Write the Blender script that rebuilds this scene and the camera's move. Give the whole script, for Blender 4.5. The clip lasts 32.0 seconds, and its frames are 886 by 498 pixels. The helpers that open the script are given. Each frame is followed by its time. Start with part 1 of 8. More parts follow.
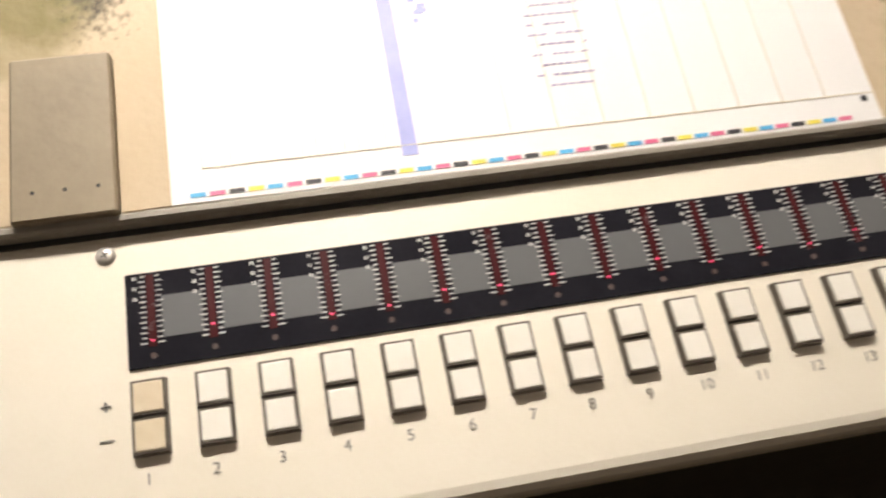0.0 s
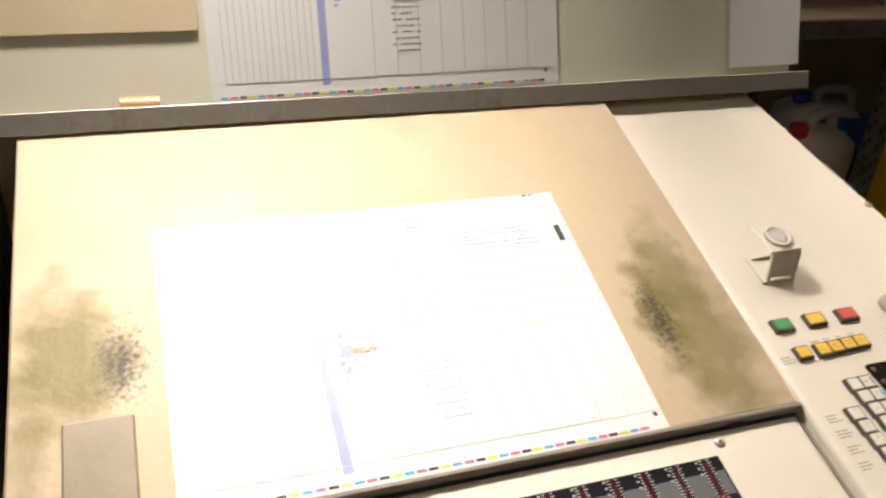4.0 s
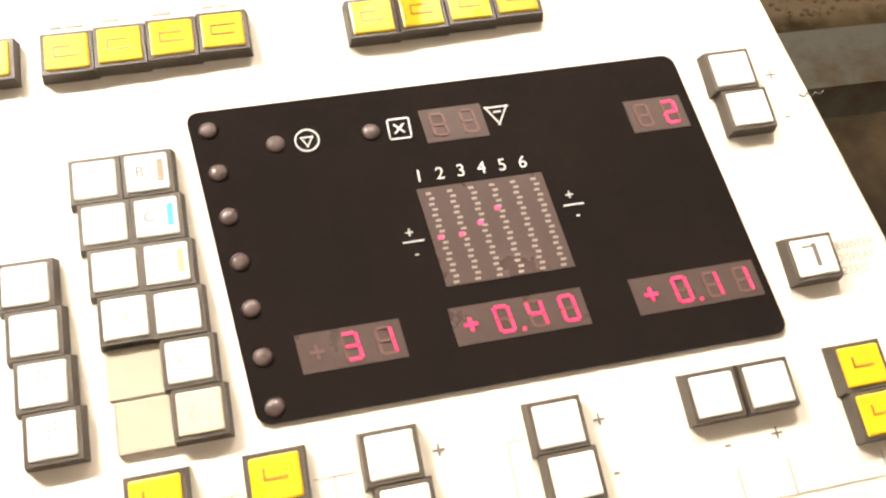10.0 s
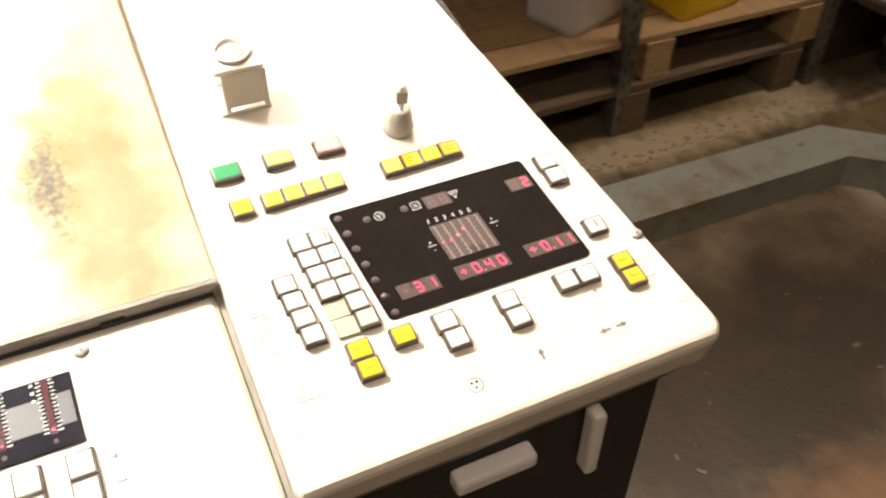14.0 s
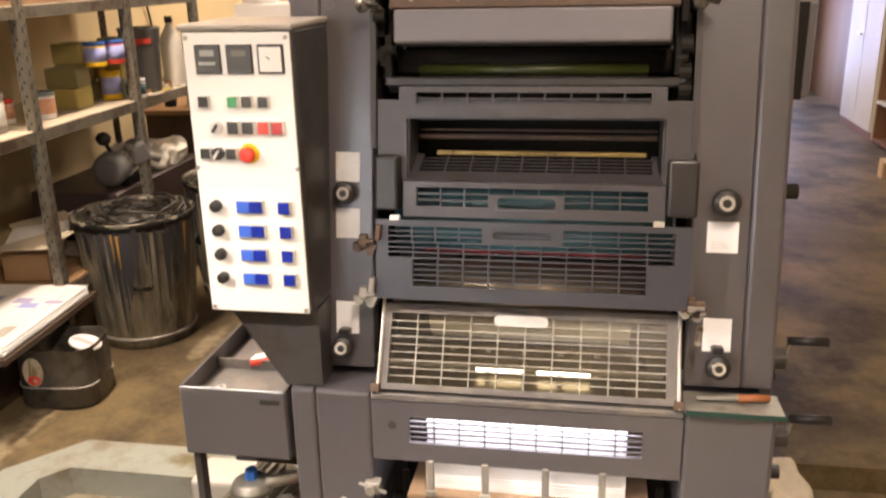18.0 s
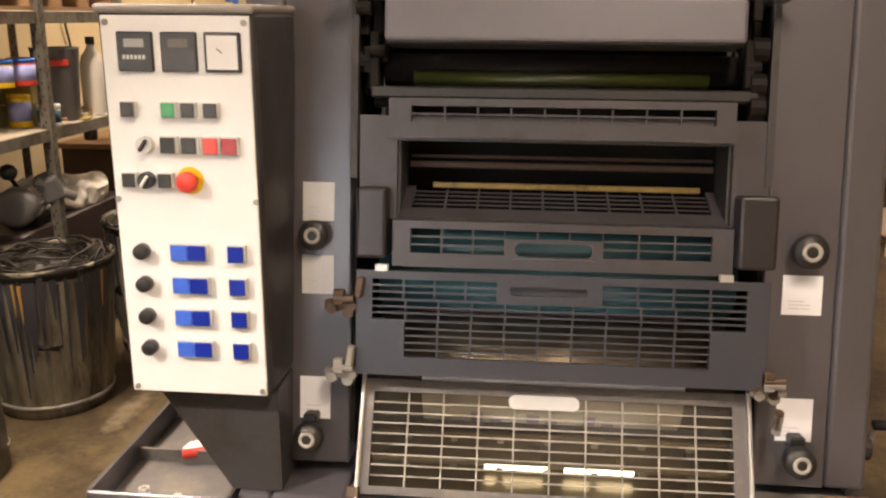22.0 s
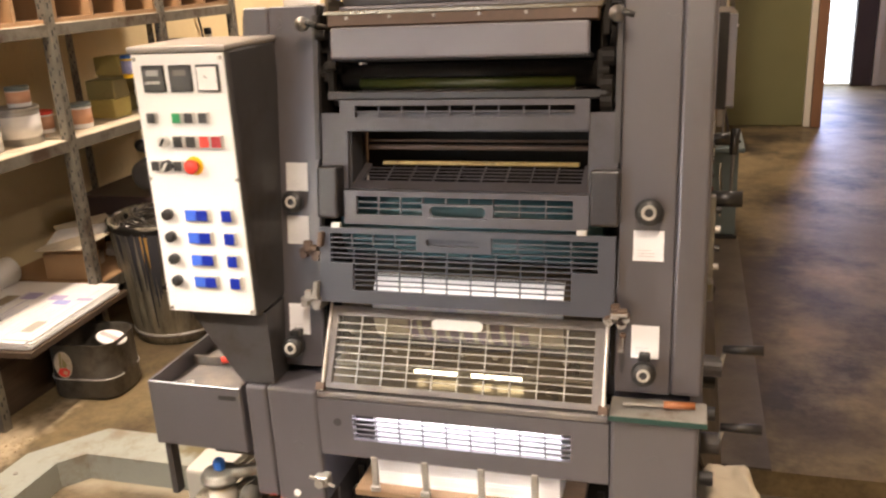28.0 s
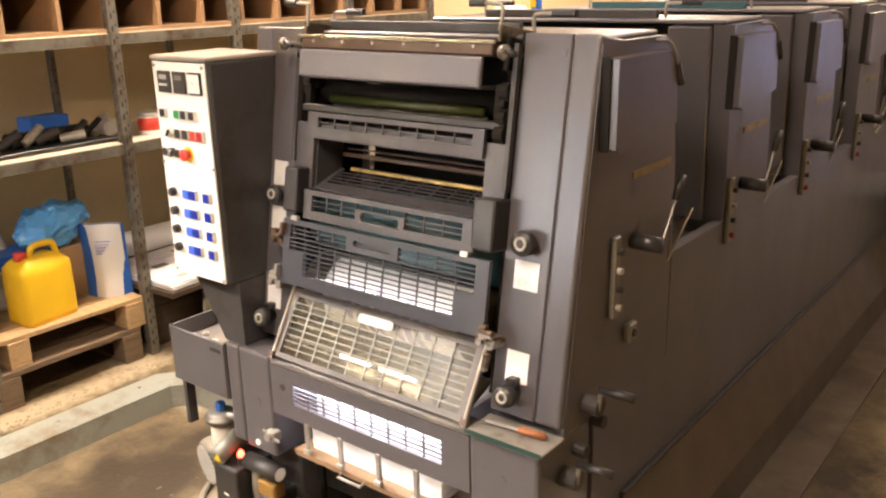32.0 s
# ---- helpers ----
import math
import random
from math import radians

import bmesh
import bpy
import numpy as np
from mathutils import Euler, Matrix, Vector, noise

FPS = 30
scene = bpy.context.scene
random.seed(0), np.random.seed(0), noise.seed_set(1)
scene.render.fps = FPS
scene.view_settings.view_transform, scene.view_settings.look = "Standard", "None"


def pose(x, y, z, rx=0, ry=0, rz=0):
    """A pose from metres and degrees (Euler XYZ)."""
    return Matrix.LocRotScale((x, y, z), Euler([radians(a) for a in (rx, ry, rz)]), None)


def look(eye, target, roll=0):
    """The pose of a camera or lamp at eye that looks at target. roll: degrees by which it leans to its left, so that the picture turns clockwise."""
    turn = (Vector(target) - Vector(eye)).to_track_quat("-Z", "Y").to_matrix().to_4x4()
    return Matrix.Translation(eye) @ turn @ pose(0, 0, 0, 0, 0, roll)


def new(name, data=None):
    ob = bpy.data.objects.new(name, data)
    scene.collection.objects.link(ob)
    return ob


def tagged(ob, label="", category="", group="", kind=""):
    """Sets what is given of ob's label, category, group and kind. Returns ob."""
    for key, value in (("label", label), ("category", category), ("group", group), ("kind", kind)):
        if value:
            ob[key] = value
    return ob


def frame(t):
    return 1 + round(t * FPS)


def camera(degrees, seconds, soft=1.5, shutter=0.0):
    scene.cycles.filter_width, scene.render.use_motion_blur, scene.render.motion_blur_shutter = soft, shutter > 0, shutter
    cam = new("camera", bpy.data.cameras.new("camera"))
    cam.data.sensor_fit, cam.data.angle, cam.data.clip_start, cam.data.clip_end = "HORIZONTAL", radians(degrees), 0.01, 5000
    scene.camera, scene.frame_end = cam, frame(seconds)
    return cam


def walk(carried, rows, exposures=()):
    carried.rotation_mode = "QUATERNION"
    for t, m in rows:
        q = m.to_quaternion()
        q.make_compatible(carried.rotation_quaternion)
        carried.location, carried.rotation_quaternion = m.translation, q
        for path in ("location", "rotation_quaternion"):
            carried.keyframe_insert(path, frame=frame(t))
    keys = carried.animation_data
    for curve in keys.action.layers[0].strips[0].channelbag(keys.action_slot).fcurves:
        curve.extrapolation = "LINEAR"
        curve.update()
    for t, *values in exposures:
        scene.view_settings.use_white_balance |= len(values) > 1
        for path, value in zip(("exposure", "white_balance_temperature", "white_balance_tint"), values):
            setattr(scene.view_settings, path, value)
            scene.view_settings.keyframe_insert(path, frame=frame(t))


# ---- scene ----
cam = camera(54.44, 32.0, soft=2.2, shutter=0.5)
PATH = [
    (0, look((-0.4174, -1.8749, 1.3377), (-1.0237, -1.7343, 0.5550), 3.21)),
    (0.5, look((-0.3572, -1.8418, 1.3608), (-1.0227, -1.6881, 0.6303), 4.27)),
    (1, look((-0.3021, -1.8306, 1.4011), (-1.0231, -1.7031, 0.7200), 3.22)),
    (1.5, look((-0.2672, -1.8344, 1.4463), (-1.0364, -1.7073, 0.8201), 2.71)),
    (2, look((-0.2654, -1.8725, 1.4764), (-1.0614, -1.7263, 0.8889), 2.40)),
    (2.5, look((-0.2874, -1.9028, 1.4799), (-1.0712, -1.7292, 0.8836), 1.05)),
    (4.5, look((-0.2277, -1.9361, 1.5101), (-1.0383, -1.6046, 1.0273), 4.49)),
    (5, look((-0.2026, -1.9399, 1.4869), (-0.9813, -1.5572, 0.9898), 3.50)),
    (5.5, look((-0.2021, -1.8776, 1.4852), (-0.9281, -1.4654, 0.9347), 3.81)),
    (6, look((-0.2068, -1.7413, 1.4931), (-0.9100, -1.3502, 0.8995), 4.82)),
    (6.5, look((-0.2289, -1.6481, 1.4826), (-0.9134, -1.3000, 0.8421), 4.95)),
    (7, look((-0.3051, -1.5894, 1.4571), (-0.9459, -1.2239, 0.7819), 5.03)),
    (7.5, look((-0.4596, -1.4534, 1.3462), (-1.0173, -1.1095, 0.5909), 3.85)),
    (8, look((-0.5480, -1.3469, 1.2621), (-1.0908, -1.0888, 0.4629), 1.66)),
    (8.5, look((-0.5742, -1.2768, 1.2201), (-1.0973, -1.0775, 0.3915), 1.98)),
    (9, look((-0.5841, -1.2583, 1.2082), (-1.1088, -1.0810, 0.3756), 4.81)),
    (9.5, look((-0.5898, -1.2490, 1.1988), (-1.1117, -1.0920, 0.3604), 6.07)),
    (10, look((-0.5833, -1.2410, 1.1993), (-1.1133, -1.0816, 0.3665), 6.21)),
    (10.5, look((-0.5696, -1.2452, 1.2073), (-1.1148, -1.0738, 0.3867), 7.27)),
    (11, look((-0.5663, -1.2449, 1.2069), (-1.1178, -1.0680, 0.3918), 7.46)),
    (11.5, look((-0.5635, -1.2455, 1.2061), (-1.1166, -1.0710, 0.3914), 7.31)),
    (12, look((-0.5246, -1.2523, 1.2457), (-1.0932, -1.0693, 0.4437), 6.09)),
    (12.5, look((-0.3909, -1.2968, 1.3415), (-1.0374, -1.0965, 0.6055), 1.78)),
    (13, look((-0.3039, -1.3242, 1.3997), (-0.9862, -1.1189, 0.6981), -0.42)),
    (13.5, look((-0.2840, -1.3481, 1.4147), (-0.9691, -1.1279, 0.7204), -0.41)),
    (15.5, look((-0.2527, -1.5829, 1.4029), (-0.6726, -0.8465, 0.8725), 3.88)),
    (16, look((-0.1600, -1.5778, 1.4399), (-0.5082, -0.7840, 0.9413), 2.45)),
    (16.5, look((-0.0453, -1.6123, 1.4695), (-0.3195, -0.7749, 0.9966), 1.69)),
    (17, look((0.0585, -1.6474, 1.4959), (-0.1701, -0.7721, 1.0697), 0.53)),
    (17.5, look((0.1004, -1.6720, 1.5274), (-0.0953, -0.7643, 1.1561), -1.52)),
    (18, look((0.1319, -1.7025, 1.5577), (-0.0340, -0.7676, 1.2441), -1.28)),
    (18.5, look((0.1418, -1.7392, 1.5552), (-0.0263, -0.7927, 1.2799), -1.75)),
    (19, look((0.1572, -1.7300, 1.5652), (-0.0200, -0.7899, 1.2741), -1.70)),
    (19.5, look((0.0905, -1.5423, 1.4892), (-0.0681, -0.5954, 1.2094), -1.48)),
    (20, look((0.0900, -1.5489, 1.5083), (-0.0473, -0.5862, 1.2750), -1.62)),
    (20.5, look((0.0600, -1.4325, 1.4734), (-0.0825, -0.4693, 1.2458), -0.75)),
    (21, look((-0.0100, -1.3593, 1.4676), (-0.1186, -0.3945, 1.2280), -0.58)),
    (21.5, look((-0.0500, -1.2978, 1.4342), (-0.1449, -0.3350, 1.1813), 0.23)),
    (22, look((-0.0600, -1.3043, 1.4429), (-0.1468, -0.3432, 1.1808), 0.41)),
    (22.5, look((-0.0500, -1.3213, 1.4285), (-0.1299, -0.3637, 1.1514), 0.15)),
    (23, look((-0.0400, -1.4998, 1.4618), (-0.0964, -0.5563, 1.1351), 1.11)),
    (23.5, look((0.0000, -1.5980, 1.4874), (-0.0936, -0.6661, 1.1370), -0.06)),
    (24, look((0.0348, -1.7380, 1.5227), (-0.0695, -0.8127, 1.1581), -0.51)),
    (24.5, look((0.0610, -1.8970, 1.5628), (-0.0623, -0.9780, 1.1883), -0.85)),
    (25, look((0.0671, -1.8966, 1.5559), (-0.0646, -0.9768, 1.1862), -0.51)),
    (25.5, look((0.0453, -1.8934, 1.5588), (-0.0752, -0.9615, 1.2169), -1.13)),
    (27.5, look((0.3562, -1.8073, 1.5871), (0.1088, -0.8908, 1.2727), -1.60)),
    (28, look((0.4852, -1.6948, 1.5875), (0.2154, -0.7837, 1.2760), -2.96)),
    (28.5, look((0.6154, -1.5878, 1.5662), (0.2860, -0.6876, 1.2811), -2.88)),
    (29, look((0.7539, -1.5617, 1.5775), (0.3794, -0.6915, 1.2573), -1.68)),
    (29.5, look((0.9219, -1.5781, 1.6064), (0.4718, -0.7383, 1.3030), -1.83)),
    (30, look((0.9932, -1.5635, 1.6056), (0.5223, -0.7249, 1.3316), -1.99)),
    (30.5, look((1.0354, -1.4818, 1.6024), (0.5777, -0.6366, 1.3263), -1.56)),
    (31, look((1.1922, -1.4436, 1.6038), (0.6544, -0.6589, 1.2953), -0.25)),
    (31.5, look((1.3327, -1.4391, 1.6211), (0.7460, -0.6924, 1.3075), -1.28)),
    (32, look((1.3909, -1.4270, 1.6320), (0.7972, -0.6799, 1.3329), -1.30)),
]
EXPOSURES = [(0, -2.78), (1.5, -2.78), (2, -2.68), (2.5, -2.65), (5, -2.43), (6, -2.36), (8, -2.1), (9, -1.3), (11, -1.16), (12, -1.15), (12.6, -1.05), (13.5, -1.1),
             (15.5, -0.5), (16, 0.76), (17, 0.98), (18, 1.0), (19, 0.98), (20, 0.82), (22, 0.72), (23, 0.75), (24, 0.88), (25, 0.95), (28, 1.08), (29, 1.25), (32, 1.38)]
walk(cam, PATH, EXPOSURES)

# ---- light ----
world = bpy.data.worlds.new("world")
scene.world = world
world.use_nodes = True
wn = world.node_tree.nodes
sky = wn.new("ShaderNodeTexSky")
sky.sky_type, sky.sun_disc, sky.sun_elevation, sky.sun_rotation = "NISHITA", False, radians(35), radians(40)
world.node_tree.links.new(sky.outputs[0], wn["Background"].inputs[0])
wn["Background"].inputs[1].default_value = 0.1


def area(name, m, sx, sy, watts, colour, spread=180):
    lamp = bpy.data.lights.new(name, "AREA")
    lamp.shape, lamp.size, lamp.size_y, lamp.energy, lamp.color, lamp.spread = "RECTANGLE", sx, sy, watts, colour, radians(spread)
    ob = new(name, lamp)
    ob.matrix_world = m
    return ob


WARM = (1.0, 0.80, 0.64)
# battens assumed out of view, spaced and powered to brighten the room
TUBES = [(-1.6, 0.7, 3.05, 58), (0.45, -1.7, 3.05, 42), (1.5, 2.6, 3.05, 17), (-1.25, 4.2, 3.05, 45), (-0.2, 5.9, 3.05, 30)]
for x_, y_, z_, e_ in TUBES:
    area("added_ceiling_glow", pose(x_, y_, z_ - 0.09), 0.18, 1.25, e_, WARM)
area("console_light_glow", look((-1.3800, -1.5114, 1.9542), (-0.8430, -1.4454, 1.0042)), 1.10, 0.10, 220, (1.0, 0.895, 0.785), 92)
area("doorway_daylight", pose(1.75, 9.3, 1.3, -90, 0, 0), 1.0, 2.0, 34, (0.45, 0.50, 1.0))
# lamp in an assumed window out of view, added for the press sheen
area("assumed_window_daylight", pose(-1.5, -4.24, 1.5, 90, 0, 0), 1.6, 1.1, 9, (0.82, 0.81, 1.0))


# ---- materials ----
def shader(name):
    m = bpy.data.materials.new(name)
    m.use_nodes = True
    return m, m.node_tree.nodes, m.node_tree.links, m.node_tree.nodes["Principled BSDF"]


def surface(name, a, b=None, rough=0.5, metal=0.0, fine=60.0, coarse=4.0, bump=0.1, spread=0.5, dirt=None, dirt_at=0.62, spec=0.5, stretch=(1, 1, 1), coat=0.0, vary=0.12):
    """Two colours mixed by coarse and fine noise, dirt in patches, fine relief."""
    m, nodes, links, bsdf = shader(name)
    b = b or tuple(v * 0.82 for v in a)
    co = nodes.new("ShaderNodeTexCoord")
    mp = nodes.new("ShaderNodeMapping")
    mp.inputs["Scale"].default_value = stretch
    links.new(co.outputs["Object"], mp.inputs[0])
    n1, n2 = nodes.new("ShaderNodeTexNoise"), nodes.new("ShaderNodeTexNoise")
    n1.inputs["Scale"].default_value, n1.inputs["Detail"].default_value, n1.inputs["Roughness"].default_value = coarse, 6, 0.62
    n2.inputs["Scale"].default_value, n2.inputs["Detail"].default_value = fine, 3
    links.new(mp.outputs[0], n1.inputs[0])
    links.new(mp.outputs[0], n2.inputs[0])
    add = nodes.new("ShaderNodeMath")
    add.operation = "MULTIPLY_ADD"
    add.inputs[1].default_value = spread
    links.new(n2.outputs[0], add.inputs[0])
    half = nodes.new("ShaderNodeMath")
    half.operation = "MULTIPLY_ADD"
    half.inputs[1].default_value, half.inputs[2].default_value = 1.6, -0.3 - spread * 0.5
    links.new(n1.outputs[0], half.inputs[0])
    links.new(half.outputs[0], add.inputs[2])
    mix = nodes.new("ShaderNodeMix")
    mix.data_type, mix.clamp_factor = "RGBA", True
    mix.inputs[6].default_value, mix.inputs[7].default_value = (*a, 1), (*b, 1)
    links.new(add.outputs[0], mix.inputs[0])
    out = mix.outputs[2]
    if dirt:
        n3 = nodes.new("ShaderNodeTexNoise")
        n3.inputs["Scale"].default_value, n3.inputs["Detail"].default_value, n3.inputs["Roughness"].default_value = coarse * 0.7, 8, 0.7
        shift = nodes.new("ShaderNodeVectorMath")
        shift.operation = "ADD"
        shift.inputs[1].default_value = (7.3, 1.9, 4.4)
        links.new(mp.outputs[0], shift.inputs[0])
        links.new(shift.outputs[0], n3.inputs[0])
        ramp = nodes.new("ShaderNodeMapRange")
        ramp.inputs[1].default_value, ramp.inputs[2].default_value = dirt_at - 0.09, dirt_at + 0.09
        links.new(n3.outputs[0], ramp.inputs[0])
        mix2 = nodes.new("ShaderNodeMix")
        mix2.data_type = "RGBA"
        mix2.inputs[7].default_value = (*dirt, 1)
        links.new(ramp.outputs[0], mix2.inputs[0])
        links.new(out, mix2.inputs[6])
        out = mix2.outputs[2]
    links.new(out, bsdf.inputs["Base Color"])
    rr = nodes.new("ShaderNodeMapRange")
    rr.inputs[3].default_value, rr.inputs[4].default_value = max(0.03, rough - vary), min(1, rough + vary)
    links.new(n1.outputs[0], rr.inputs[0])
    links.new(rr.outputs[0], bsdf.inputs["Roughness"])
    bsdf.inputs["Metallic"].default_value = metal
    bsdf.inputs["Specular IOR Level"].default_value = spec
    bsdf.inputs["Coat Weight"].default_value = coat
    if bump:
        bp = nodes.new("ShaderNodeBump")
        bp.inputs["Strength"].default_value, bp.inputs["Distance"].default_value = bump, 0.003
        links.new(n2.outputs[0], bp.inputs["Height"])
        links.new(bp.outputs[0], bsdf.inputs["Normal"])
    return m


def glow(name, colour, strength):
    m, nodes, links, bsdf = shader(name)
    bsdf.inputs["Base Color"].default_value = (*[c * 0.4 for c in colour], 1)
    bsdf.inputs["Emission Color"].default_value = (*colour, 1)
    bsdf.inputs["Emission Strength"].default_value = strength
    return m


def clear(name, colour, rough=0.05, opacity=0.12):
    """Thin clear sheet: mostly see-through with gloss."""
    m, nodes, links, bsdf = shader(name)
    glass, through_ = nodes.new("ShaderNodeBsdfGlossy"), nodes.new("ShaderNodeBsdfTransparent")
    glass.inputs["Roughness"].default_value = rough
    through_.inputs[0].default_value = (*colour, 1)
    mix = nodes.new("ShaderNodeMixShader")
    mix.inputs[0].default_value = opacity
    links.new(through_.outputs[0], mix.inputs[1])
    links.new(glass.outputs[0], mix.inputs[2])
    links.new(mix.outputs[0], nodes["Material Output"].inputs[0])
    return m


CREAM = surface("cream_panel_paint", (0.80, 0.76, 0.67), (0.74, 0.69, 0.58), 0.45, fine=420, coarse=9, bump=0.03, dirt=(0.62, 0.53, 0.38), dirt_at=0.76)
BOARD = surface("worn_beige_board", (0.55, 0.455, 0.325), (0.48, 0.38, 0.245), 0.6, fine=160, coarse=6, bump=0.15, dirt=(0.42, 0.33, 0.17), dirt_at=0.68)
GREYPLATE = surface("grey_brown_plate", (0.31, 0.255, 0.175), (0.22, 0.18, 0.125), 0.55, fine=150, coarse=12, bump=0.1)
EDGE = surface("grey_edge_strip", (0.33, 0.31, 0.27), (0.22, 0.2, 0.17), 0.4, fine=120, coarse=14)
BLACKGLASS = surface("black_glossy_glass", (0.012, 0.010, 0.0095), (0.018, 0.014, 0.012), 0.14, vary=0.02, fine=300, coarse=30, bump=0, spec=0.04)
STRIPBLACK = surface("black_strip_glass", (0.012, 0.012, 0.016), (0.02, 0.02, 0.026), 0.15, fine=300, coarse=30, bump=0, spec=0.25)
STRIPGREY = surface("grey_strip_field", (0.13, 0.135, 0.14), (0.11, 0.115, 0.12), 0.32, fine=200, coarse=20, bump=0.02)
DARKRED = surface("dark_red_lens", (0.07, 0.015, 0.018), (0.05, 0.012, 0.014), 0.25, fine=400, coarse=40, bump=0.05)
BROWNLENS = surface("brown_lens", (0.10, 0.07, 0.062), (0.075, 0.053, 0.047), 0.3, fine=300, coarse=60, bump=0.05)
PRINTWHITE = surface("white_print", (0.75, 0.75, 0.72), None, 0.6, bump=0)
PRINTGREY = surface("grey_print", (0.17, 0.155, 0.14), None, 0.6, bump=0)
PLAQUE = surface("pale_grey_plaque", (0.62, 0.60, 0.55), (0.58, 0.56, 0.51), 0.5, bump=0)
PRINTPALE = surface("pale_grey_print", (0.44, 0.41, 0.36), None, 0.6, bump=0)
BEZEL = surface("dark_key_bezel", (0.07, 0.058, 0.045), (0.10, 0.082, 0.062), 0.5, fine=200, coarse=40)
CAPWHITE = surface("white_key_cap", (0.80, 0.79, 0.74), (0.76, 0.73, 0.66), 0.32, fine=200, coarse=30, bump=0.03)
CAPAGED = surface("aged_key_cap", (0.60, 0.51, 0.36), (0.70, 0.62, 0.48), 0.35, fine=200, coarse=60, bump=0.03)
CAPYELLOW = surface("yellow_key_cap", (0.83, 0.56, 0.02), (0.78, 0.49, 0.02), 0.3, fine=200, coarse=40, bump=0.03)
CAPGREEN = surface("green_key_cap", (0.02, 0.30, 0.10), (0.015, 0.24, 0.08), 0.3, bump=0.03)
CAPRED = surface("red_key_cap", (0.72, 0.06, 0.04), (0.62, 0.05, 0.035), 0.3, bump=0.03)
CAPGOLD = surface("olive_beige_blank_cap", (0.54, 0.50, 0.39), (0.47, 0.43, 0.33), 0.3, metal=0.1, bump=0.03)
SILVER = surface("satin_metal", (0.66, 0.64, 0.6), (0.55, 0.53, 0.49), 0.34, metal=0.55, fine=200, coarse=20)
DULLSTEEL = surface("dull_steel", (0.38, 0.36, 0.33), (0.26, 0.24, 0.21), 0.48, metal=0.45, fine=140, coarse=10, dirt=(0.12, 0.08, 0.05), dirt_at=0.66)
LED = glow("red_lit_led", (1.0, 0.05, 0.16), 3.2)
LEDDIM = surface("unlit_led", (0.19, 0.105, 0.09), (0.15, 0.085, 0.075), 0.3, bump=0)
PAPER = surface("white_coated_paper", (0.80, 0.80, 0.80), (0.77, 0.77, 0.775), 0.55, fine=400, coarse=5, bump=0.02)
INKBLUE = surface("lavender_blue_ink", (0.29, 0.32, 0.64), (0.38, 0.41, 0.71), 0.5, fine=300, coarse=60, bump=0)
INKPALE = surface("pale_lilac_ink", (0.33, 0.29, 0.50), (0.43, 0.39, 0.58), 0.5, fine=300, coarse=60, bump=0)
INKORANGE = surface("pale_orange_ink", (0.55, 0.25, 0.13), (0.7, 0.42, 0.28), 0.5, bump=0)
INKYELL = surface("pale_yellow_ink", (0.72, 0.64, 0.48), (0.78, 0.72, 0.58), 0.5, bump=0)
CYAN = surface("cyan_ink", (0.10, 0.44, 0.76), None, 0.5, bump=0)
MAGENTA = surface("magenta_ink", (0.76, 0.17, 0.32), None, 0.5, bump=0)
YELLOW = surface("yellow_ink", (0.85, 0.74, 0.12), None, 0.5, bump=0)
BLACKINK = surface("black_ink", (0.035, 0.035, 0.04), None, 0.5, bump=0)
BLACKBODY = surface("black_cabinet_paint", (0.014, 0.012, 0.011), (0.022, 0.018, 0.016), 0.5, fine=180, coarse=8)
UPRIGHT = surface("pale_grey_green_board", (0.74, 0.73, 0.62), (0.68, 0.67, 0.56), 0.55, fine=200, coarse=4, bump=0.05)
PRESS = surface("grey_press_enamel", (0.094, 0.087, 0.098), (0.076, 0.071, 0.076), 0.34, fine=420, coarse=4.5, bump=0.03, spread=0.25, spec=0.8, coat=0.12, vary=0.09, stretch=(1, 1, 0.35), dirt=(0.068, 0.058, 0.054), dirt_at=0.66)
PRESSDARK = surface("dark_press_enamel", (0.055, 0.053, 0.056), (0.04, 0.037, 0.036), 0.5, fine=200, coarse=7, bump=0.1, dirt=(0.03, 0.022, 0.016), dirt_at=0.6)
PRESSLIGHT = surface("pale_grey_cover_enamel", (0.142, 0.135, 0.154), (0.118, 0.112, 0.126), 0.36, fine=420, coarse=6, bump=0.03, spec=0.8, vary=0.08)
DUSTY = surface("dusty_press_enamel", (0.14, 0.13, 0.13), (0.12, 0.105, 0.095), 0.55, fine=160, coarse=14, bump=0.15, dirt=(0.21, 0.185, 0.15), dirt_at=0.58)
DARKPLATE = surface("dark_oily_floor_plate", (0.13, 0.105, 0.08), (0.08, 0.062, 0.046), 0.42, metal=0.2, fine=80, coarse=4, bump=0.15, dirt=(0.05, 0.038, 0.028), dirt_at=0.55)
BEDSTEEL = surface("oily_bright_steel", (0.24, 0.2, 0.14), (0.11, 0.09, 0.06), 0.3, metal=0.9, fine=60, coarse=16, bump=0.15)
PILEBOARD = surface("dirty_brown_board", (0.24, 0.15, 0.08), (0.16, 0.1, 0.055), 0.65, fine=40, coarse=5, stretch=(1, 8, 8), bump=0.2)
# Near black for real black parts, and for shade in openings and under the press.
CAVITY = surface("black_parts_and_shade", (0.009, 0.008, 0.007), (0.015, 0.012, 0.009), 0.6, spec=0.15, fine=60, coarse=9, bump=0.2)
GUARD = surface("grimy_guard_enamel", (0.064, 0.059, 0.066), (0.044, 0.040, 0.043), 0.42, fine=300, coarse=9, bump=0.05, spread=0.3, spec=0.6, dirt=(0.035, 0.028, 0.025), dirt_at=0.62)
BLUEGREY = surface("blue_grey_guard_enamel", (0.055, 0.057, 0.070), (0.044, 0.045, 0.054), 0.4, fine=300, coarse=4, bump=0.03)
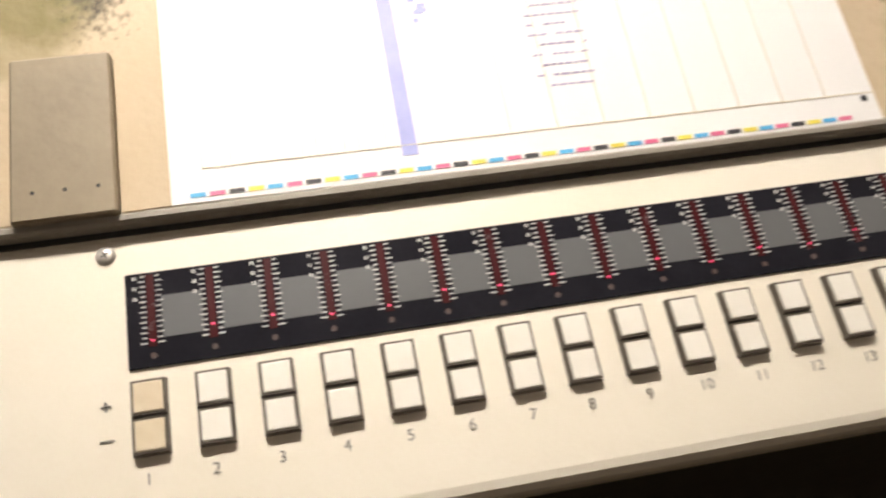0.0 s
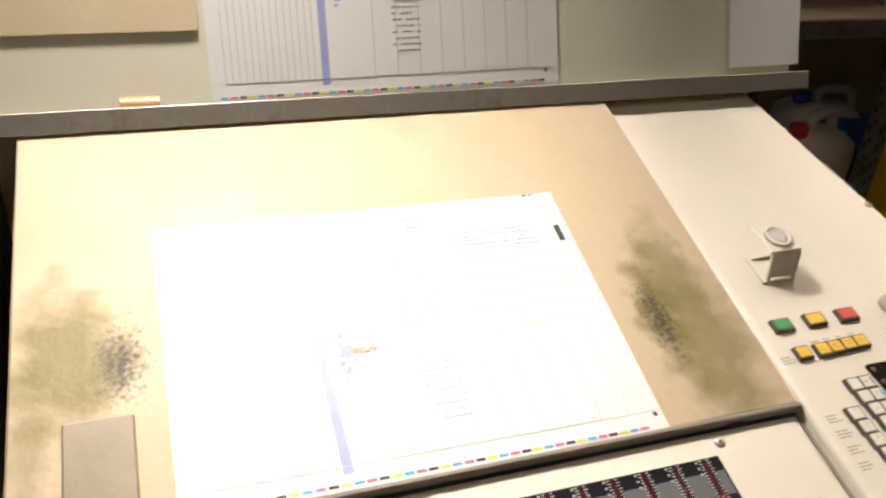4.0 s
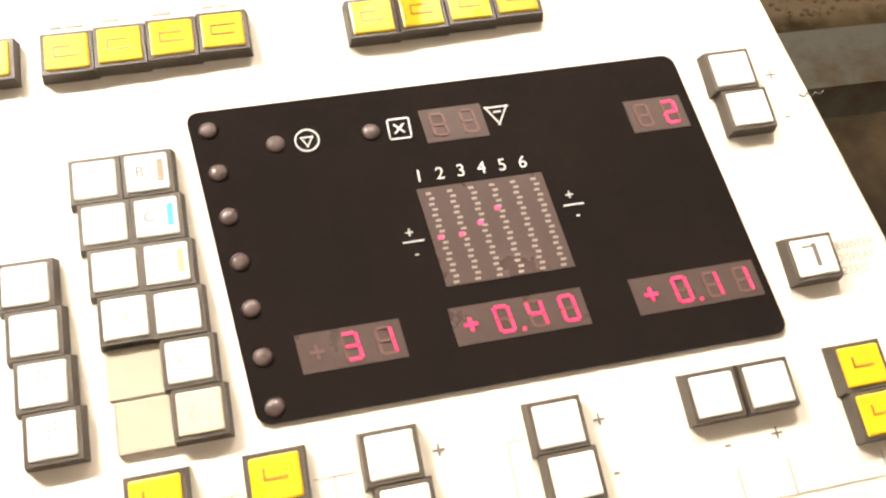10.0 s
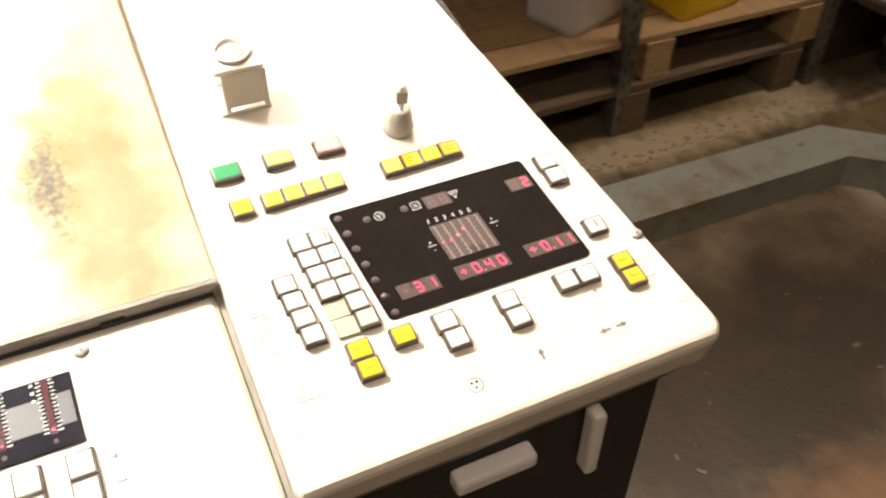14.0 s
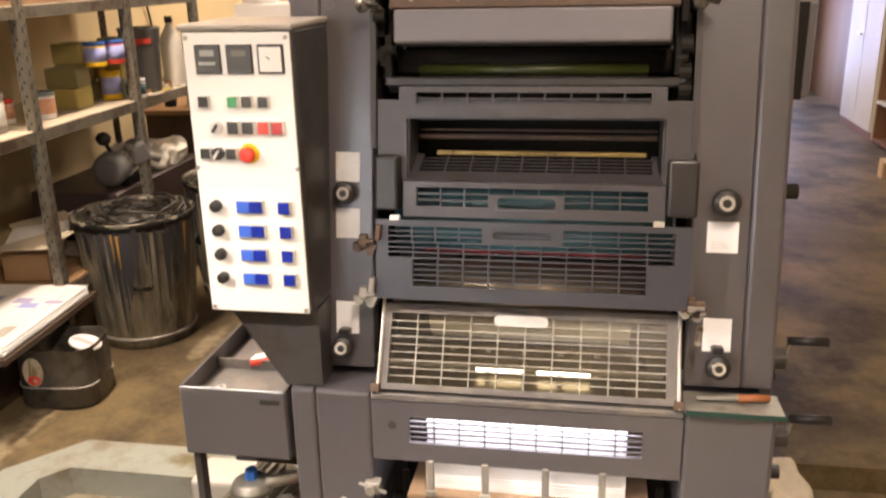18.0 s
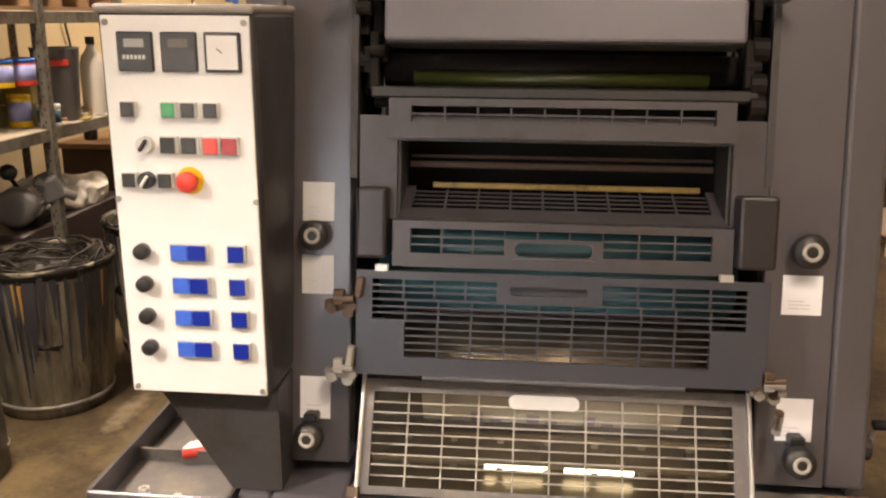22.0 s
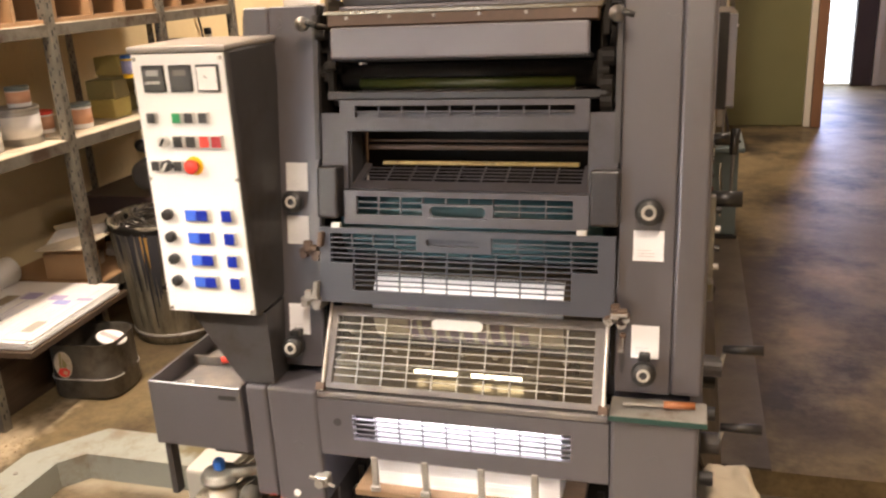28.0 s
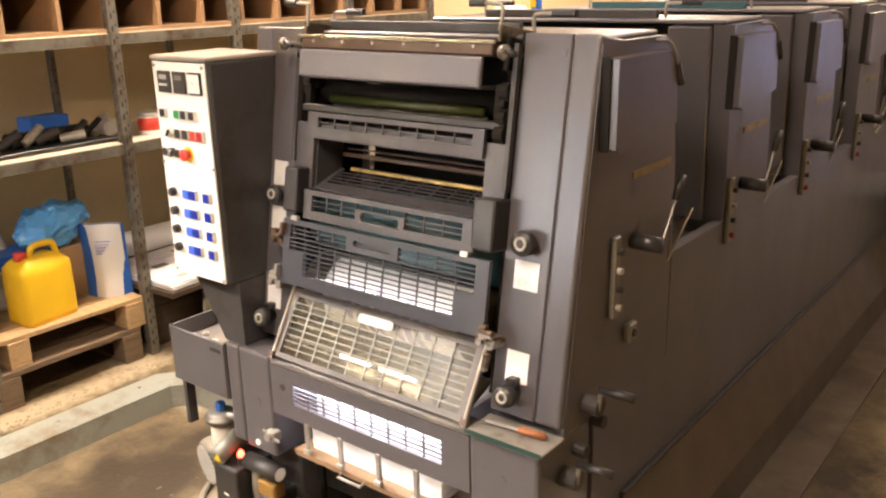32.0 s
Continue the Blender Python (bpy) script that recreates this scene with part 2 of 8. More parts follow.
GREENROLL = surface("green_ink_roller", (0.042, 0.052, 0.010), (0.026, 0.032, 0.007), 0.36, fine=40, coarse=6, bump=0.05)
BRASSY = surface("yellow_oily_bar", (0.36, 0.27, 0.09), (0.2, 0.13, 0.045), 0.4, metal=0.4, fine=60, coarse=24, dirt=(0.05, 0.03, 0.015), dirt_at=0.6)
RUSTY = surface("rust_brown_bar", (0.12, 0.075, 0.05), (0.075, 0.05, 0.035), 0.5, metal=0.3, fine=60, coarse=18)
TEAL = surface("teal_blanket_rubber", (0.03, 0.10, 0.115), (0.025, 0.075, 0.10), 0.5, fine=80, coarse=5, bump=0.05)
REDINK = surface("red_inked_bar", (0.27, 0.018, 0.02), (0.17, 0.012, 0.016), 0.35, fine=60, coarse=12, bump=0.05)
BRONZE = surface("oily_steel_drum", (0.16, 0.12, 0.075), (0.09, 0.07, 0.05), 0.35, metal=0.7, fine=60, coarse=10)
PLEXI = clear("scratched_clear_guard", (0.82, 0.79, 0.71), 0.2, 0.075)
WHITEPANEL = surface("white_control_face", (0.82, 0.82, 0.80), (0.79, 0.78, 0.75), 0.4, fine=200, coarse=10, bump=0.05, dirt=(0.7, 0.66, 0.56), dirt_at=0.76)
BLUELIGHT = surface("light_blue_cap", (0.07, 0.17, 0.72), (0.05, 0.13, 0.6), 0.28, bump=0.02)
BLUEDARK = surface("dark_blue_cap", (0.012, 0.03, 0.36), (0.01, 0.025, 0.28), 0.28, bump=0.02)
BLACKPLASTIC = surface("black_plastic", (0.018, 0.018, 0.018), (0.028, 0.026, 0.025), 0.4, fine=200, coarse=20)
GREYPLASTIC = surface("grey_plastic", (0.4, 0.4, 0.4), (0.34, 0.34, 0.33), 0.45)
LABELWHITE = surface("white_sticker", (0.82, 0.81, 0.8), (0.77, 0.75, 0.72), 0.5, fine=200, coarse=20, bump=0.03)
FLOOR = surface("stained_concrete", (0.26, 0.198, 0.105), (0.105, 0.076, 0.040), 0.50, spec=0.26, fine=42, coarse=2.3, bump=0.3, spread=0.6, dirt=(0.035, 0.026, 0.018), dirt_at=0.55)
PIT = surface("oily_pit_floor", (0.29, 0.225, 0.135), (0.12, 0.088, 0.053), 0.42, fine=48, coarse=4.2, bump=0.45, spread=0.65, dirt=(0.05, 0.037, 0.025), dirt_at=0.57)
RAIL = surface("dusty_green_grey_steel", (0.40, 0.43, 0.39), (0.33, 0.345, 0.30), 0.5, metal=0.1, fine=90, coarse=5, bump=0.15, dirt=(0.24, 0.19, 0.12), dirt_at=0.6)
WALL = surface("yellowed_plaster", (0.66, 0.54, 0.32), (0.58, 0.46, 0.26), 0.8, fine=50, coarse=1.6, bump=0.2, dirt=(0.42, 0.31, 0.17), dirt_at=0.68)
DARKDOOR = surface("dark_brown_board", (0.05, 0.032, 0.03), (0.035, 0.022, 0.02), 0.45, fine=60, coarse=3)
PALEPINE = surface("pale_planed_pine", (0.66, 0.50, 0.33), (0.56, 0.40, 0.24), 0.65, fine=30, coarse=4, stretch=(12, 12, 1), bump=0.2)
BROWNWALL = surface("brown_partition", (0.24, 0.12, 0.065), (0.19, 0.095, 0.05), 0.55, fine=60, coarse=3, stretch=(1, 1, 0.15))
CEIL = surface("dingy_ceiling", (0.55, 0.5, 0.42), (0.47, 0.42, 0.34), 0.9, fine=30, coarse=2)
DOORGREEN = surface("olive_green_door", (0.17, 0.165, 0.075), (0.14, 0.135, 0.06), 0.5, fine=100, coarse=2)
WHITEPAINT = surface("off_white_paint", (0.72, 0.68, 0.6), (0.64, 0.6, 0.52), 0.5, fine=80, coarse=4)
RACK = surface("galvanised_slotted_angle", (0.26, 0.245, 0.2), (0.16, 0.145, 0.115), 0.45, metal=0.5, fine=90, coarse=9, bump=0.2, dirt=(0.09, 0.06, 0.04), dirt_at=0.56)
WOOD = surface("raw_pine", (0.52, 0.36, 0.19), (0.40, 0.26, 0.125), 0.7, fine=30, coarse=4, stretch=(1, 12, 12), bump=0.25, dirt=(0.26, 0.17, 0.09), dirt_at=0.66)
DARKBROWN = surface("dark_brown_veneer", (0.085, 0.045, 0.024), (0.06, 0.032, 0.018), 0.5, fine=60, coarse=3, stretch=(0.2, 1, 1))
CHIPBOARD = surface("brown_board_shelf", (0.36, 0.22, 0.11), (0.27, 0.16, 0.08), 0.65, fine=90, coarse=5)
PALESHELF = surface("dusty_pale_shelf", (0.55, 0.49, 0.38), (0.46, 0.39, 0.28), 0.65, fine=90, coarse=5, dirt=(0.3, 0.22, 0.13), dirt_at=0.64)
CARD = surface("brown_cardboard", (0.42, 0.27, 0.14), (0.36, 0.22, 0.11), 0.8, fine=60, coarse=5)
GALV = surface("ink_stained_galvanised", (0.43, 0.40, 0.31), (0.19, 0.165, 0.115), 0.38, metal=0.4, fine=50, coarse=6, stretch=(1, 1, 0.2), dirt=(0.035, 0.026, 0.018), dirt_at=0.53)
JUG = surface("yellow_polythene", (0.85, 0.56, 0.02), (0.78, 0.48, 0.02), 0.35, fine=80, coarse=8, bump=0.05)
REDPL = surface("red_plastic", (0.6, 0.05, 0.03), None, 0.4)
BLUEPL = surface("blue_plastic", (0.03, 0.14, 0.5), (0.025, 0.11, 0.42), 0.35, fine=60, coarse=12)
SKYBLUE = surface("light_blue_film", (0.13, 0.42, 0.82), (0.08, 0.30, 0.7), 0.3, fine=40, coarse=14, bump=0.2)
MILKY = surface("milky_plastic", (0.55, 0.52, 0.46), (0.45, 0.42, 0.36), 0.4, fine=60, coarse=8)
MOTORGREY = surface("dusty_motor_paint", (0.25, 0.23, 0.18), (0.165, 0.15, 0.115), 0.55, fine=80, coarse=10, dirt=(0.14, 0.11, 0.08), dirt_at=0.62)
HOSE = surface("grey_hose", (0.23, 0.205, 0.16), (0.14, 0.125, 0.095), 0.6)
AMBER = surface("amber_grease", (0.45, 0.25, 0.04), (0.3, 0.16, 0.03), 0.4)
TINOLIVE = surface("olive_ink_tins", (0.30, 0.27, 0.12), (0.22, 0.19, 0.08), 0.4, metal=0.3)
TEALCART = surface("teal_grey_enamel", (0.15, 0.19, 0.195), (0.12, 0.15, 0.155), 0.45)
STRAW = surface("bundled_straw_card", (0.62, 0.42, 0.17), (0.5, 0.31, 0.11), 0.7, fine=80, coarse=9)
TUBEGLOW = glow("lit_fluorescent_tube", (1.0, 0.86, 0.62), 6.0)
DELIVERYGLOW = glow("lit_delivery_tube", (0.95, 0.9, 1.0), 34.0)
DAYGLOW = glow("bright_day_beyond", (0.85, 0.92, 1.0), 2.2)
LEDRED = glow("red_signal_lamp", (1.0, 0.06, 0.03), 6.0)


def soft_spots(material, spots, colour, scale=None, gain=1.3):
    """Soft-edged colour spots round given places, broken up by noise: stains, painted shade and gloss."""
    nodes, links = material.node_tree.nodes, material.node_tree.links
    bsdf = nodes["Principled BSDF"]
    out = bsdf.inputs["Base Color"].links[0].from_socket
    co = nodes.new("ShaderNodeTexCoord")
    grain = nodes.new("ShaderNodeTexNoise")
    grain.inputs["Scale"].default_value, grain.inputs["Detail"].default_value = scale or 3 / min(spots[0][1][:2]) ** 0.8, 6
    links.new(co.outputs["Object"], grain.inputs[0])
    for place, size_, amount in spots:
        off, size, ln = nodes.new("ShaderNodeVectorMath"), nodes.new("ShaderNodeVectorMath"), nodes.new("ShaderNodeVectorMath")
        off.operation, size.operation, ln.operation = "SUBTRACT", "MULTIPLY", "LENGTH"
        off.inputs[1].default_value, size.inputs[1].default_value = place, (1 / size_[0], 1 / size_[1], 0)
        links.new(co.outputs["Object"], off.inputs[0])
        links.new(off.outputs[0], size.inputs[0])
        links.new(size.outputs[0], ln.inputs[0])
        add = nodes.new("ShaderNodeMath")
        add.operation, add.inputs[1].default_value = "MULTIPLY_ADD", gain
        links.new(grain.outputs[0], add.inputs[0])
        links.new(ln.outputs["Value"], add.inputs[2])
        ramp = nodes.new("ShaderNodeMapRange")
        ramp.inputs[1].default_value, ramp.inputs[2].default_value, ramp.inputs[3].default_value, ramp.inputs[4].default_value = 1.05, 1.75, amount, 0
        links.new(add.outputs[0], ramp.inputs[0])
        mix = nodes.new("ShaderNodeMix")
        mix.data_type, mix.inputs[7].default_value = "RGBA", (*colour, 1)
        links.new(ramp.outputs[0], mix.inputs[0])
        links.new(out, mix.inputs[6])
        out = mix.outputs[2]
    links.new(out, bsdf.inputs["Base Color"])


# Oil stains; the spots by the console put dim light into the colour.
soft_spots(PIT, [((-1.20, 0.10, 0), (0.40, 0.42, 1), 1.0), ((-1.12, -0.40, 0), (0.46, 0.44, 1), 0.92), ((-1.02, -0.16, 0), (0.24, 0.22, 1), 0.95), ((0.1, -0.2, 0), (0.8, 0.6, 1), 0.92), ((-1.3, -1.2, 0), (0.4, 0.6, 1), 0.7), ((-1.25, -2.6, 0), (0.9, 0.75, 1), 0.97), ((-0.60, -0.88, 0), (0.36, 0.32, 1), 0.92), ((-0.55, -0.55, 0), (0.40, 0.34, 1), 0.9)], (0.05, 0.037, 0.025))
soft_spots(PIT, [((-0.72, -0.26, 0), (0.2, 0.25, 1), 0.7)], (0.34, 0.19, 0.09))
soft_spots(PIT, [((1.15, 0.55, 0), (0.55, 0.45, 1), 0.4), ((-0.80, 0.14, 0), (0.17, 0.15, 1), 0.45), ((-0.95, 0.42, 0), (0.26, 0.12, 1), 0.6), ((-1.55, 0.50, 0), (0.14, 0.08, 1), 0.5), ((-1.25, 0.52, 0), (0.25, 0.05, 1), 0.5)], (0.58, 0.52, 0.40))
soft_spots(FLOOR, [((-1.86, 0.0, 0), (0.09, 1.1, 1), 0.85), ((-1.50, 1.55, 0), (0.05, 0.2, 1), 0.7), ((-1.95, 0.55, 0), (0.12, 0.2, 1), 0.6)], (0.52, 0.43, 0.29))
# Tan floor patches, with the floor's pale gloss highlights put into the colour too.
soft_spots(FLOOR, [((1.02, 2.05, 0), (0.16, 0.22, 1), 0.6), ((1.2, 2.75, 0), (0.2, 0.3, 1), 0.5), ((1.45, 1.0, 0), (0.35, 0.4, 1), 0.6)], (0.30, 0.215, 0.11))
# Darker spots along the press's right side and under the cans.
soft_spots(FLOOR, [((1.0, 1.15, 0), (0.35, 0.18, 1), 0.5), ((-1.75, 1.75, 0), (0.36, 0.5, 1), 0.8), ((1.25, 2.3, 0), (0.5, 0.5, 1), 0.35), ((0.75, 2.6, 0), (0.22, 1.6, 1), 0.8), ((1.5, 3.4, 0), (0.6, 0.7, 1), 0.4)], (0.05, 0.036, 0.024))
soft_spots(RAIL, [((0.28, 0.02, 0), (0.12, 0.05, 1), 0.85), ((-0.28, -1.3, 0), (0.04, 0.12, 1), 0.5)], (0.16, 0.12, 0.035))


# ---- mesh helpers ----
ID = Matrix.Identity(4)
# small pieces too many to pick apart, joined in one mesh
JOINED = {"fine_print", "scale_mark", "ink_stain", "fleck", "post_slot", "table_rule", "text_block", "print_ink", "round_stamp", "picture_sky", "picture_figure", "printed_diagram",
          "tick_field", "symbol_print", "register_mark", "ink_run", "can_rubbish", "crumpled_rag", "wire_tangle", "inky_rag", "guard_grid", "vent_grid", "slope_mesh", "cooling_fin", "fan_slat", "bag_print", "side_linkage"}


def base_of(ob):
    while ob.parent:
        ob = ob.parent
    return ob


def thing(name, x, y, z, label, category, group="", kind=""):
    ob = new(name)
    ob.location = (x, y, z)
    ob.empty_display_size = 0.05
    return tagged(ob, label, category, group, kind)


def link_mesh(name, bm, material, smooth=False):
    me = bpy.data.meshes.new(name)
    bm.to_mesh(me)
    bm.free()
    me.materials.append(material)
    if smooth:
        me.polygons.foreach_set("use_smooth", [True] * len(me.polygons))
    return me


def part(name, bm, material, parent, label="", smooth=False):
    """One mesh under a thing or a part; bm is in world places."""
    root = base_of(parent)
    bm.transform(Matrix.Translation(-Vector(root.location)))
    ob = new(name, link_mesh(name, bm, material, smooth))
    ob.parent = parent
    if label:
        ob["label"] = label
    if name in JOINED:
        ob["kind"] = "stuff"
    return ob


def solo(name, bm, material, label, category, group="", kind="", smooth=False):
    """A thing of one mesh, with its origin at the middle of its base."""
    lo = [min(v.co[k] for v in bm.verts) for k in range(3)]
    hi = [max(v.co[k] for v in bm.verts) for k in range(3)]
    o = Vector(((lo[0] + hi[0]) / 2, (lo[1] + hi[1]) / 2, lo[2]))
    bm.transform(Matrix.Translation(-o))
    ob = new(name, link_mesh(name, bm, material, smooth))
    ob.location = o
    return tagged(ob, label, category, group, kind)


def box(bm, a, b, m=ID, bev=0.0, seg=1):
    c = Matrix.Translation([(p + q) / 2 for p, q in zip(a, b)]) @ Matrix.Diagonal([abs(q - p) for p, q in zip(a, b)] + [1])
    r = bmesh.ops.create_cube(bm, size=1, matrix=m @ c)
    if bev > 0:
        edges = list({e for v in r["verts"] for e in v.link_edges})
        bmesh.ops.bevel(bm, geom=edges, offset=bev, segments=seg, affect="EDGES", profile=0.5)
    return bm


def bx(a, b, m=ID, bev=0.0, seg=1):
    return box(bmesh.new(), a, b, m, bev, seg)


def rod(bm, p, q, r, seg=14, r2=None, m=ID):
    p, q = Vector(p), Vector(q)
    d = q - p
    t = Matrix.Translation((p + q) / 2) @ d.to_track_quat("Z", "Y").to_matrix().to_4x4()
    bmesh.ops.create_cone(bm, cap_ends=True, segments=seg, radius1=r, radius2=r if r2 is None else r2, depth=d.length, matrix=m @ t)
    return bm


def rd(p, q, r, seg=14, r2=None, m=ID):
    return rod(bmesh.new(), p, q, r, seg, r2, m)


def lathe(profile, seg=24, m=ID, bm=None):
    """A turned body round z from (radius, height) pairs."""
    bm = bm or bmesh.new()
    rings = []
    for r, z in profile:
        rings.append([bm.verts.new(m @ Vector((max(r, 1e-4) * math.cos(2 * math.pi * k / seg), max(r, 1e-4) * math.sin(2 * math.pi * k / seg), z))) for k in range(seg)])
    for a, b in zip(rings, rings[1:]):
        for k in range(seg):
            bm.faces.new((a[k], a[(k + 1) % seg], b[(k + 1) % seg], b[k]))
    bm.faces.new(list(reversed(rings[0])))
    bm.faces.new(rings[-1])
    return bm


def tube(points, r, seg=8, m=ID, bm=None):
    """A hose along points."""
    bm = bm or bmesh.new()
    pts = [Vector(p) for p in points]
    rings = []
    for k, p in enumerate(pts):
        d = (pts[min(k + 1, len(pts) - 1)] - pts[max(k - 1, 0)]).normalized()
        a = d.orthogonal().normalized() if k == 0 else (rings_a - d * rings_a.dot(d)).normalized()
        rings_a = a
        b = d.cross(a)
        rings.append([bm.verts.new(m @ (p + r * (math.cos(2 * math.pi * q / seg) * a + math.sin(2 * math.pi * q / seg) * b))) for q in range(seg)])
    for a, b in zip(rings, rings[1:]):
        for k in range(seg):
            bm.faces.new((a[k], a[(k + 1) % seg], b[(k + 1) % seg], b[k]))
    bm.faces.new(list(reversed(rings[0])))
    bm.faces.new(rings[-1])
    return bm


def curve_points(points, n=6):
    """Smooths a polyline by Catmull-Rom."""
    pts = [Vector(p) for p in points]
    out = []
    for k in range(len(pts) - 1):
        p0, p1, p2, p3 = pts[max(k - 1, 0)], pts[k], pts[k + 1], pts[min(k + 2, len(pts) - 1)]
        for i in range(n):
            t = i / n
            out.append(0.5 * ((2 * p1) + (p2 - p0) * t + (2 * p0 - 5 * p1 + 4 * p2 - p3) * t * t + (3 * p1 - p0 - 3 * p2 + p3) * t ** 3))
    return out + [pts[-1]]


def prism(bm, ring, z0, z1, m=ID):
    """A flat shape, given by its outline in x and y, from z0 to z1."""
    lo = [bm.verts.new(m @ Vector((x, y, z0))) for x, y in ring]
    hi = [bm.verts.new(m @ Vector((x, y, z1))) for x, y in ring]
    n = len(ring)
    bm.faces.new(list(reversed(lo)))
    bm.faces.new(hi)
    for k in range(n):
        bm.faces.new((lo[k], lo[(k + 1) % n], hi[(k + 1) % n], hi[k]))
    bmesh.ops.recalc_face_normals(bm, faces=bm.faces[:])
    return bm


def pr(ring, z0, z1, m=ID):
    return prism(bmesh.new(), ring, z0, z1, m)


def writing(text, size, m, material, parent, name="lettering"):
    cu = bpy.data.curves.new(name, "FONT")
    cu.body, cu.size, cu.align_x, cu.align_y = text, size, "CENTER", "CENTER"
    cu.materials.append(material)
    source = bpy.data.objects.new(name, cu)
    me = bpy.data.meshes.new_from_object(source)
    bpy.data.objects.remove(source)
    me.materials.clear()
    me.materials.append(material)
    me.transform(Matrix.Translation(-Vector(base_of(parent).location)) @ m)
    ob = new(name, me)
    ob.parent = parent
    return ob


# ---- ink control console ----
# u runs along the desk, v up its slope, w out of it
CON = Matrix(((-0.01782, -0.96783, 0.25096, -0.64636), (0.99984, -0.01725, 0.00447, -1.97512), (0.00000, 0.25100, 0.96799, 0.93590), (0, 0, 0, 1)))
CU, CB = Vector((-0.01782, 0.99984, 0.00000)), Vector((-0.99984, -0.01782, 0.00000))
# the same place with level axes: along, back, up from the floor
DESK = Matrix(((CU.x, CB.x, 0, -0.6464), (CU.y, CB.y, 0, -1.9751), (0, 0, 1, 0.0080), (0, 0, 0, 1)))


def on_desk(u, v, w, turn=0):
    return CON @ pose(u, v, w, 0, 0, turn)


def console():
    base = DESK @ Vector((0.42, 0.3, 0))
    c = thing("control_console", base.x, base.y, -0.09, "cream sloping ink control console on a black cabinet", "control console")
    soft_spots(BOARD, [(CON @ Vector((a, b, 0)) - c.location, r, n) for a, b, r, n in ((-0.058, 0.285, (0.095, 0.052), 0.85), (-0.022, 0.275, (0.05, 0.032), 0.8), (-0.085, 0.20, (0.09, 0.02), 0.5), (0.520, 0.232, (0.085, 0.030), 0.8), (0.550, 0.205, (0.135, 0.060), 0.72), (0.56, 0.30, (0.09, 0.03), 0.5))], (0.17, 0.14, 0.035))
    soft_spots(BOARD, [(CON @ Vector((a, b, 0)) - c.location, r, n) for a, b, r, n in ((0.515, 0.232, (0.075, 0.024), 0.95), (-0.010, 0.270, (0.06, 0.034), 0.95))], (0.05, 0.04, 0.022), 210, 2.1)
    # cabinet below the top
    part("cabinet", prism(bmesh.new(), [(-0.03, -0.09), (0.60, -0.09), (0.60, 1.03), (-0.03, 0.885)], -0.09, 0.935, DESK @ Matrix(((0, 0, 1, 0), (1, 0, 0, 0), (0, 1, 0, 0), (0, 0, 0, 1)))), BLACKBODY, c, "black steel cabinet")
    door = part("cabinet_door", bx((0.64, -0.042, 0.10), (0.925, -0.0305, 0.865), DESK, 0.004), BLACKBODY, c, "black drawer front")
    part("drawer_handle", bx((0.730, -0.060, 0.827), (0.80, -0.0422, 0.843), DESK, 0.004, 2), LABELWHITE, door, "pale metal pull handle")
    part("latch_handle", bx((0.850, -0.059, 0.778), (0.863, -0.0422, 0.857), DESK, 0.004, 2), LABELWHITE, door, "pale upright latch handle")
    # front panel
    p = part("front_panel", bx((-0.104, -0.072, -0.032), (0.6065, 0.1085, 0.0), CON, 0.009, 3), CREAM, c, "cream painted front panel")
    part("panel_groove", bx((0.6066, -0.066, -0.03), (0.6105, 0.60, -0.004), CON), EDGE, c)
    # right hand wing; its end is skewed in to fit the camera's view
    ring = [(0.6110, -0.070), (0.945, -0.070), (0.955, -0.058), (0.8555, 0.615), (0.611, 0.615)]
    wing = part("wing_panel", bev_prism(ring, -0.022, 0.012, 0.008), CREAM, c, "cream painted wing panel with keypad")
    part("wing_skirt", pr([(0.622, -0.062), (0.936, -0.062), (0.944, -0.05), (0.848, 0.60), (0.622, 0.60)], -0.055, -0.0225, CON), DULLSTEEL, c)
    # tan copy board, a little steeper than the panel
    tilt = CON @ Matrix.Translation((0, 0.1095, 0.001)) @ Matrix.Rotation(radians(2.6), 4, "X")
    part("copy_board", bx((-0.102, 0.003, -0.012), (0.611, 0.512, 0.005), tilt, 0.002), BOARD, c, "worn tan board stained green-brown")
    part("board_lip", bx((-0.103, -0.004, -0.012), (0.6105, 0.0028, 0.0095), tilt, 0.002), EDGE, c, "dark grey metal lip")
    # black strip painted in for the shadow gap below the lip
    part("lip_shadow_strip", bx((-0.102, 0.1020, 0.0), (0.605, 0.1082, 0.0012), CON), BLACKPLASTIC, c, "black strip for the shadow gap under the lip")
    part("lip_clip", bx((0.525, -0.007, -0.004), (0.542, -0.0042, 0.004), tilt), BLACKPLASTIC, c)
    part("rest_plate", bx((-0.059, 0.001, 0.0055), (-0.003, 0.105, 0.0145), tilt, 0.0015), GREYPLATE, c, "grey-brown rest plate")
    for a in (-0.047, -0.030, -0.0125):
        part("rivet", rd((a, 0.018, 0.0145), (a, 0.018, 0.0151), 0.0011, 10, m=tilt), BLACKPLASTIC, c)
    for a, b in ((-0.0141, 0.0912), (0.5085, 0.0905)):
        screw_head(c, a, b, 0.0)
    for a, b in ((0.9325, 0.035), (0.885, 0.3605)):
        screw_head(c, a, b, 0.012)
    display_strip(c, p)
    for i in range(16):
        a = 0.0325 * i
        rocker(c, a + 0.0052, -0.0022, CAPAGED if i == 0 else CAPWHITE)
        writing(str(i + 1), 0.0085, on_desk(0.0028 + 0.0329 * i, -0.0335, 0.0006), PRINTGREY, p)
    for a in (-0.0166, 0.5135):
        writing("+", 0.011, on_desk(a, 0.0060, 0.0006), BLACKINK, p)
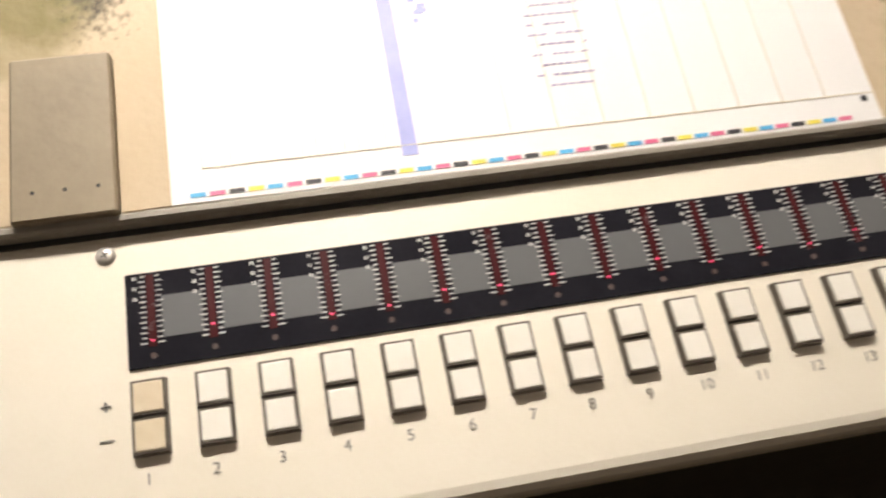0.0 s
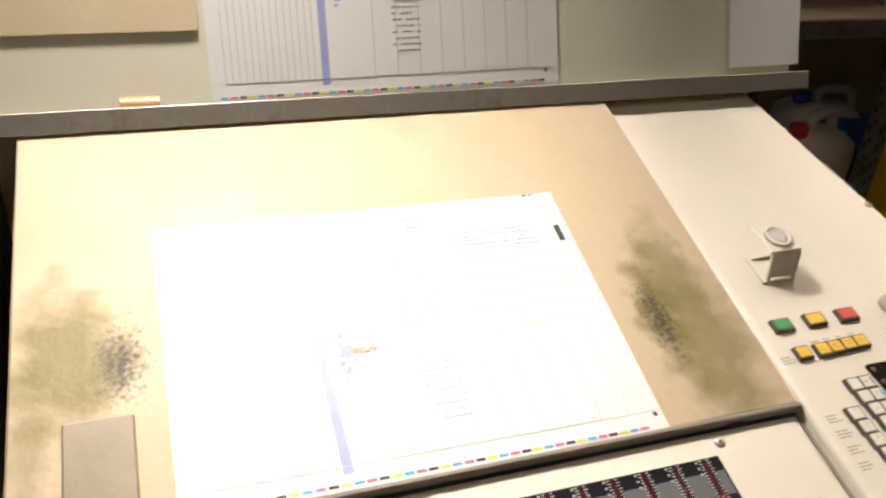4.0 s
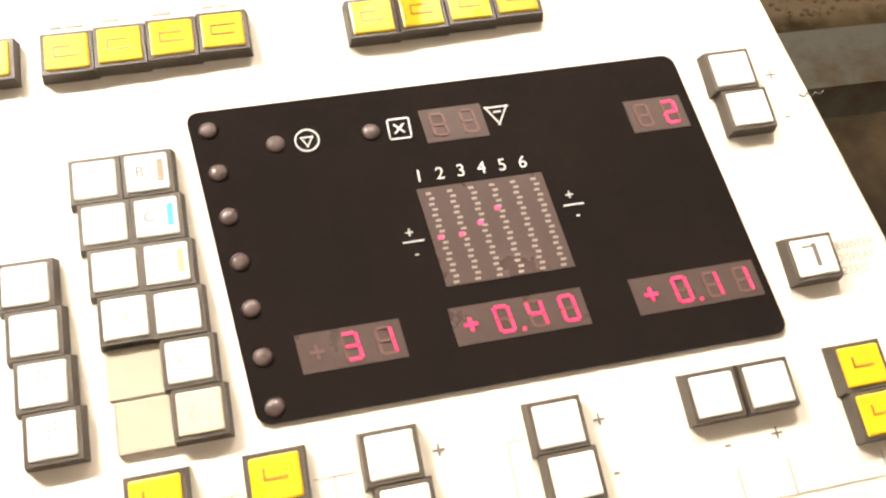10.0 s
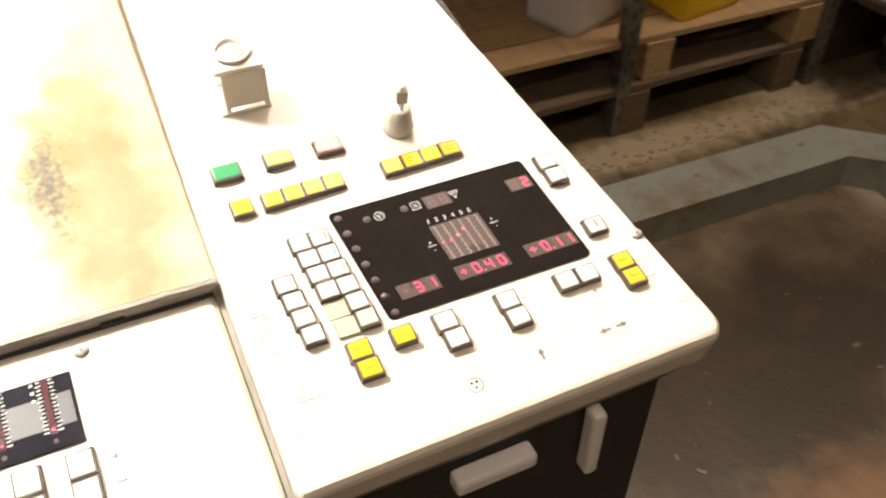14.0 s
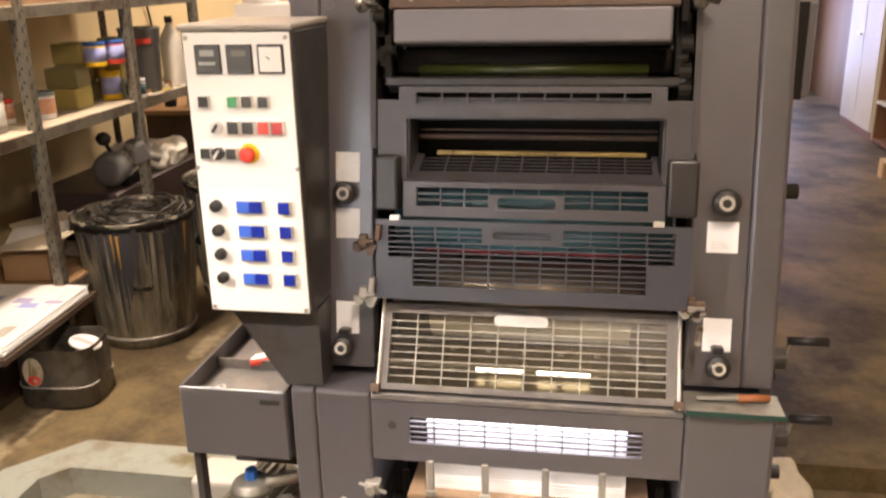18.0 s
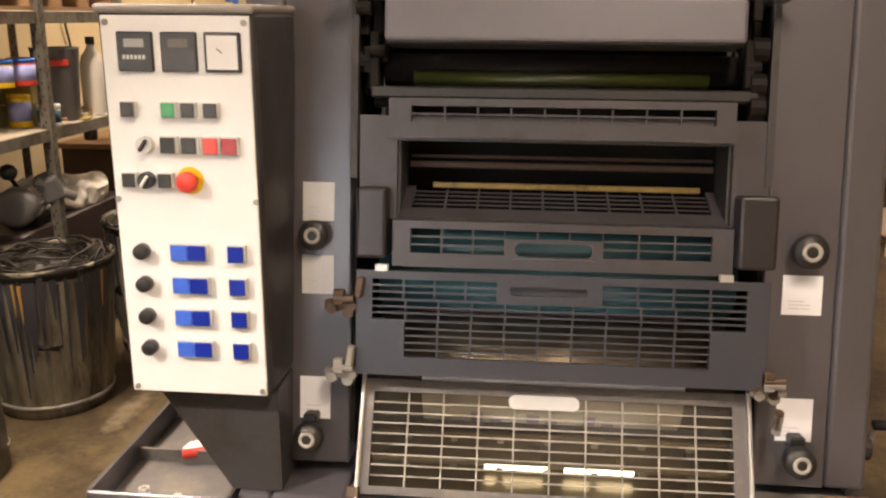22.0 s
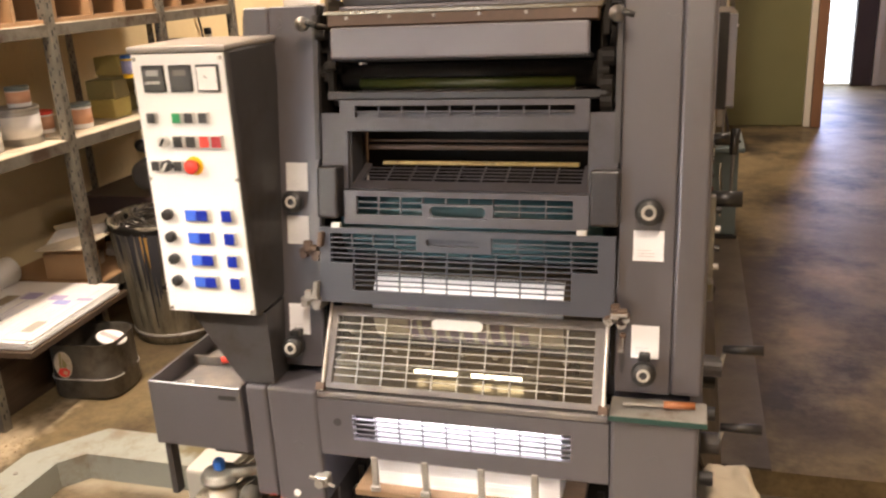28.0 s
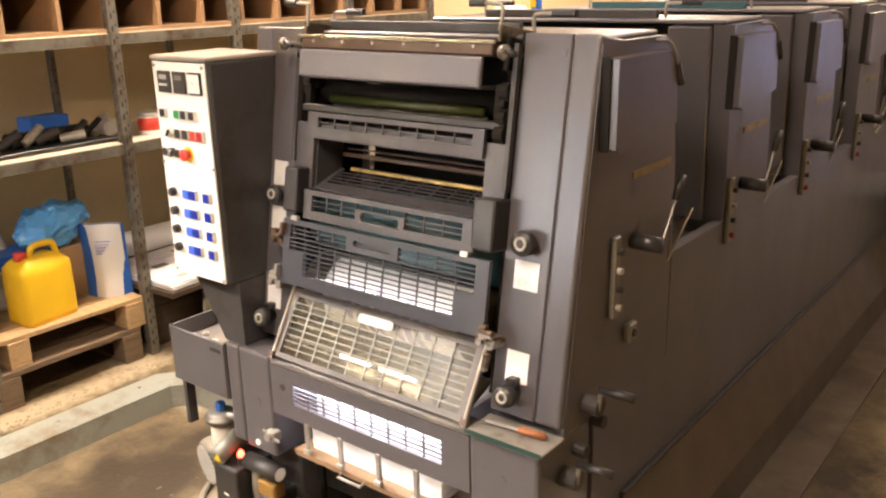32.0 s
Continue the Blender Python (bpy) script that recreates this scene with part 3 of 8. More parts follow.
        part("minus_sign", bx((a - 0.0034, -0.0114, 0.0), (a + 0.0034, -0.0106, 0.0006), CON), BLACKINK, p)
    wing_keys(c, wing)
    screen(c)
    lock(c)
    upright(c)
    return c


def bev_prism(ring, z0, z1, r):
    bm = pr(ring, z0, z1)
    edges = [e for e in bm.edges if min(v.co.z for v in e.verts) > z1 - 1e-5 or abs(e.verts[0].co.z - e.verts[1].co.z) > 1e-4]
    bmesh.ops.bevel(bm, geom=edges, offset=r, segments=3, affect="EDGES", profile=0.5)
    bm.transform(CON)
    return bm


def screw_head(c, a, b, w):
    s = part("screw", lathe([(0.0054, 0), (0.0052, 0.0012), (0.0032, 0.0024), (0.0005, 0.0027)], 18, on_desk(a, b, w)), SILVER, c, "cross-head screw", True)
    bm = bx((-0.0023, -0.0004, 0.0022), (0.0023, 0.0004, 0.0028), on_desk(a, b, w, 30))
    box(bm, (-0.0004, -0.0023, 0.0022), (0.0004, 0.0023, 0.0028), on_desk(a, b, w, 30))
    part("slot", bm, BLACKPLASTIC, s)


def key(c, m, sx, sy, cap, base=True, name="push_key", h=0.0056):
    """A square key: flared dark bezel and a coloured cap that all but fills its top."""
    bm = bmesh.new()
    lo = [bm.verts.new(m @ Vector((x * (sx / 2 + 0.0007), y * (sy / 2 + 0.0007), 0))) for x, y in ((-1, -1), (1, -1), (1, 1), (-1, 1))]
    hi = [bm.verts.new(m @ Vector((x * sx / 2, y * sy / 2, h * 0.86))) for x, y in ((-1, -1), (1, -1), (1, 1), (-1, 1))]
    bm.faces.new(list(reversed(lo)))
    bm.faces.new(hi)
    for q in range(4):
        bm.faces.new((lo[q], lo[(q + 1) % 4], hi[(q + 1) % 4], hi[q]))
    k = part(name, bm, BEZEL, c, "dark-edged key")
    part("key_cap", bx((-sx / 2 + 0.0012, -sy / 2 + 0.0012, h * 0.6), (sx / 2 - 0.0012, sy / 2 - 0.0012, h), m, 0.0007, 2), cap, k)
    return k


def rocker(c, a, b, cap):
    key(c, on_desk(a, b + 0.0099, 0.0), 0.0172, 0.0182, cap)
    key(c, on_desk(a, b - 0.0099, 0.0), 0.0172, 0.0182, cap)


PAN = CON @ Matrix.Translation((0.0, -0.0004, 0))


def display_strip(c, panel):
    strip = part("display_strip", bx((-0.0045, 0.0242, 0.0), (0.4985, 0.0783, 0.0016), PAN, 0.0005), STRIPBLACK, c, "black glass strip of sixteen bar displays")
    bm_ticks, rnd = bmesh.new(), random.Random(3)
    for i in range(16):
        a = 0.0087 + 0.0315 * i
        if i < 15:
            part("grey_field", bx((a + 0.0052, 0.0400, 0.0014), (a + 0.0268, 0.0636, 0.0018), PAN), STRIPGREY, strip)
        else:
            part("grey_field", bx((a + 0.0052, 0.0400, 0.0014), (a + 0.0150, 0.0636, 0.0018), PAN), STRIPGREY, strip)
        part("bar_lens", bx((a - 0.0021, 0.0355, 0.0016), (a + 0.0021, 0.0765, 0.0021), PAN), DARKRED, strip)
        for q in range(14):
            v = 0.0372 + q * 0.00295
            long = 0.0026 if q % 2 else 0.0036
            box(bm_ticks, (a - 0.0026 - long, v, 0.0016), (a - 0.0026, v + 0.0006, 0.0020), PAN)
            box(bm_ticks, (a + 0.0026, v, 0.0016), (a + 0.0026 + long, v + 0.0006, 0.0020), PAN)
        for q in range(3):
            for s in (0.0, 0.0013):
                box(bm_ticks, (a - 0.0092 + s, 0.0742 - q * 0.0060, 0.0016), (a - 0.0085 + s, 0.0762 - q * 0.0060, 0.0019), PAN)
        lit = rnd.choice((0, 1, 1, 2, 3))
        part("lit_diode", bx((a - 0.0009, 0.0362 + lit * 0.0022, 0.0021), (a + 0.0009, 0.0371 + lit * 0.0022, 0.0023), PAN), LED, strip)
        part("button_lens", rd((a, 0.0305, 0.0016), (a, 0.0305, 0.0020), 0.0016, 12, m=PAN), BROWNLENS, strip)
    part("scale_mark", bm_ticks, PRINTWHITE, strip, "white scale marks")


def bars(parent, a, b, n, length, step=0.0034, h=0.0014, mat=None, w=0.0124, seed=0):
    """Lines of print too small to read."""
    rnd = random.Random(seed + n)
    bm = bmesh.new()
    for k in range(n):
        x, end = a, a + length * rnd.uniform(0.6, 1.0)
        while x < end:
            s = rnd.uniform(0.003, 0.007)
            box(bm, (x, b - k * step, w - 0.0005), (min(x + s, end), b - k * step + h, w), CON)
            x += s + 0.0012
    part("fine_print", bm, mat or PRINTPALE, parent)


def wing_keys(c, wing):
    w = 0.012
    for a, b, cap in ((0.6442, 0.1990, CAPGREEN), (0.6870, 0.2000, CAPYELLOW), (0.7296, 0.2000, CAPRED)):
        key(c, on_desk(a, b, w), 0.0225, 0.0155, cap)
    key(c, on_desk(0.6454, 0.1615, w), 0.0166, 0.0152, CAPYELLOW)
    for k in range(4):
        for a, b, sx in ((0.6701 + k * 0.0168, 0.1614 + 0.0007 * k, 0.0164), (0.7714 + k * 0.0175, 0.1626 + 0.0007 * k, 0.0170)):
            key(c, on_desk(a, b, w), sx, 0.0152, CAPYELLOW)
            bm = bx((-0.004, -0.002, 0.0056), (0.004, -0.0014, 0.0058), on_desk(a, b, w))
            box(bm, (-0.004, 0.0015, 0.0056), (0.0015 + 0.001 * k, 0.0021, 0.0058), on_desk(a, b, w))
            box(bm, (-0.004, -0.0014, 0.0056), (-0.0034, 0.0015, 0.0058), on_desk(a, b, w))
            part("key_symbol", bm, AMBER, wing)
            bars(wing, a - 0.006, b + 0.0125, 2, 0.011, step=0.0030, h=0.0012, seed=k + int(a * 90))
    # keypad: two columns, its foot shifted right to fit the camera's view
    for k in range(6):
        key(c, on_desk(0.6915 + 0.0016 * k, 0.1148 - k * 0.0155, w), 0.0154, 0.0150, CAPWHITE if k != 5 else CAPAGED)
        writing("BCMYXZ"[k], 0.0050, on_desk(0.6893 + 0.0016 * k, 0.1148 - k * 0.0155, w + 0.0058), PRINTPALE if k > 1 else PRINTGREY, wing)
        if k < 4:
            key(c, on_desk(0.6757 + 0.0018 * k, 0.1146 - k * 0.0153, w), 0.0154, 0.0150, CAPWHITE)
            if k in (2, 3):
                writing(str(k + 1), 0.0050, on_desk(0.6757 + 0.0018 * k, 0.1146 - k * 0.0153, w + 0.0058), PRINTPALE, wing)
    for k, m_ in enumerate((GREYPLATE, CYAN, INKORANGE, INKYELL)):
        part("ink_swatch", bx((0.0032, -0.0036, 0.0055), (0.0050, 0.0036, 0.0059), on_desk(0.6915 + 0.0016 * k, 0.1150 - k * 0.0155, w)), m_, wing)
    for k in range(2):
        part("blank_cover", bx((-0.0082, -0.0079, 0), (0.0082, 0.0079, 0.0022), on_desk(0.6820 + 0.0014 * k, 0.0527 - k * 0.0160, w), 0.0006), CAPGOLD, c, "blank olive-beige key cover")
    for k in range(4):
        key(c, on_desk(0.6537 + 0.0017 * k, 0.0836 - k * 0.0153, w), 0.0158, 0.0150, CAPWHITE)
        bm = bmesh.new()
        for q in range(2 + k):
            box(bm, (-0.0012 + 0.002 * (q % 2), 0.003 - 0.002 * (q // 2), 0.0055), (-0.0004 + 0.002 * (q % 2), 0.0042 - 0.002 * (q // 2), 0.0058), on_desk(0.6537 + 0.0017 * k, 0.0836 - k * 0.0153, w))
        part("key_symbol", bm, PRINTPALE, wing)
        bars(wing, 0.6225, 0.0875 - 0.0175 * k, 3, 0.017, seed=1 + k)
    for a, b, cap in ((0.6850, 0.0149, CAPYELLOW), (0.6864, -0.0009, CAPYELLOW), (0.7182, 0.0149, CAPYELLOW), (0.9056, 0.0146, CAPYELLOW), (0.9066, -0.0010, CAPYELLOW)):
        key(c, on_desk(a, b, w), 0.0168, 0.0152, cap)
        bm = bx((-0.0035, -0.0006, 0.0056), (0.0035, 0.0002, 0.0058), on_desk(a, b, w))
        box(bm, (-0.0035, -0.0006, 0.0056), (-0.0028, 0.0030, 0.0058), on_desk(a, b, w))
        part("key_symbol", bm, AMBER, wing)
    for a, b in ((0.7517, 0.0149), (0.7536, -0.0010), (0.8028, 0.0145), (0.8042, -0.0013), (0.8955, 0.1254), (0.8972, 0.1094), (0.8540, 0.0143), (0.8724, 0.0143), (0.9021, 0.0525)):
        key(c, on_desk(a, b, w), 0.0168, 0.0154, CAPWHITE)
    bm = bx((-0.001, -0.004, 0.0056), (0.0005, 0.004, 0.0058), on_desk(0.9030, 0.0530, w))
    box(bm, (-0.0045, 0.0028, 0.0056), (-0.001, 0.0034, 0.0058), on_desk(0.9030, 0.0530, w))
    part("key_symbol", bm, PRINTGREY, wing)
    for a, b, t in ((0.7661, 0.0137, "+"), (0.7676, -0.0019, "-"), (0.8169, 0.0136, "+"), (0.8183, -0.0020, "-"), (0.8554, -0.0007, "-"), (0.8724, -0.0009, "+"), (0.9125, 0.1231, "+"), (0.9134, 0.1067, "-")):
        writing(t, 0.0080, on_desk(a, b, w + 0.0005), PRINTGREY, wing)
    for k in range(3):
        part("wave_print", tube(curve_points([(-0.0016, 0, 0), (-0.0010, -0.0010, 0), (0.0006, -0.0012, 0), (0.0016, 0, 0)], 3), 0.00022, 4, on_desk(0.9225 + 0.0032 * k, 0.1146, w + 0.0003)), PRINTGREY, wing)
    for a, b, text in ((0.9200, 0.0558, "REGISTER"), (0.9200, 0.0513, "DISPLAY"), (0.9185, 0.0468, "ZERO"), (0.9228, 0.0135, "REGISTER"), (0.9215, 0.0090, "ZERO"), (0.9390, -0.0325, "REGISTER"), (0.6530, 0.0102, "ZONES IDENTICAL")):
        writing(text, 0.0040, on_desk(a, b, w + 0.0005), PRINTPALE if text != "REGISTER" or b > 0 else PRINTGREY, wing)
    bars(wing, 0.6335, 0.0045, 1, 0.034, seed=5)
    bars(wing, 0.6320, -0.0035, 2, 0.030, seed=6)
    bars(wing, 0.916, -0.0045, 1, 0.014, seed=9)
    bars(wing, 0.6180, 0.1600, 3, 0.016, seed=10)
    bars(wing, 0.622, -0.045, 1, 0.016, seed=12)
    bars(wing, 0.622, -0.030, 1, 0.014, seed=13)
    bars(wing, 0.848, 0.206, 3, 0.044, step=0.0042, h=0.0022, seed=11)
    # pale grey plaques with white arrows
    for a, b, turn in ((0.8072, -0.0337, 90), (0.8690, -0.0335, 0)):
        part("printed_plaque", bx((-0.0132, -0.0066, 0), (0.0132, 0.0066, 0.0004), on_desk(a, b, w)), PLAQUE, wing, "pale grey printed plaque")
        for side in ((-1, 1) if turn == 0 else (1,)):
            part("printed_arrow", pr([(-0.0046, -0.0009), (0.0006, -0.0009), (0.0006, -0.0026), (0.0050, 0), (0.0006, 0.0026), (0.0006, 0.0009), (-0.0046, 0.0009)], 0.0003, 0.0008, on_desk(a + (0.0070 * side if turn == 0 else 0), b, w, turn if turn else (0 if side > 0 else 180))), PRINTGREY, wing, "dark printed arrow")
    for k in range(12):
        t0 = 2 * math.pi * k / 12
        part("round_print", bx((-0.0012, -0.0003, 0), (0.0012, 0.0003, 0.0004), on_desk(0.7510 + 0.0055 * math.cos(t0), -0.0380 + 0.0055 * math.sin(t0), w + 0.0002, 90 + math.degrees(t0))), PRINTGREY, wing)
    for a, b in ((-0.002, 0.002), (0.002, 0.002), (0.0, -0.002)):
        part("round_print", rd((a, b, 0), (a, b, 0.0005), 0.0011, 10, m=on_desk(0.7510, -0.0380, w)), BLACKINK, wing)
    # printed flow lines and pictograms along the front
    bm = bmesh.new()
    for a0, b0, a1, b1 in ((0.705, -0.0195, 0.905, -0.0195), (0.7285, 0.0125, 0.7410, 0.0125), (0.7345, -0.0195, 0.7345, 0.0125), (0.787, -0.0195, 0.787, 0.0125), (0.787, 0.0125, 0.7925, 0.0125), (0.8565, -0.0195, 0.8565, -0.0085), (0.8735, -0.0195, 0.8735, -0.0085), (0.905, -0.0195, 0.905, -0.0120), (0.630, -0.058, 0.93, -0.058), (0.700, 0.0125, 0.7075, 0.0125), (0.705, -0.0195, 0.705, 0.0125)):
        box(bm, (a0 - 0.0002, b0 - 0.0002, 0.0119), (a1 + 0.0002, b1 + 0.0002, 0.0123), CON)
    part("printed_diagram", bm, PRINTPALE, wing, "grey printed flow diagram")


FAINTTICK = surface("faint_brown_ticks", (0.42, 0.36, 0.32), (0.3, 0.25, 0.22), 0.4, bump=0)
SEGMENTS = {"0": "abcdef", "1": "bc", "2": "abged", "3": "abgcd", "4": "fgbc", "5": "afgcd", "8": "abcdefg", "9": "abfgcd", " ": ""}


def digit(parent, ch, m, h, lit=True):
    """One seven-segment digit; unlit segments stay as dim bars."""
    wd, t = h * 0.55, h * 0.11
    place = {"a": (0, h / 2, 1), "g": (0, 0, 1), "d": (0, -h / 2, 1), "f": (-wd / 2, h / 4, 0), "b": (wd / 2, h / 4, 0), "e": (-wd / 2, -h / 4, 0), "c": (wd / 2, -h / 4, 0)}
    for s, (x, y, flat) in place.items():
        on = s in SEGMENTS[ch] and lit
        lx, ly = (wd * 0.42, t * 0.5) if flat else (t * 0.5, h * 0.22)
        part("lit_segment" if on else "dim_segment", bx((x - lx, y - ly, 0), (x + lx, y + ly, 0.0003), m), LED if on else LEDDIM, parent)


def screen(c):
    # shears the screen and its marks to fit the camera's view
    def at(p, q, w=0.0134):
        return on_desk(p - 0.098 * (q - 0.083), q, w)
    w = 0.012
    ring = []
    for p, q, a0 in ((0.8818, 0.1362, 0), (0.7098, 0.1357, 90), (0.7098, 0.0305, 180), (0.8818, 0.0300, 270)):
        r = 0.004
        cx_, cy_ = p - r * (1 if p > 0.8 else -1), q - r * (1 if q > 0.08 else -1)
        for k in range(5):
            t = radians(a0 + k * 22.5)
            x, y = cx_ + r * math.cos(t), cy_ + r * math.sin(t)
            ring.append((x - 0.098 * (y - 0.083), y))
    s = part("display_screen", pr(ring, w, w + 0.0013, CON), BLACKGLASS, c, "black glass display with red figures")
    for k in range(7):
        q = 0.1285 - k * 0.01555
        part("indicator_lens", lathe([(0.0031, 0), (0.0027, 0.0007), (0.001, 0.0011)], 14, at(0.7158, q)), BROWNLENS, s, "round brown indicator lens", True)
    for p in (0.7359, 0.7676):
        part("indicator_lens", lathe([(0.0031, 0), (0.0027, 0.0007), (0.001, 0.0011)], 14, at(p, 0.1205)), BROWNLENS, s, "round brown indicator lens", True)
    # symbols
    bm = bmesh.new()
    for k in range(24):
        t0 = 2 * math.pi * k / 24
        box(bm, (0.0036, -0.0005, 0), (0.0041, 0.0005, 0.0003), at(0.7462, 0.1205) @ Matrix.Rotation(t0, 4, "Z"))
    for k in range(3):
        r_ = at(0.7462, 0.1205) @ Matrix.Rotation(2 * math.pi * k / 3 - math.pi / 2, 4, "Z")
        box(bm, (-0.0013, -0.0022, 0), (-0.0009, 0.0022, 0.0003), r_)
    for k in range(4):
        box(bm, (0.0034, -0.0034, 0), (0.0039, 0.0034, 0.0003), at(0.7772, 0.1205) @ Matrix.Rotation(math.pi / 2 * k, 4, "Z"))
    for k in range(2):
        box(bm, (-0.0024, -0.0003, 0), (0.0024, 0.0003, 0.0003), at(0.7772, 0.1205) @ Matrix.Rotation(math.pi / 4 + math.pi / 2 * k, 4, "Z"))
    for k in range(3):
        r_ = at(0.8118, 0.1218) @ Matrix.Rotation(2 * math.pi * k / 3 - math.pi / 2, 4, "Z")
        box(bm, (-0.0024, -0.0042, 0), (-0.0019, 0.0042, 0.0003), r_)
    box(bm, (-0.0014, -0.0001, 0), (0.0014, 0.0004, 0.0003), at(0.8118, 0.1220))
    for p, q in ((0.7705, 0.0800), (0.8265, 0.0845)):
        box(bm, (-0.0035, -0.0002, 0), (0.0035, 0.0003, 0.0003), at(p, q))
    part("symbol_print", bm, PRINTWHITE, s, "white printed symbols")
    for k in range(6):
        writing(str(k + 1), 0.0062, at(0.7787 + k * 0.00715, 0.1022, 0.0135), PRINTWHITE, s)
    for p, q in ((0.7700, 0.0830), (0.8262, 0.0880)):
        writing("+", 0.0055, at(p, q, 0.0135), PRINTWHITE, s)
        writing("-", 0.0055, at(p + 0.0005, q - 0.0070, 0.0135), PRINTWHITE, s)
    # bar field with six columns
    gx0, gx1, gy0, gy1 = 0.7766, 0.8196, 0.0634, 0.0978
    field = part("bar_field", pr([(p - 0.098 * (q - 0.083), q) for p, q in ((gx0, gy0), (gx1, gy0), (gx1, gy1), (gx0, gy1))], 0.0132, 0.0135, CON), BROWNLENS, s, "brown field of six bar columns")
    bm = bmesh.new()
    for k in range(6):
        for q in range(17):
            box(bm, (-0.0012, -0.0004, 0), (0.0006, 0.0004, 0.0003), at(0.7805 + k * 0.0072 + (0.0004 if q % 2 else -0.0002), 0.0645 + q * 0.00195, 0.0134))
    part("tick_field", bm, FAINTTICK, s)
    for k, q in enumerate((0.0800, 0.0800, 0.0830, 0.0872)):
        part("lit_diode", bx((-0.0008, -0.0006, 0), (0.0008, 0.0006, 0.0004), at(0.7795 + k * 0.0071, q, 0.0136)), LED, s)
    # number windows
    for p, q, wd, text, lit in ((0.7425, 0.0496, 0.0325, " 31", "011"), (0.7965, 0.0500, 0.0440, " 040", "0111"), (0.8570, 0.0498, 0.0440, " 011", "0111"), (0.7960, 0.1200, 0.0215, "88", "00"), (0.8675, 0.1135, 0.0210, "82", "01")):
        h = 0.0082
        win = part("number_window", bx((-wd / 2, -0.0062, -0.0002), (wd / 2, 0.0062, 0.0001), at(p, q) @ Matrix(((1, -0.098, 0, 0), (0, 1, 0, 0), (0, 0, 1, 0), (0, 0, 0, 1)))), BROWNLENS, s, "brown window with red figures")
        n = len(text)
        for k, ch in enumerate(text):
            x = (k - (n - 1) / 2) * wd / n * 0.98
            m = at(p, q, 0.0136) @ Matrix.Translation((x, 0, 0)) @ Matrix(((1, -0.14, 0, 0), (0, 1, 0, 0), (0, 0, 1, 0), (0, 0, 0, 1)))
            if ch != " ":
                digit(s, ch, m, h, lit[k] == "1")
            else:
                bm = bx((-0.0022, -0.0005, 0), (0.0022, 0.0005, 0.0003), m)
                box(bm, (-0.0005, -0.0022, 0), (0.0005, 0.0022, 0.0003), m)
                part("plus_sign", bm, LED if n == 4 else LEDDIM, s)
        if n == 4:
            part("lit_point", bx((-0.0005, -0.0005, 0), (0.0005, 0.0005, 0.0003), at(p, q - 0.0042, 0.0136) @ Matrix.Translation((0, 0, 0))), LED, s)


PALEMETAL = surface("pale_worn_metal", (0.66, 0.63, 0.56), (0.55, 0.52, 0.45), 0.35, metal=0.25, fine=150, coarse=40, bump=0.03)


def dark_stand_in():
    """Made-up black cabinet that stands in for the unlit dark past the end of the console."""
    t = thing("console_side_dark_block", -2.05, -2.85, 0.0, "made-up black block for the dark floor beside the console", "cabinet")
    part("cabinet_body", bx((-2.52, -3.35, 0.0), (-1.66, -2.36, 0.46), ID, 0.008), BLACKBODY, t)
    part("cabinet_door", bx((-1.655, -3.30, 0.05), (-1.643, -2.87, 0.42), ID, 0.003), BLACKBODY, t)
    part("cabinet_door", bx((-1.655, -2.86, 0.05), (-1.643, -2.41, 0.42), ID, 0.003), BLACKBODY, t)


def lock(c):
    m = on_desk(0.7935, 0.2030, 0.012)
    k = part("key_switch", lathe([(0.0135, 0), (0.0130, 0.006), (0.0115, 0.0085), (0.0112, 0.016), (0.0095, 0.0175), (0.0090, 0.024), (0.004, 0.025)], 28, m), PALEMETAL, c, "round metal key switch with its key in", True)
    bm = bx((-0.0012, -0.0042, 0.0245), (0.0012, 0.0042, 0.0345), m, 0.0005)
    part("switch_key", lathe([(0.0012, 0.032), (0.0065, 0.034), (0.0065, 0.046), (0.0012, 0.048)], 4, m @ Matrix.Rotation(0.5, 4, "Z"), bm), DULLSTEEL, k, "flat metal key")


def upright(c):
    """Viewing board behind the desk, with its ledge, pinned sheets and strip lamp."""
    lm = Matrix(((CU.x, CB.x, 0, 0), (CU.y, CB.y, 0, 0), (0, 0, 1, 0), (0, 0, 0, 1)))
    m = Matrix.Translation((-1.2435, -1.9857, 1.1217)) @ lm @ Matrix.Rotation(radians(-20), 4, "X")
    b = part("viewing_board", bx((-0.25, 0.004, -0.004), (0.936, 0.024, 0.62), m, 0.003), UPRIGHT, c, "pale grey-green upright viewing board")
    part("ledge", bx((-0.25, -0.030, -0.020), (0.938, 0.003, -0.005), m, 0.002), UPRIGHT, b, "narrow ledge")
    part("ledge_lip", bx((-0.25, -0.034, -0.022), (0.938, -0.0305, 0.003), m, 0.001), DULLSTEEL, b)
    for x in (-0.06, 0.30):
        part("board_strut", bx((x, 0.03, -0.22), (x + 0.04, 0.05, 0.0), m), BLACKBODY, c)
    part("lamp_hood", bx((-0.2, -0.27, 0.815), (0.95, -0.07, 0.86), m, 0.01), PRESSLIGHT, c, "strip lamp hood above the desk")
    for x in (-0.15, 0.90):
        part("lamp_arm", bx((x, -0.17, 0.60), (x + 0.03, 0.003, 0.63), m), PRESSLIGHT, c)
        part("lamp_post", bx((x, -0.17, 0.63), (x + 0.03, -0.14, 0.8145), m), PRESSLIGHT, c)


dark_stand_in()


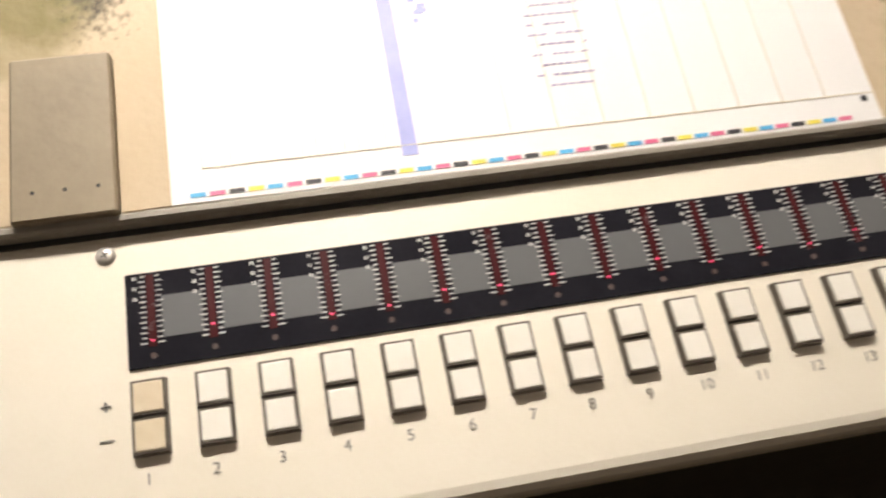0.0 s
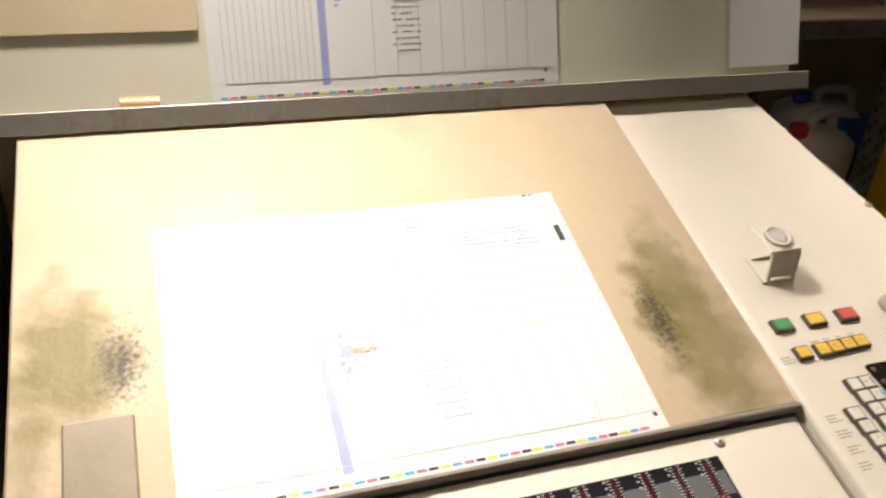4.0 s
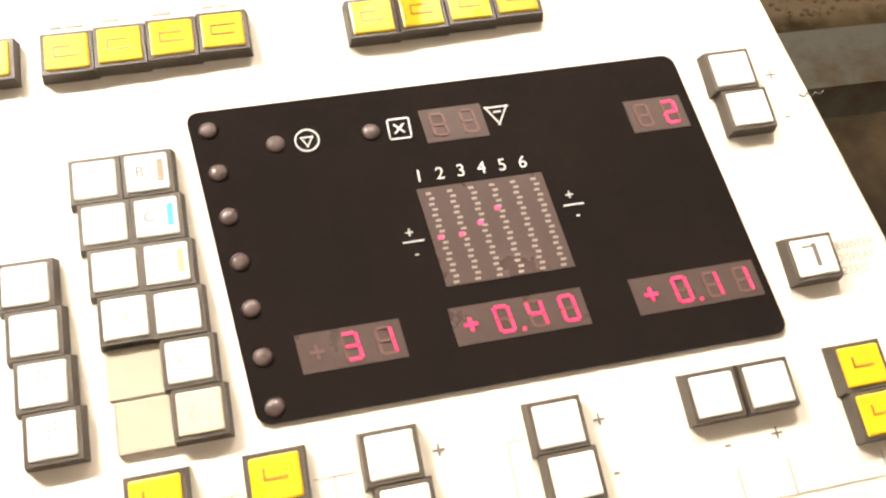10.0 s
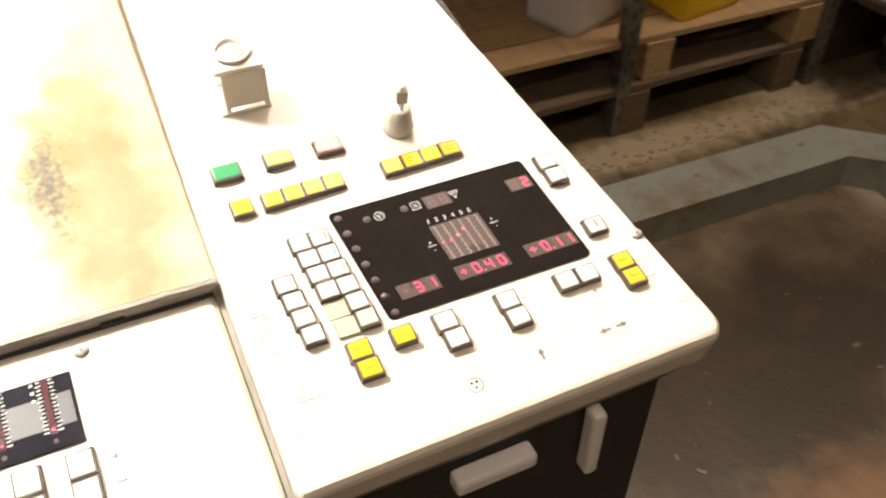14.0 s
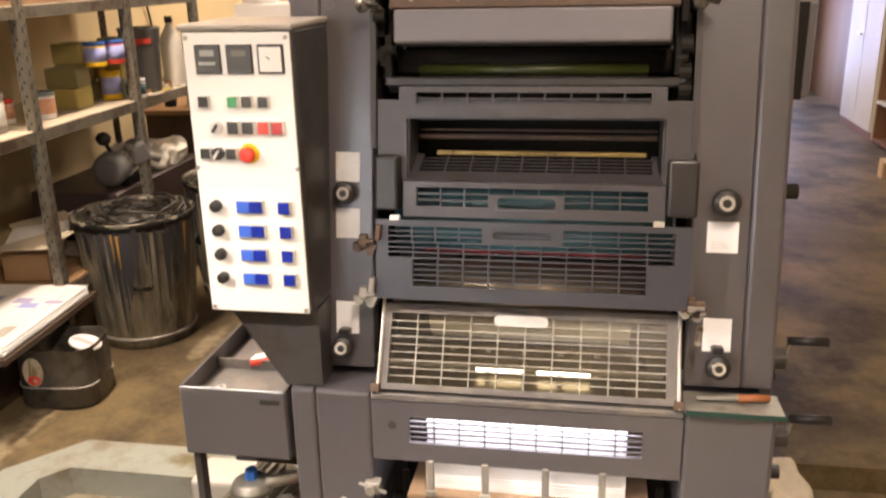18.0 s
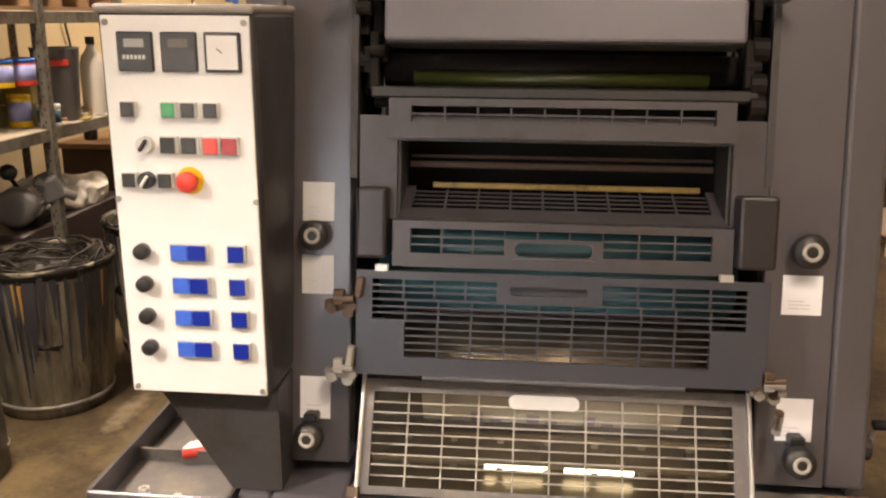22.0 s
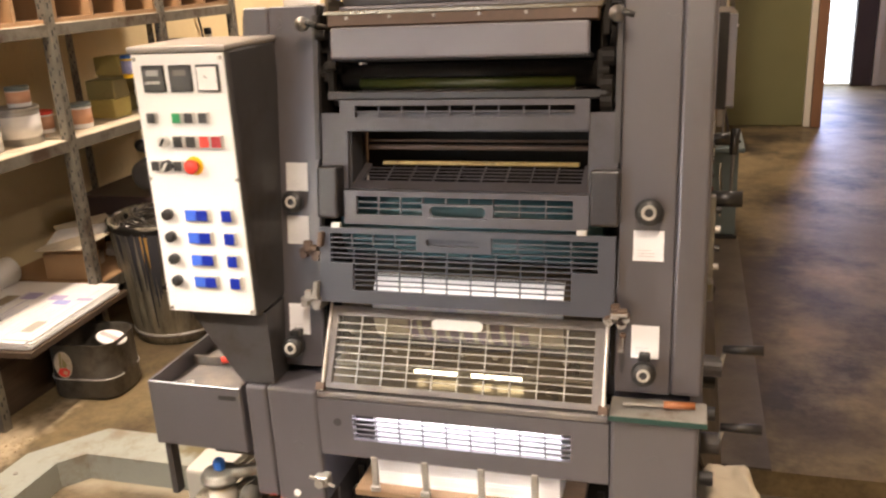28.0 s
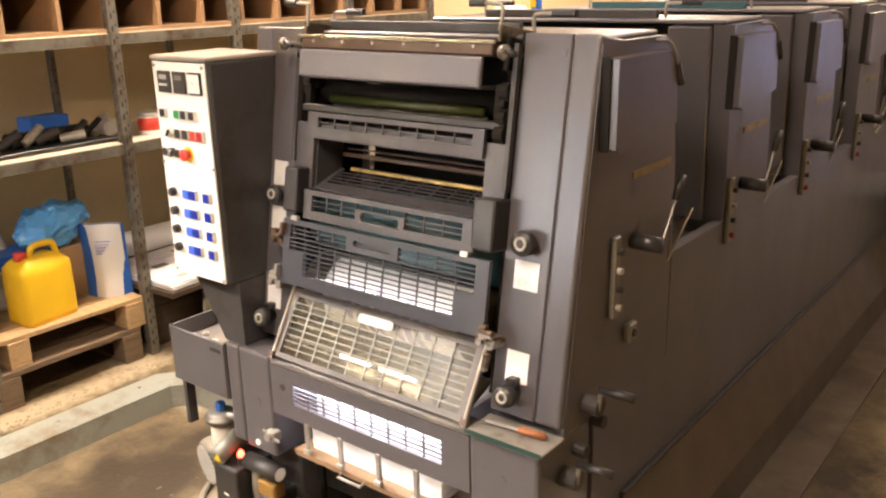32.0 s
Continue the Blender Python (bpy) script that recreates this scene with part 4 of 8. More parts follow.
def proof_sheet(name, m, wd, ht, label, bar_low=True, faint=True):
    """A printed proof: colour bar at the foot, tables, a blue band and a small picture."""
    o = m @ Vector((wd / 2, ht / 2, 0))
    t = thing(name, o.x, o.y, o.z, label, "printed sheet")
    bm = bmesh.new()
    nx = 12
    grid = [[bm.verts.new(m @ Vector((wd * i / nx, ht * j_ / 8, 0.0012 + (0.0012 * max(0, (i - nx + 1)) * (j_ / 8) if faint else 0)))) for i in range(nx + 1)] for j_ in range(9)]
    for j_ in range(8):
        for i in range(nx):
            bm.faces.new((grid[j_][i], grid[j_][i + 1], grid[j_ + 1][i + 1], grid[j_ + 1][i]))
    low = bmesh.ops.extrude_face_region(bm, geom=bm.faces[:])
    bmesh.ops.translate(bm, verts=[v for v in low["geom"] if isinstance(v, bmesh.types.BMVert)], vec=(0, 0, -0.0006))
    part("sheet", bm, PAPER, t)
    z0, z1 = 0.0013, 0.0017
    pitch = 0.0108
    n = int((wd - 0.02) / pitch)
    for k in range(n):
        x = 0.010 + k * pitch
        part("colour_patch", bx((x + 0.0004, 0.0030, z0), (x + pitch * 0.84, 0.0058, z1), m), (CYAN, MAGENTA, BLACKINK, YELLOW)[k % 4], t)
    blue = part("blue_band", bx((0.133, 0.014, z0), (0.1425, 0.158 if faint else 0.2, z1), m), INKBLUE, t, "lavender blue band")
    rnd = random.Random(5)
    bm = bmesh.new()
    for k in range(60):
        a, b = rnd.gauss(0.158, 0.003), rnd.gauss(0.134, 0.009)
        box(bm, (a, b, z0), (a + 0.004, b + 0.003, z1 - 0.0001 * (k % 3)), m)
    part("picture_sky", bm, INKBLUE, t)
    bm = bmesh.new()
    for k in range(40):
        a, b = rnd.gauss(0.178, 0.008), rnd.gauss(0.1355, 0.0018)
        box(bm, (a, b, z1), (a + 0.003, b + 0.0016, z1 + 0.0002 + 1e-5 * k), m)
    part("picture_figure", bm, INKORANGE, t)
    ink = INKPALE if faint else PRINTGREY
    bm = bmesh.new()
    for col in range(14):
        x = 0.018 + col * 0.0082
        if x < 0.125:
            box(bm, (x, 0.022, z0), (x + 0.0005, 0.30 if col % 5 == 0 else 0.16, z1), m)
    for col in range(8):
        x = 0.20 + col * 0.0295
        box(bm, (x, 0.02, z0), (x + 0.0004, 0.12 + 0.02 * (col % 3), z1), m)
    box(bm, (0.018, 0.0205, z0), (0.44, 0.0211, z1), m)
    part("table_rule", bm, INKYELL if faint else PRINTPALE, t)
    for r, (x0, x1, y0, y1, step) in enumerate(((0.225, 0.265, 0.16, 0.31, 0.0052), (0.305, 0.40, 0.245, 0.272, 0.006), (0.30, 0.42, 0.14, 0.23, 0.022), (0.225, 0.262, 0.05, 0.12, 0.0075))):
        bm = bmesh.new()
        y = y0
        while y < y1:
            x = x0
            while x < x1:
                s = rnd.uniform(0.002, 0.006)
                if rnd.random() < 0.75:
                    box(bm, (x, y, z0), (min(x + s, x1), y + 0.0012 + (0.001 if r == 1 else 0), z1), m)
                x += s + 0.0012
            y += step
        part("text_block", bm, ink if r != 2 else INKYELL, t)
    bm = bmesh.new()
    for k in range(70):
        tt = rnd.uniform(0, 6.28)
        d = 0.019 * math.sqrt(rnd.random())
        a, b = 0.262 + d * math.cos(tt), 0.292 + 0.72 * d * math.sin(tt)
        box(bm, (a, b, z0), (a + 0.0018, b + 0.0016, z1), m)
    part("round_stamp", bm, ink, t)
    part("edge_mark", bx((0.4240, 0.243, z0), (0.4305, 0.266, z1 + 0.0012), m), BLACKINK, t)
    bm = bx((0.430, 0.015, z0), (0.434, 0.019, z1), m)
    for k in range(4):
        box(bm, (0.405 + k * 0.007, 0.3155, z0), (0.410 + k * 0.007, 0.3175, z1), m)
    part("register_mark", bm, BLACKINK, t)
    return t


LOUPE = surface("pale_cream_metal", (0.80, 0.77, 0.68), (0.74, 0.70, 0.60), 0.4, fine=150, coarse=30)


def loupe():
    """Folding linen tester standing open."""
    m = on_desk(0.6590, 0.2590, 0.012)
    o = m.translation
    t = thing("folding_loupe", o.x, o.y, o.z, "pale folding metal loupe standing open on the panel", "loupe")
    bm = bx((0, 0, 0.0005), (0.042, 0.005, 0.0035), m)
    box(bm, (0, 0.036, 0.0005), (0.042, 0.041, 0.0035), m)
    box(bm, (0, 0.005, 0.0005), (0.005, 0.036, 0.0035), m)
    box(bm, (0.037, 0.005, 0.0005), (0.042, 0.036, 0.0035), m)
    part("base_frame", bm, LOUPE, t)
    lean = m @ Matrix.Translation((0.004, 0.0, 0.0035)) @ Matrix.Rotation(radians(-17), 4, "X")
    bm = bx((0, 0, 0), (0.004, 0.004, 0.034), lean)
    box(bm, (0.033, 0, 0), (0.037, 0.004, 0.034), lean)
    box(bm, (0.004, 0.0008, 0.004), (0.033, 0.003, 0.034), lean)
    part("stand_plate", bm, LOUPE, t)
    top = m @ Matrix.Translation((-0.001, 0.010, 0.0362))
    part("lens_plate", bx((0, 0, 0), (0.041, 0.041, 0.0045), top, 0.0012), LOUPE, t)
    ring = part("lens_ring", lathe([(0.0155, 0.0046), (0.0155, 0.008), (0.012, 0.008), (0.012, 0.0048)], 28, top @ Matrix.Translation((0.0205, 0.0205, 0))), CAPWHITE, t, "raised lens ring", True)
    part("lens", lathe([(0.0118, 0.0048), (0.0116, 0.0056), (0.006, 0.0066), (0.001, 0.0068)], 24, top @ Matrix.Translation((0.0205, 0.0205, 0))), PALEMETAL, ring, "small clouded lens", True)
    return t


console()
proof_sheet("proof_sheet", CON @ Matrix.Translation((0, 0.1095, 0.001)) @ Matrix.Rotation(radians(2.6), 4, "X") @ pose(0.0240, 0.0045, 0.0048, 0, 0, -0.3), 0.440, 0.318, "white printed proof with a colour bar lying on the console")
LMX = Matrix.Translation((-1.2435, -1.9857, 1.1217)) @ Matrix(((CU.x, CB.x, 0, 0), (CU.y, CB.y, 0, 0), (0, 0, 1, 0), (0, 0, 0, 1))) @ Matrix.Rotation(radians(-20), 4, "X")
BOARDX = LMX @ Matrix.Translation((0, 0.003, 0)) @ Matrix.Rotation(radians(90), 4, "X")
proof_sheet("pinned_proof", BOARDX @ pose(0.108, 0.002, 0, 0, 0, 0.4), 0.450, 0.320, "printed proof with tables leaning on the viewing board", faint=False)
solo("note_card", bx((0.826, 0.012, 0.0005), (0.948, 0.125, 0.003), BOARDX, 0.0008), PAPER, "white note card leaning on the ledge", "note card")
solo("kraft_sheet", bx((-0.16, 0.085, 0.0005), (0.10, 0.33, 0.003), BOARDX, 0.0008), surface("aged_cream_paper", (0.66, 0.57, 0.40), (0.6, 0.5, 0.33), 0.7, fine=120, coarse=8), "torn cream paper pinned to the viewing board", "paper")
solo("tape_roll", rd((0.006, -0.012, 0.0045), (0.049, -0.012, 0.0045), 0.0095, 18, m=LMX), surface("orange_brown_wrapper", (0.5, 0.24, 0.08), (0.6, 0.36, 0.16), 0.4, fine=120, coarse=30), "orange-brown roll lying on the ledge", "tape roll")
loupe()


# ---- offset press ----
# its front leans back: x across, y into the machine, z up the leaning face
FACE = pose(0, 0.0576, 0.7293, -9.6, 0, 0)
PITCH = 0.712
TURN = 0.675


def grille(x0, x1, z0, z1, nx, nz, y0, y1, m, bar=0.0032):
    """Crossed bars filling an opening."""
    bm = bmesh.new()
    for k in range(1, nx):
        x = x0 + (x1 - x0) * k / nx
        box(bm, (x - bar / 2, y0, z0), (x + bar / 2, y1, z1), m)
    for k in range(1, nz):
        z = z0 + (z1 - z0) * k / nz
        box(bm, (x0, y0 + 0.0004, z - bar / 2), (x1, y1 - 0.0004, z + bar / 2), m)
    return bm


def plate_with_holes(x0, x1, z0, z1, holes, y0, y1, m, bev=0.0):
    """A flat plate with rectangular openings, cut in strips."""
    xs = sorted({x0, x1, *[v for h in holes for v in h[:2]]})
    zs = sorted({z0, z1, *[v for h in holes for v in h[2:]]})
    bm = bmesh.new()
    for za, zb in zip(zs, zs[1:]):
        run = None
        for xa, xb in zip(xs, xs[1:]):
            cx_, cz_ = (xa + xb) / 2, (za + zb) / 2
            solid = not any(h[0] < cx_ < h[1] and h[2] < cz_ < h[3] for h in holes)
            if solid:
                run = [xa if run is None else run[0], xb]
            if (not solid or xb == xs[-1]) and run:
                box(bm, (run[0], y0, za), (run[1], y1, zb), m)
                run = None
    bmesh.ops.remove_doubles(bm, verts=bm.verts[:], dist=1e-5)
    bm.verts.index_update()
    dead = {}
    for f in bm.faces:
        dead.setdefault(tuple(sorted(v.index for v in f.verts)), []).append(f)
    bmesh.ops.delete(bm, geom=[f for fs in dead.values() if len(fs) > 1 for f in fs], context="FACES")
    return bm


def guard(p, name, x0, x1, z0, z1, holes, cells, y0, m, label="", mat=None, thick=0.012):
    g = part(name, plate_with_holes(x0, x1, z0, z1, holes, y0, y0 + thick, m), mat or GUARD, p, label)
    for (a, b, c, d), (nx, nz) in zip(holes, cells):
        if nx:
            part("guard_grid", grille(a, b, c, d, nx, nz, y0 + 0.003, y0 + 0.007, m), mat or GUARD, g)
    return g


def round_end(sx, x0, x1, z0, z1, y0, y1, m):
    """Fills the two corners at one end of a slot, so that it is round."""
    bm, r = bmesh.new(), (z1 - z0) / 2
    turn = Matrix(((1, 0, 0, 0), (0, 0, 1, 0), (0, 1, 0, 0), (0, 0, 0, 1)))
    cx_ = x0 + r if sx < 0 else x1 - r
    for sz in (-1, 1):
        arc = [(cx_ + sx * r * math.cos(radians(15 * k)), (z0 + z1) / 2 + sz * r * math.sin(radians(15 * k))) for k in range(7)]
        prism(bm, [(cx_ + sx * r, (z0 + z1) / 2 + sz * r)] + arc, y0, y1, m @ turn)
    box(bm, (cx_ + sx * r, y0, z0), (cx_ + sx * (r + 0.0006), y1, z1), m)
    return bm


def stadium(x0, x1, z0, z1):
    """Outline of a slot or tab with round ends."""
    r, out = (z1 - z0) / 2, []
    for cx_, a0 in ((x1 - r, -90), (x0 + r, 90)):
        out += [(cx_ + r * math.cos(radians(a0 + 20 * k)), (z0 + z1) / 2 + r * math.sin(radians(a0 + 20 * k))) for k in range(10)]
    return out


def hand_knob(p, x, z, y_out, m=FACE, r=0.026):
    k = part("adjusting_knob", lathe([(r * 0.55, 0), (r * 0.55, y_out * 0.5), (r, y_out * 0.55), (r * 1.02, y_out * 0.8), (r * 0.9, y_out)], 26, m @ Matrix.Translation((x, 0, z)) @ Matrix.Rotation(radians(90), 4, "X")), BLACKPLASTIC, p, "black ribbed knob", True)
    part("knob_ring", lathe([(r * 0.56, y_out), (r * 0.54, y_out + 0.003), (r * 0.34, y_out + 0.003), (r * 0.32, y_out + 0.0005)], 24, m @ Matrix.Translation((x, 0, z)) @ Matrix.Rotation(radians(90), 4, "X")), PRINTPALE, k, "pale centre ring", True)
    part("knob_bore", lathe([(r * 0.31, y_out + 0.0005), (r * 0.31, y_out + 0.0014), (r * 0.05, y_out + 0.0016)], 18, m @ Matrix.Translation((x, 0, z)) @ Matrix.Rotation(radians(90), 4, "X")), BLACKPLASTIC, k)
    return k


OLIVESHEEN = surface("oily_olive_tray", (0.16, 0.14, 0.055), (0.10, 0.085, 0.03), 0.22, metal=0.6, fine=60, coarse=14, bump=0.05)
BLOCKBLACK = surface("greasy_black_enamel", (0.028, 0.025, 0.026), (0.018, 0.016, 0.016), 0.4, fine=120, coarse=12)
CAPDARKRED = surface("dull_red_cap", (0.22, 0.02, 0.02), None, 0.4)
DULLBAR = surface("dull_guard_bars", (0.40, 0.38, 0.33), (0.29, 0.27, 0.225), 0.5, metal=0.3, fine=120, coarse=12, dirt=(0.08, 0.06, 0.045), dirt_at=0.62)
FRONTGLOW = glow("bed_reflection_glow", (1.0, 0.93, 0.82), 7.0)
INNERGLOW = glow("hidden_inner_glow", (1.0, 0.92, 0.9), 7.0)
STICKERWHITE = surface("bright_white_sticker", (0.88, 0.88, 0.9), (0.85, 0.85, 0.86), 0.45, fine=200, coarse=20, bump=0.02)
STICKERGREY = surface("pale_sticker_print", (0.45, 0.44, 0.45), (0.58, 0.57, 0.58), 0.5, bump=0)
STICKERSILVER = surface("silvery_sticker", (0.66, 0.65, 0.63), (0.56, 0.55, 0.53), 0.35, fine=150, coarse=20, bump=0.03)
LEVER = surface("dark_lever_steel", (0.23, 0.22, 0.21), (0.15, 0.14, 0.13), 0.35, metal=0.8, fine=120, coarse=20)
SWITCHGREY = surface("oily_switch_plate", (0.27, 0.26, 0.23), (0.18, 0.165, 0.14), 0.42, metal=0.5, fine=60, coarse=14)


def sticker(p, x0, x1, z0, z1, m=FACE, dark=False, mat=None, seed=1):
    s = part("sticker", bx((x0, -0.0022, z0), (x1, -0.0004, z1), m), mat or STICKERWHITE, p, "white sticker with small print")
    rnd = random.Random(seed)
    bm = bmesh.new()
    for k in range(3):
        z = z0 + 0.010 + k * 0.0062
        box(bm, (x0 + 0.010, -0.0024, z), (x0 + 0.010 + (x1 - x0 - 0.024) * rnd.uniform(0.3, 1), -0.0021, z + 0.0011), m)
    part("fine_print", bm, STICKERGREY, s)
    if dark:
        part("bar_mark", bx((x0 + 0.017, -0.0026, z0 + 0.006), (x1 - 0.017, -0.0021, z0 + 0.010), m), STICKERGREY, s)


def front_unit(p):
    F = FACE
    # columns
    for sgn in (-1, 1):
        x0, x1 = sorted((sgn * 0.347, sgn * 0.4655))
        part("column_face", bx((x0, 0.0, -0.055), (x1, 0.16, 0.800), F, 0.003), PRESS, p, "grey enamel front column")
        x0, x1 = sorted((sgn * 0.4660, sgn * 0.533))
        part("corner_cover", bx((x0, -0.0015, -0.055), (x1, 0.30, 0.801), F, 0.009, 3), PRESS, p, "grey rounded corner cover")
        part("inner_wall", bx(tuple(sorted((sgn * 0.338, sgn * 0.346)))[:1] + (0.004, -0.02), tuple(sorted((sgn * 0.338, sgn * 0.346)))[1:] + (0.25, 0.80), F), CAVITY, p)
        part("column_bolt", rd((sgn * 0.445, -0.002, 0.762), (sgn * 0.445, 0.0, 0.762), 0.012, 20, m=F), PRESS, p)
    # near-black sheets put the shade behind the guards into the colour
    part("back_sheet", bx((-0.337, 0.30, -0.05), (0.337, 0.31, 0.80), F), CAVITY, p, "near-black sheet for the shaded inside of the unit")
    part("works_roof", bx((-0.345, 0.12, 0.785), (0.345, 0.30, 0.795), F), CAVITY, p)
    # ink duct cover and bar at the top
    top = part("duct_cover", bx((-0.284, -0.070, 0.672), (0.284, -0.052, 0.741), F, 0.006, 2), PRESSLIGHT, p, "pale grey ink duct cover")
    part("cover_fold", bx((-0.284, -0.0515, 0.671), (0.284, 0.02, 0.679), F), PRESSDARK, top)
    bar = part("duct_bar", bx((-0.297, -0.052, 0.7435), (0.300, -0.012, 0.7745), F, 0.003), RUSTY, p, "dark brown duct bar with bolts")
    tray = part("duct_tray", bx((-0.297, -0.050, 0.0), (0.300, 0.095, 0.004), F @ pose(0, 0, 0.7760, 7, 0, 0), 0.001), OLIVESHEEN, p, "oily olive ink tray over the bar")
    part("tray_edge", bx((-0.305, -0.056, -0.001), (0.308, -0.0505, 0.0085), F @ pose(0, 0, 0.7760, 7, 0, 0), 0.0015), BEDSTEEL, tray, "bright worn tray edge")
    for sgn in (-1, 1):
        part("tray_cheek", bx((sgn * 0.304 - 0.005, -0.035, 0.776), (sgn * 0.304 + 0.005, 0.10, 0.812), F, 0.002), BEDSTEEL, tray)
    for k in range(6):
        x = -0.25 + k * 0.1
        part("bolt", rd((x, -0.056, 0.762), (x, -0.052, 0.762), 0.004, 8, m=F), DULLSTEEL, bar)
    for sgn in (-1, 1):
        w = part("hand_wheel", lathe([(0.004, 0), (0.015, 0.002), (0.017, 0.006), (0.0165, 0.013), (0.012, 0.017), (0.006, 0.019), (0.005, 0.024)], 14, F @ Matrix.Translation((sgn * 0.337 - (0.015 if sgn < 0 else 0), -0.052, 0.752)) @ Matrix.Rotation(radians(90), 4, "X")), LEVER, p, "small dark chrome hand wheel", True)
        part("wheel_grip", rd((sgn * 0.337 - (0.015 if sgn < 0 else 0) + 0.010, -0.066, 0.755), (sgn * 0.337 - (0.015 if sgn < 0 else 0) + 0.034, -0.064, 0.747), 0.0075, 12, 0.006, m=F), BLACKPLASTIC, w, "black grip", True)
        part("wheel_shaft", rd((sgn * 0.337, -0.05, 0.752), (sgn * 0.337, 0.06, 0.752), 0.007, 10, m=F), DULLSTEEL, w)
        part("side_linkage", linkage(sgn), CAVITY, p, "dark oily linkage")
        part("guide_rail", bx((sgn * 0.341 - 0.006, -0.02, 0.45), (sgn * 0.341 + 0.006, -0.004, 0.775), F), PRESSDARK, p)
        part("grip_bow", tube(curve_points([(sgn * 0.30, -0.03, 0.80), (sgn * 0.302, -0.03, 0.848), (sgn * 0.29 - 0.01, -0.03, 0.856), (sgn * 0.30 - 0.075, -0.03, 0.858)], 4), 0.0045, 8, F), DULLSTEEL, p, "bent steel grip", True)
        part("grip_sleeve", rd((sgn * 0.30 - 0.085, -0.03, 0.858), (sgn * 0.30 - 0.045, -0.03, 0.858), 0.0085, 12, m=F), BLACKPLASTIC, p)
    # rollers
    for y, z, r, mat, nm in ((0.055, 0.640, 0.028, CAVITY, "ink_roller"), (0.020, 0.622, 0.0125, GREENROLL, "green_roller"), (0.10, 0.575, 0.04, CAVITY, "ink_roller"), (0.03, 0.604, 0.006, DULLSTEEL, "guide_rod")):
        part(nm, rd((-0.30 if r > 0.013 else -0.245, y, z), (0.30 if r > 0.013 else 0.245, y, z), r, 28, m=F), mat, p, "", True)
    part("roller_tray", bx((-0.312, -0.024, 0.585), (0.318, 0.05, 0.604), F, 0.003), BLACKPLASTIC, p, "black roller tray")
    # guards from the top down
    guard(p, "upper_guard", -0.281, 0.283, 0.520, 0.5845, [(-0.243, 0.252, 0.546, 0.572)], [(9, 2)], -0.030, F, "grey slotted guard")
    frame = guard(p, "window_frame_guard", -0.331, 0.343, 0.383, 0.556, [(-0.267, 0.284, 0.384, 0.515)], [(0, 0)], -0.0175, F, "grey guard with a deep window")
    for x in (-0.267, 0.279):
        part("window_cheek", bx((x, -0.005, 0.388), (x + 0.005, 0.09, 0.515), F), PRESSDARK, frame)
    slope = F @ Matrix.Translation((0, 0.0, 0.392)) @ Matrix.Rotation(radians(-62), 4, "X")
    part("slope_mesh", grille(-0.245, 0.262, 0.019, 0.092, 9, 5, 0.0, 0.003, slope, 0.0034), GUARD, frame, "slotted sloping mesh")
    part("slope_ledge", bx((-0.266, -0.001, -0.016), (0.283, 0.004, 0.0185), slope), GUARD, frame, "solid lower edge of the slope")
    for sgn, x in ((-1, -0.256), (1, 0.273)):
        part("slope_edge", bx((x - 0.010, -0.001, 0.019), (x + 0.010, 0.004, 0.094), slope), GUARD, frame)
    part("yellow_bar", bx((-0.215, 0.070, 0.434), (0.252, 0.082, 0.445), F, 0.002), BRASSY, frame, "yellowed bar")
    part("rust_bar", bx((-0.258, 0.082, 0.470), (0.276, 0.094, 0.482), F, 0.002), RUSTY, frame)
    part("rust_bar", bx((-0.258, 0.095, 0.488), (0.276, 0.104, 0.494), F, 0.002), RUSTY, frame)
    guard(p, "middle_guard", -0.270, 0.287, 0.305, 0.382, [(-0.240, -0.083, 0.328, 0.369), (-0.0815, 0.0775, 0.3555, 0.369), (0.079, 0.253, 0.328, 0.369), (-0.066, 0.062, 0.326, 0.3495)], [(3, 3), (3, 1), (3, 3), (0, 0)], -0.040, F, "grey slotted guard with a hand slot")
    for sgn in (-1, 1):
        part("slot_end", round_end(sgn, -0.066, 0.062, 0.326, 0.3495, -0.0396, -0.0284, F), PRESS, p)
    part("slot_lip", bx((-0.070, -0.043, 0.3215), (0.066, -0.0402, 0.3255), F, 0.001), PRESS, p)
    for sgn, x0, x1 in ((-1, -0.329, -0.278), (1, 0.290, 0.351)):
        part("stop_block", bx((x0, -0.060, 0.318), (x1, 0.02, 0.436), F, 0.006, 2), BLOCKBLACK, p, "black bearing block")
    lowg = guard(p, "lower_guard", -0.327, 0.346, 0.122, 0.298, [(-0.300, -0.093, 0.2515, 0.2845), (0.079, 0.310, 0.2515, 0.2845), (-0.300, 0.310, 0.2165, 0.2485), (-0.246, 0.254, 0.153, 0.2135), (-0.070, 0.055, 0.263, 0.278)], [(4, 3), (4, 3), (11, 3), (9, 5), (0, 0)], -0.055, F, "blue-grey barred guard", BLUEGREY)
    for sgn in (-1, 1):
        part("slot_end", round_end(sgn, -0.070, 0.055, 0.263, 0.278, -0.0546, -0.0434, F), BLUEGREY, lowg)
    part("slot_back", bx((-0.075, -0.0425, 0.258), (0.060, -0.0405, 0.283), F), BLUEGREY, lowg, "recess behind the hand slot")
    for x, z in ((-0.285, 0.303), (0.275, 0.303)):
        part("guard_clip", bx((x - 0.011, -0.058, z - 0.006), (x + 0.011, -0.046, z + 0.006), F, 0.001), SILVER, p)
    for sgn in (-1, 1):
        part("hinge_bracket", bracket(sgn), DULLSTEEL, p, "worn steel hinge bracket")
        part("hinge_bracket", bracket(sgn, 0.125 if sgn > 0 else 0.235), RUSTY, p, "brown hinge bracket")
    # clear barred guard below
    low = pose(0, -0.030, 0.655, -30, 0, 0) @ Matrix.Translation((0, 0, 0.190))
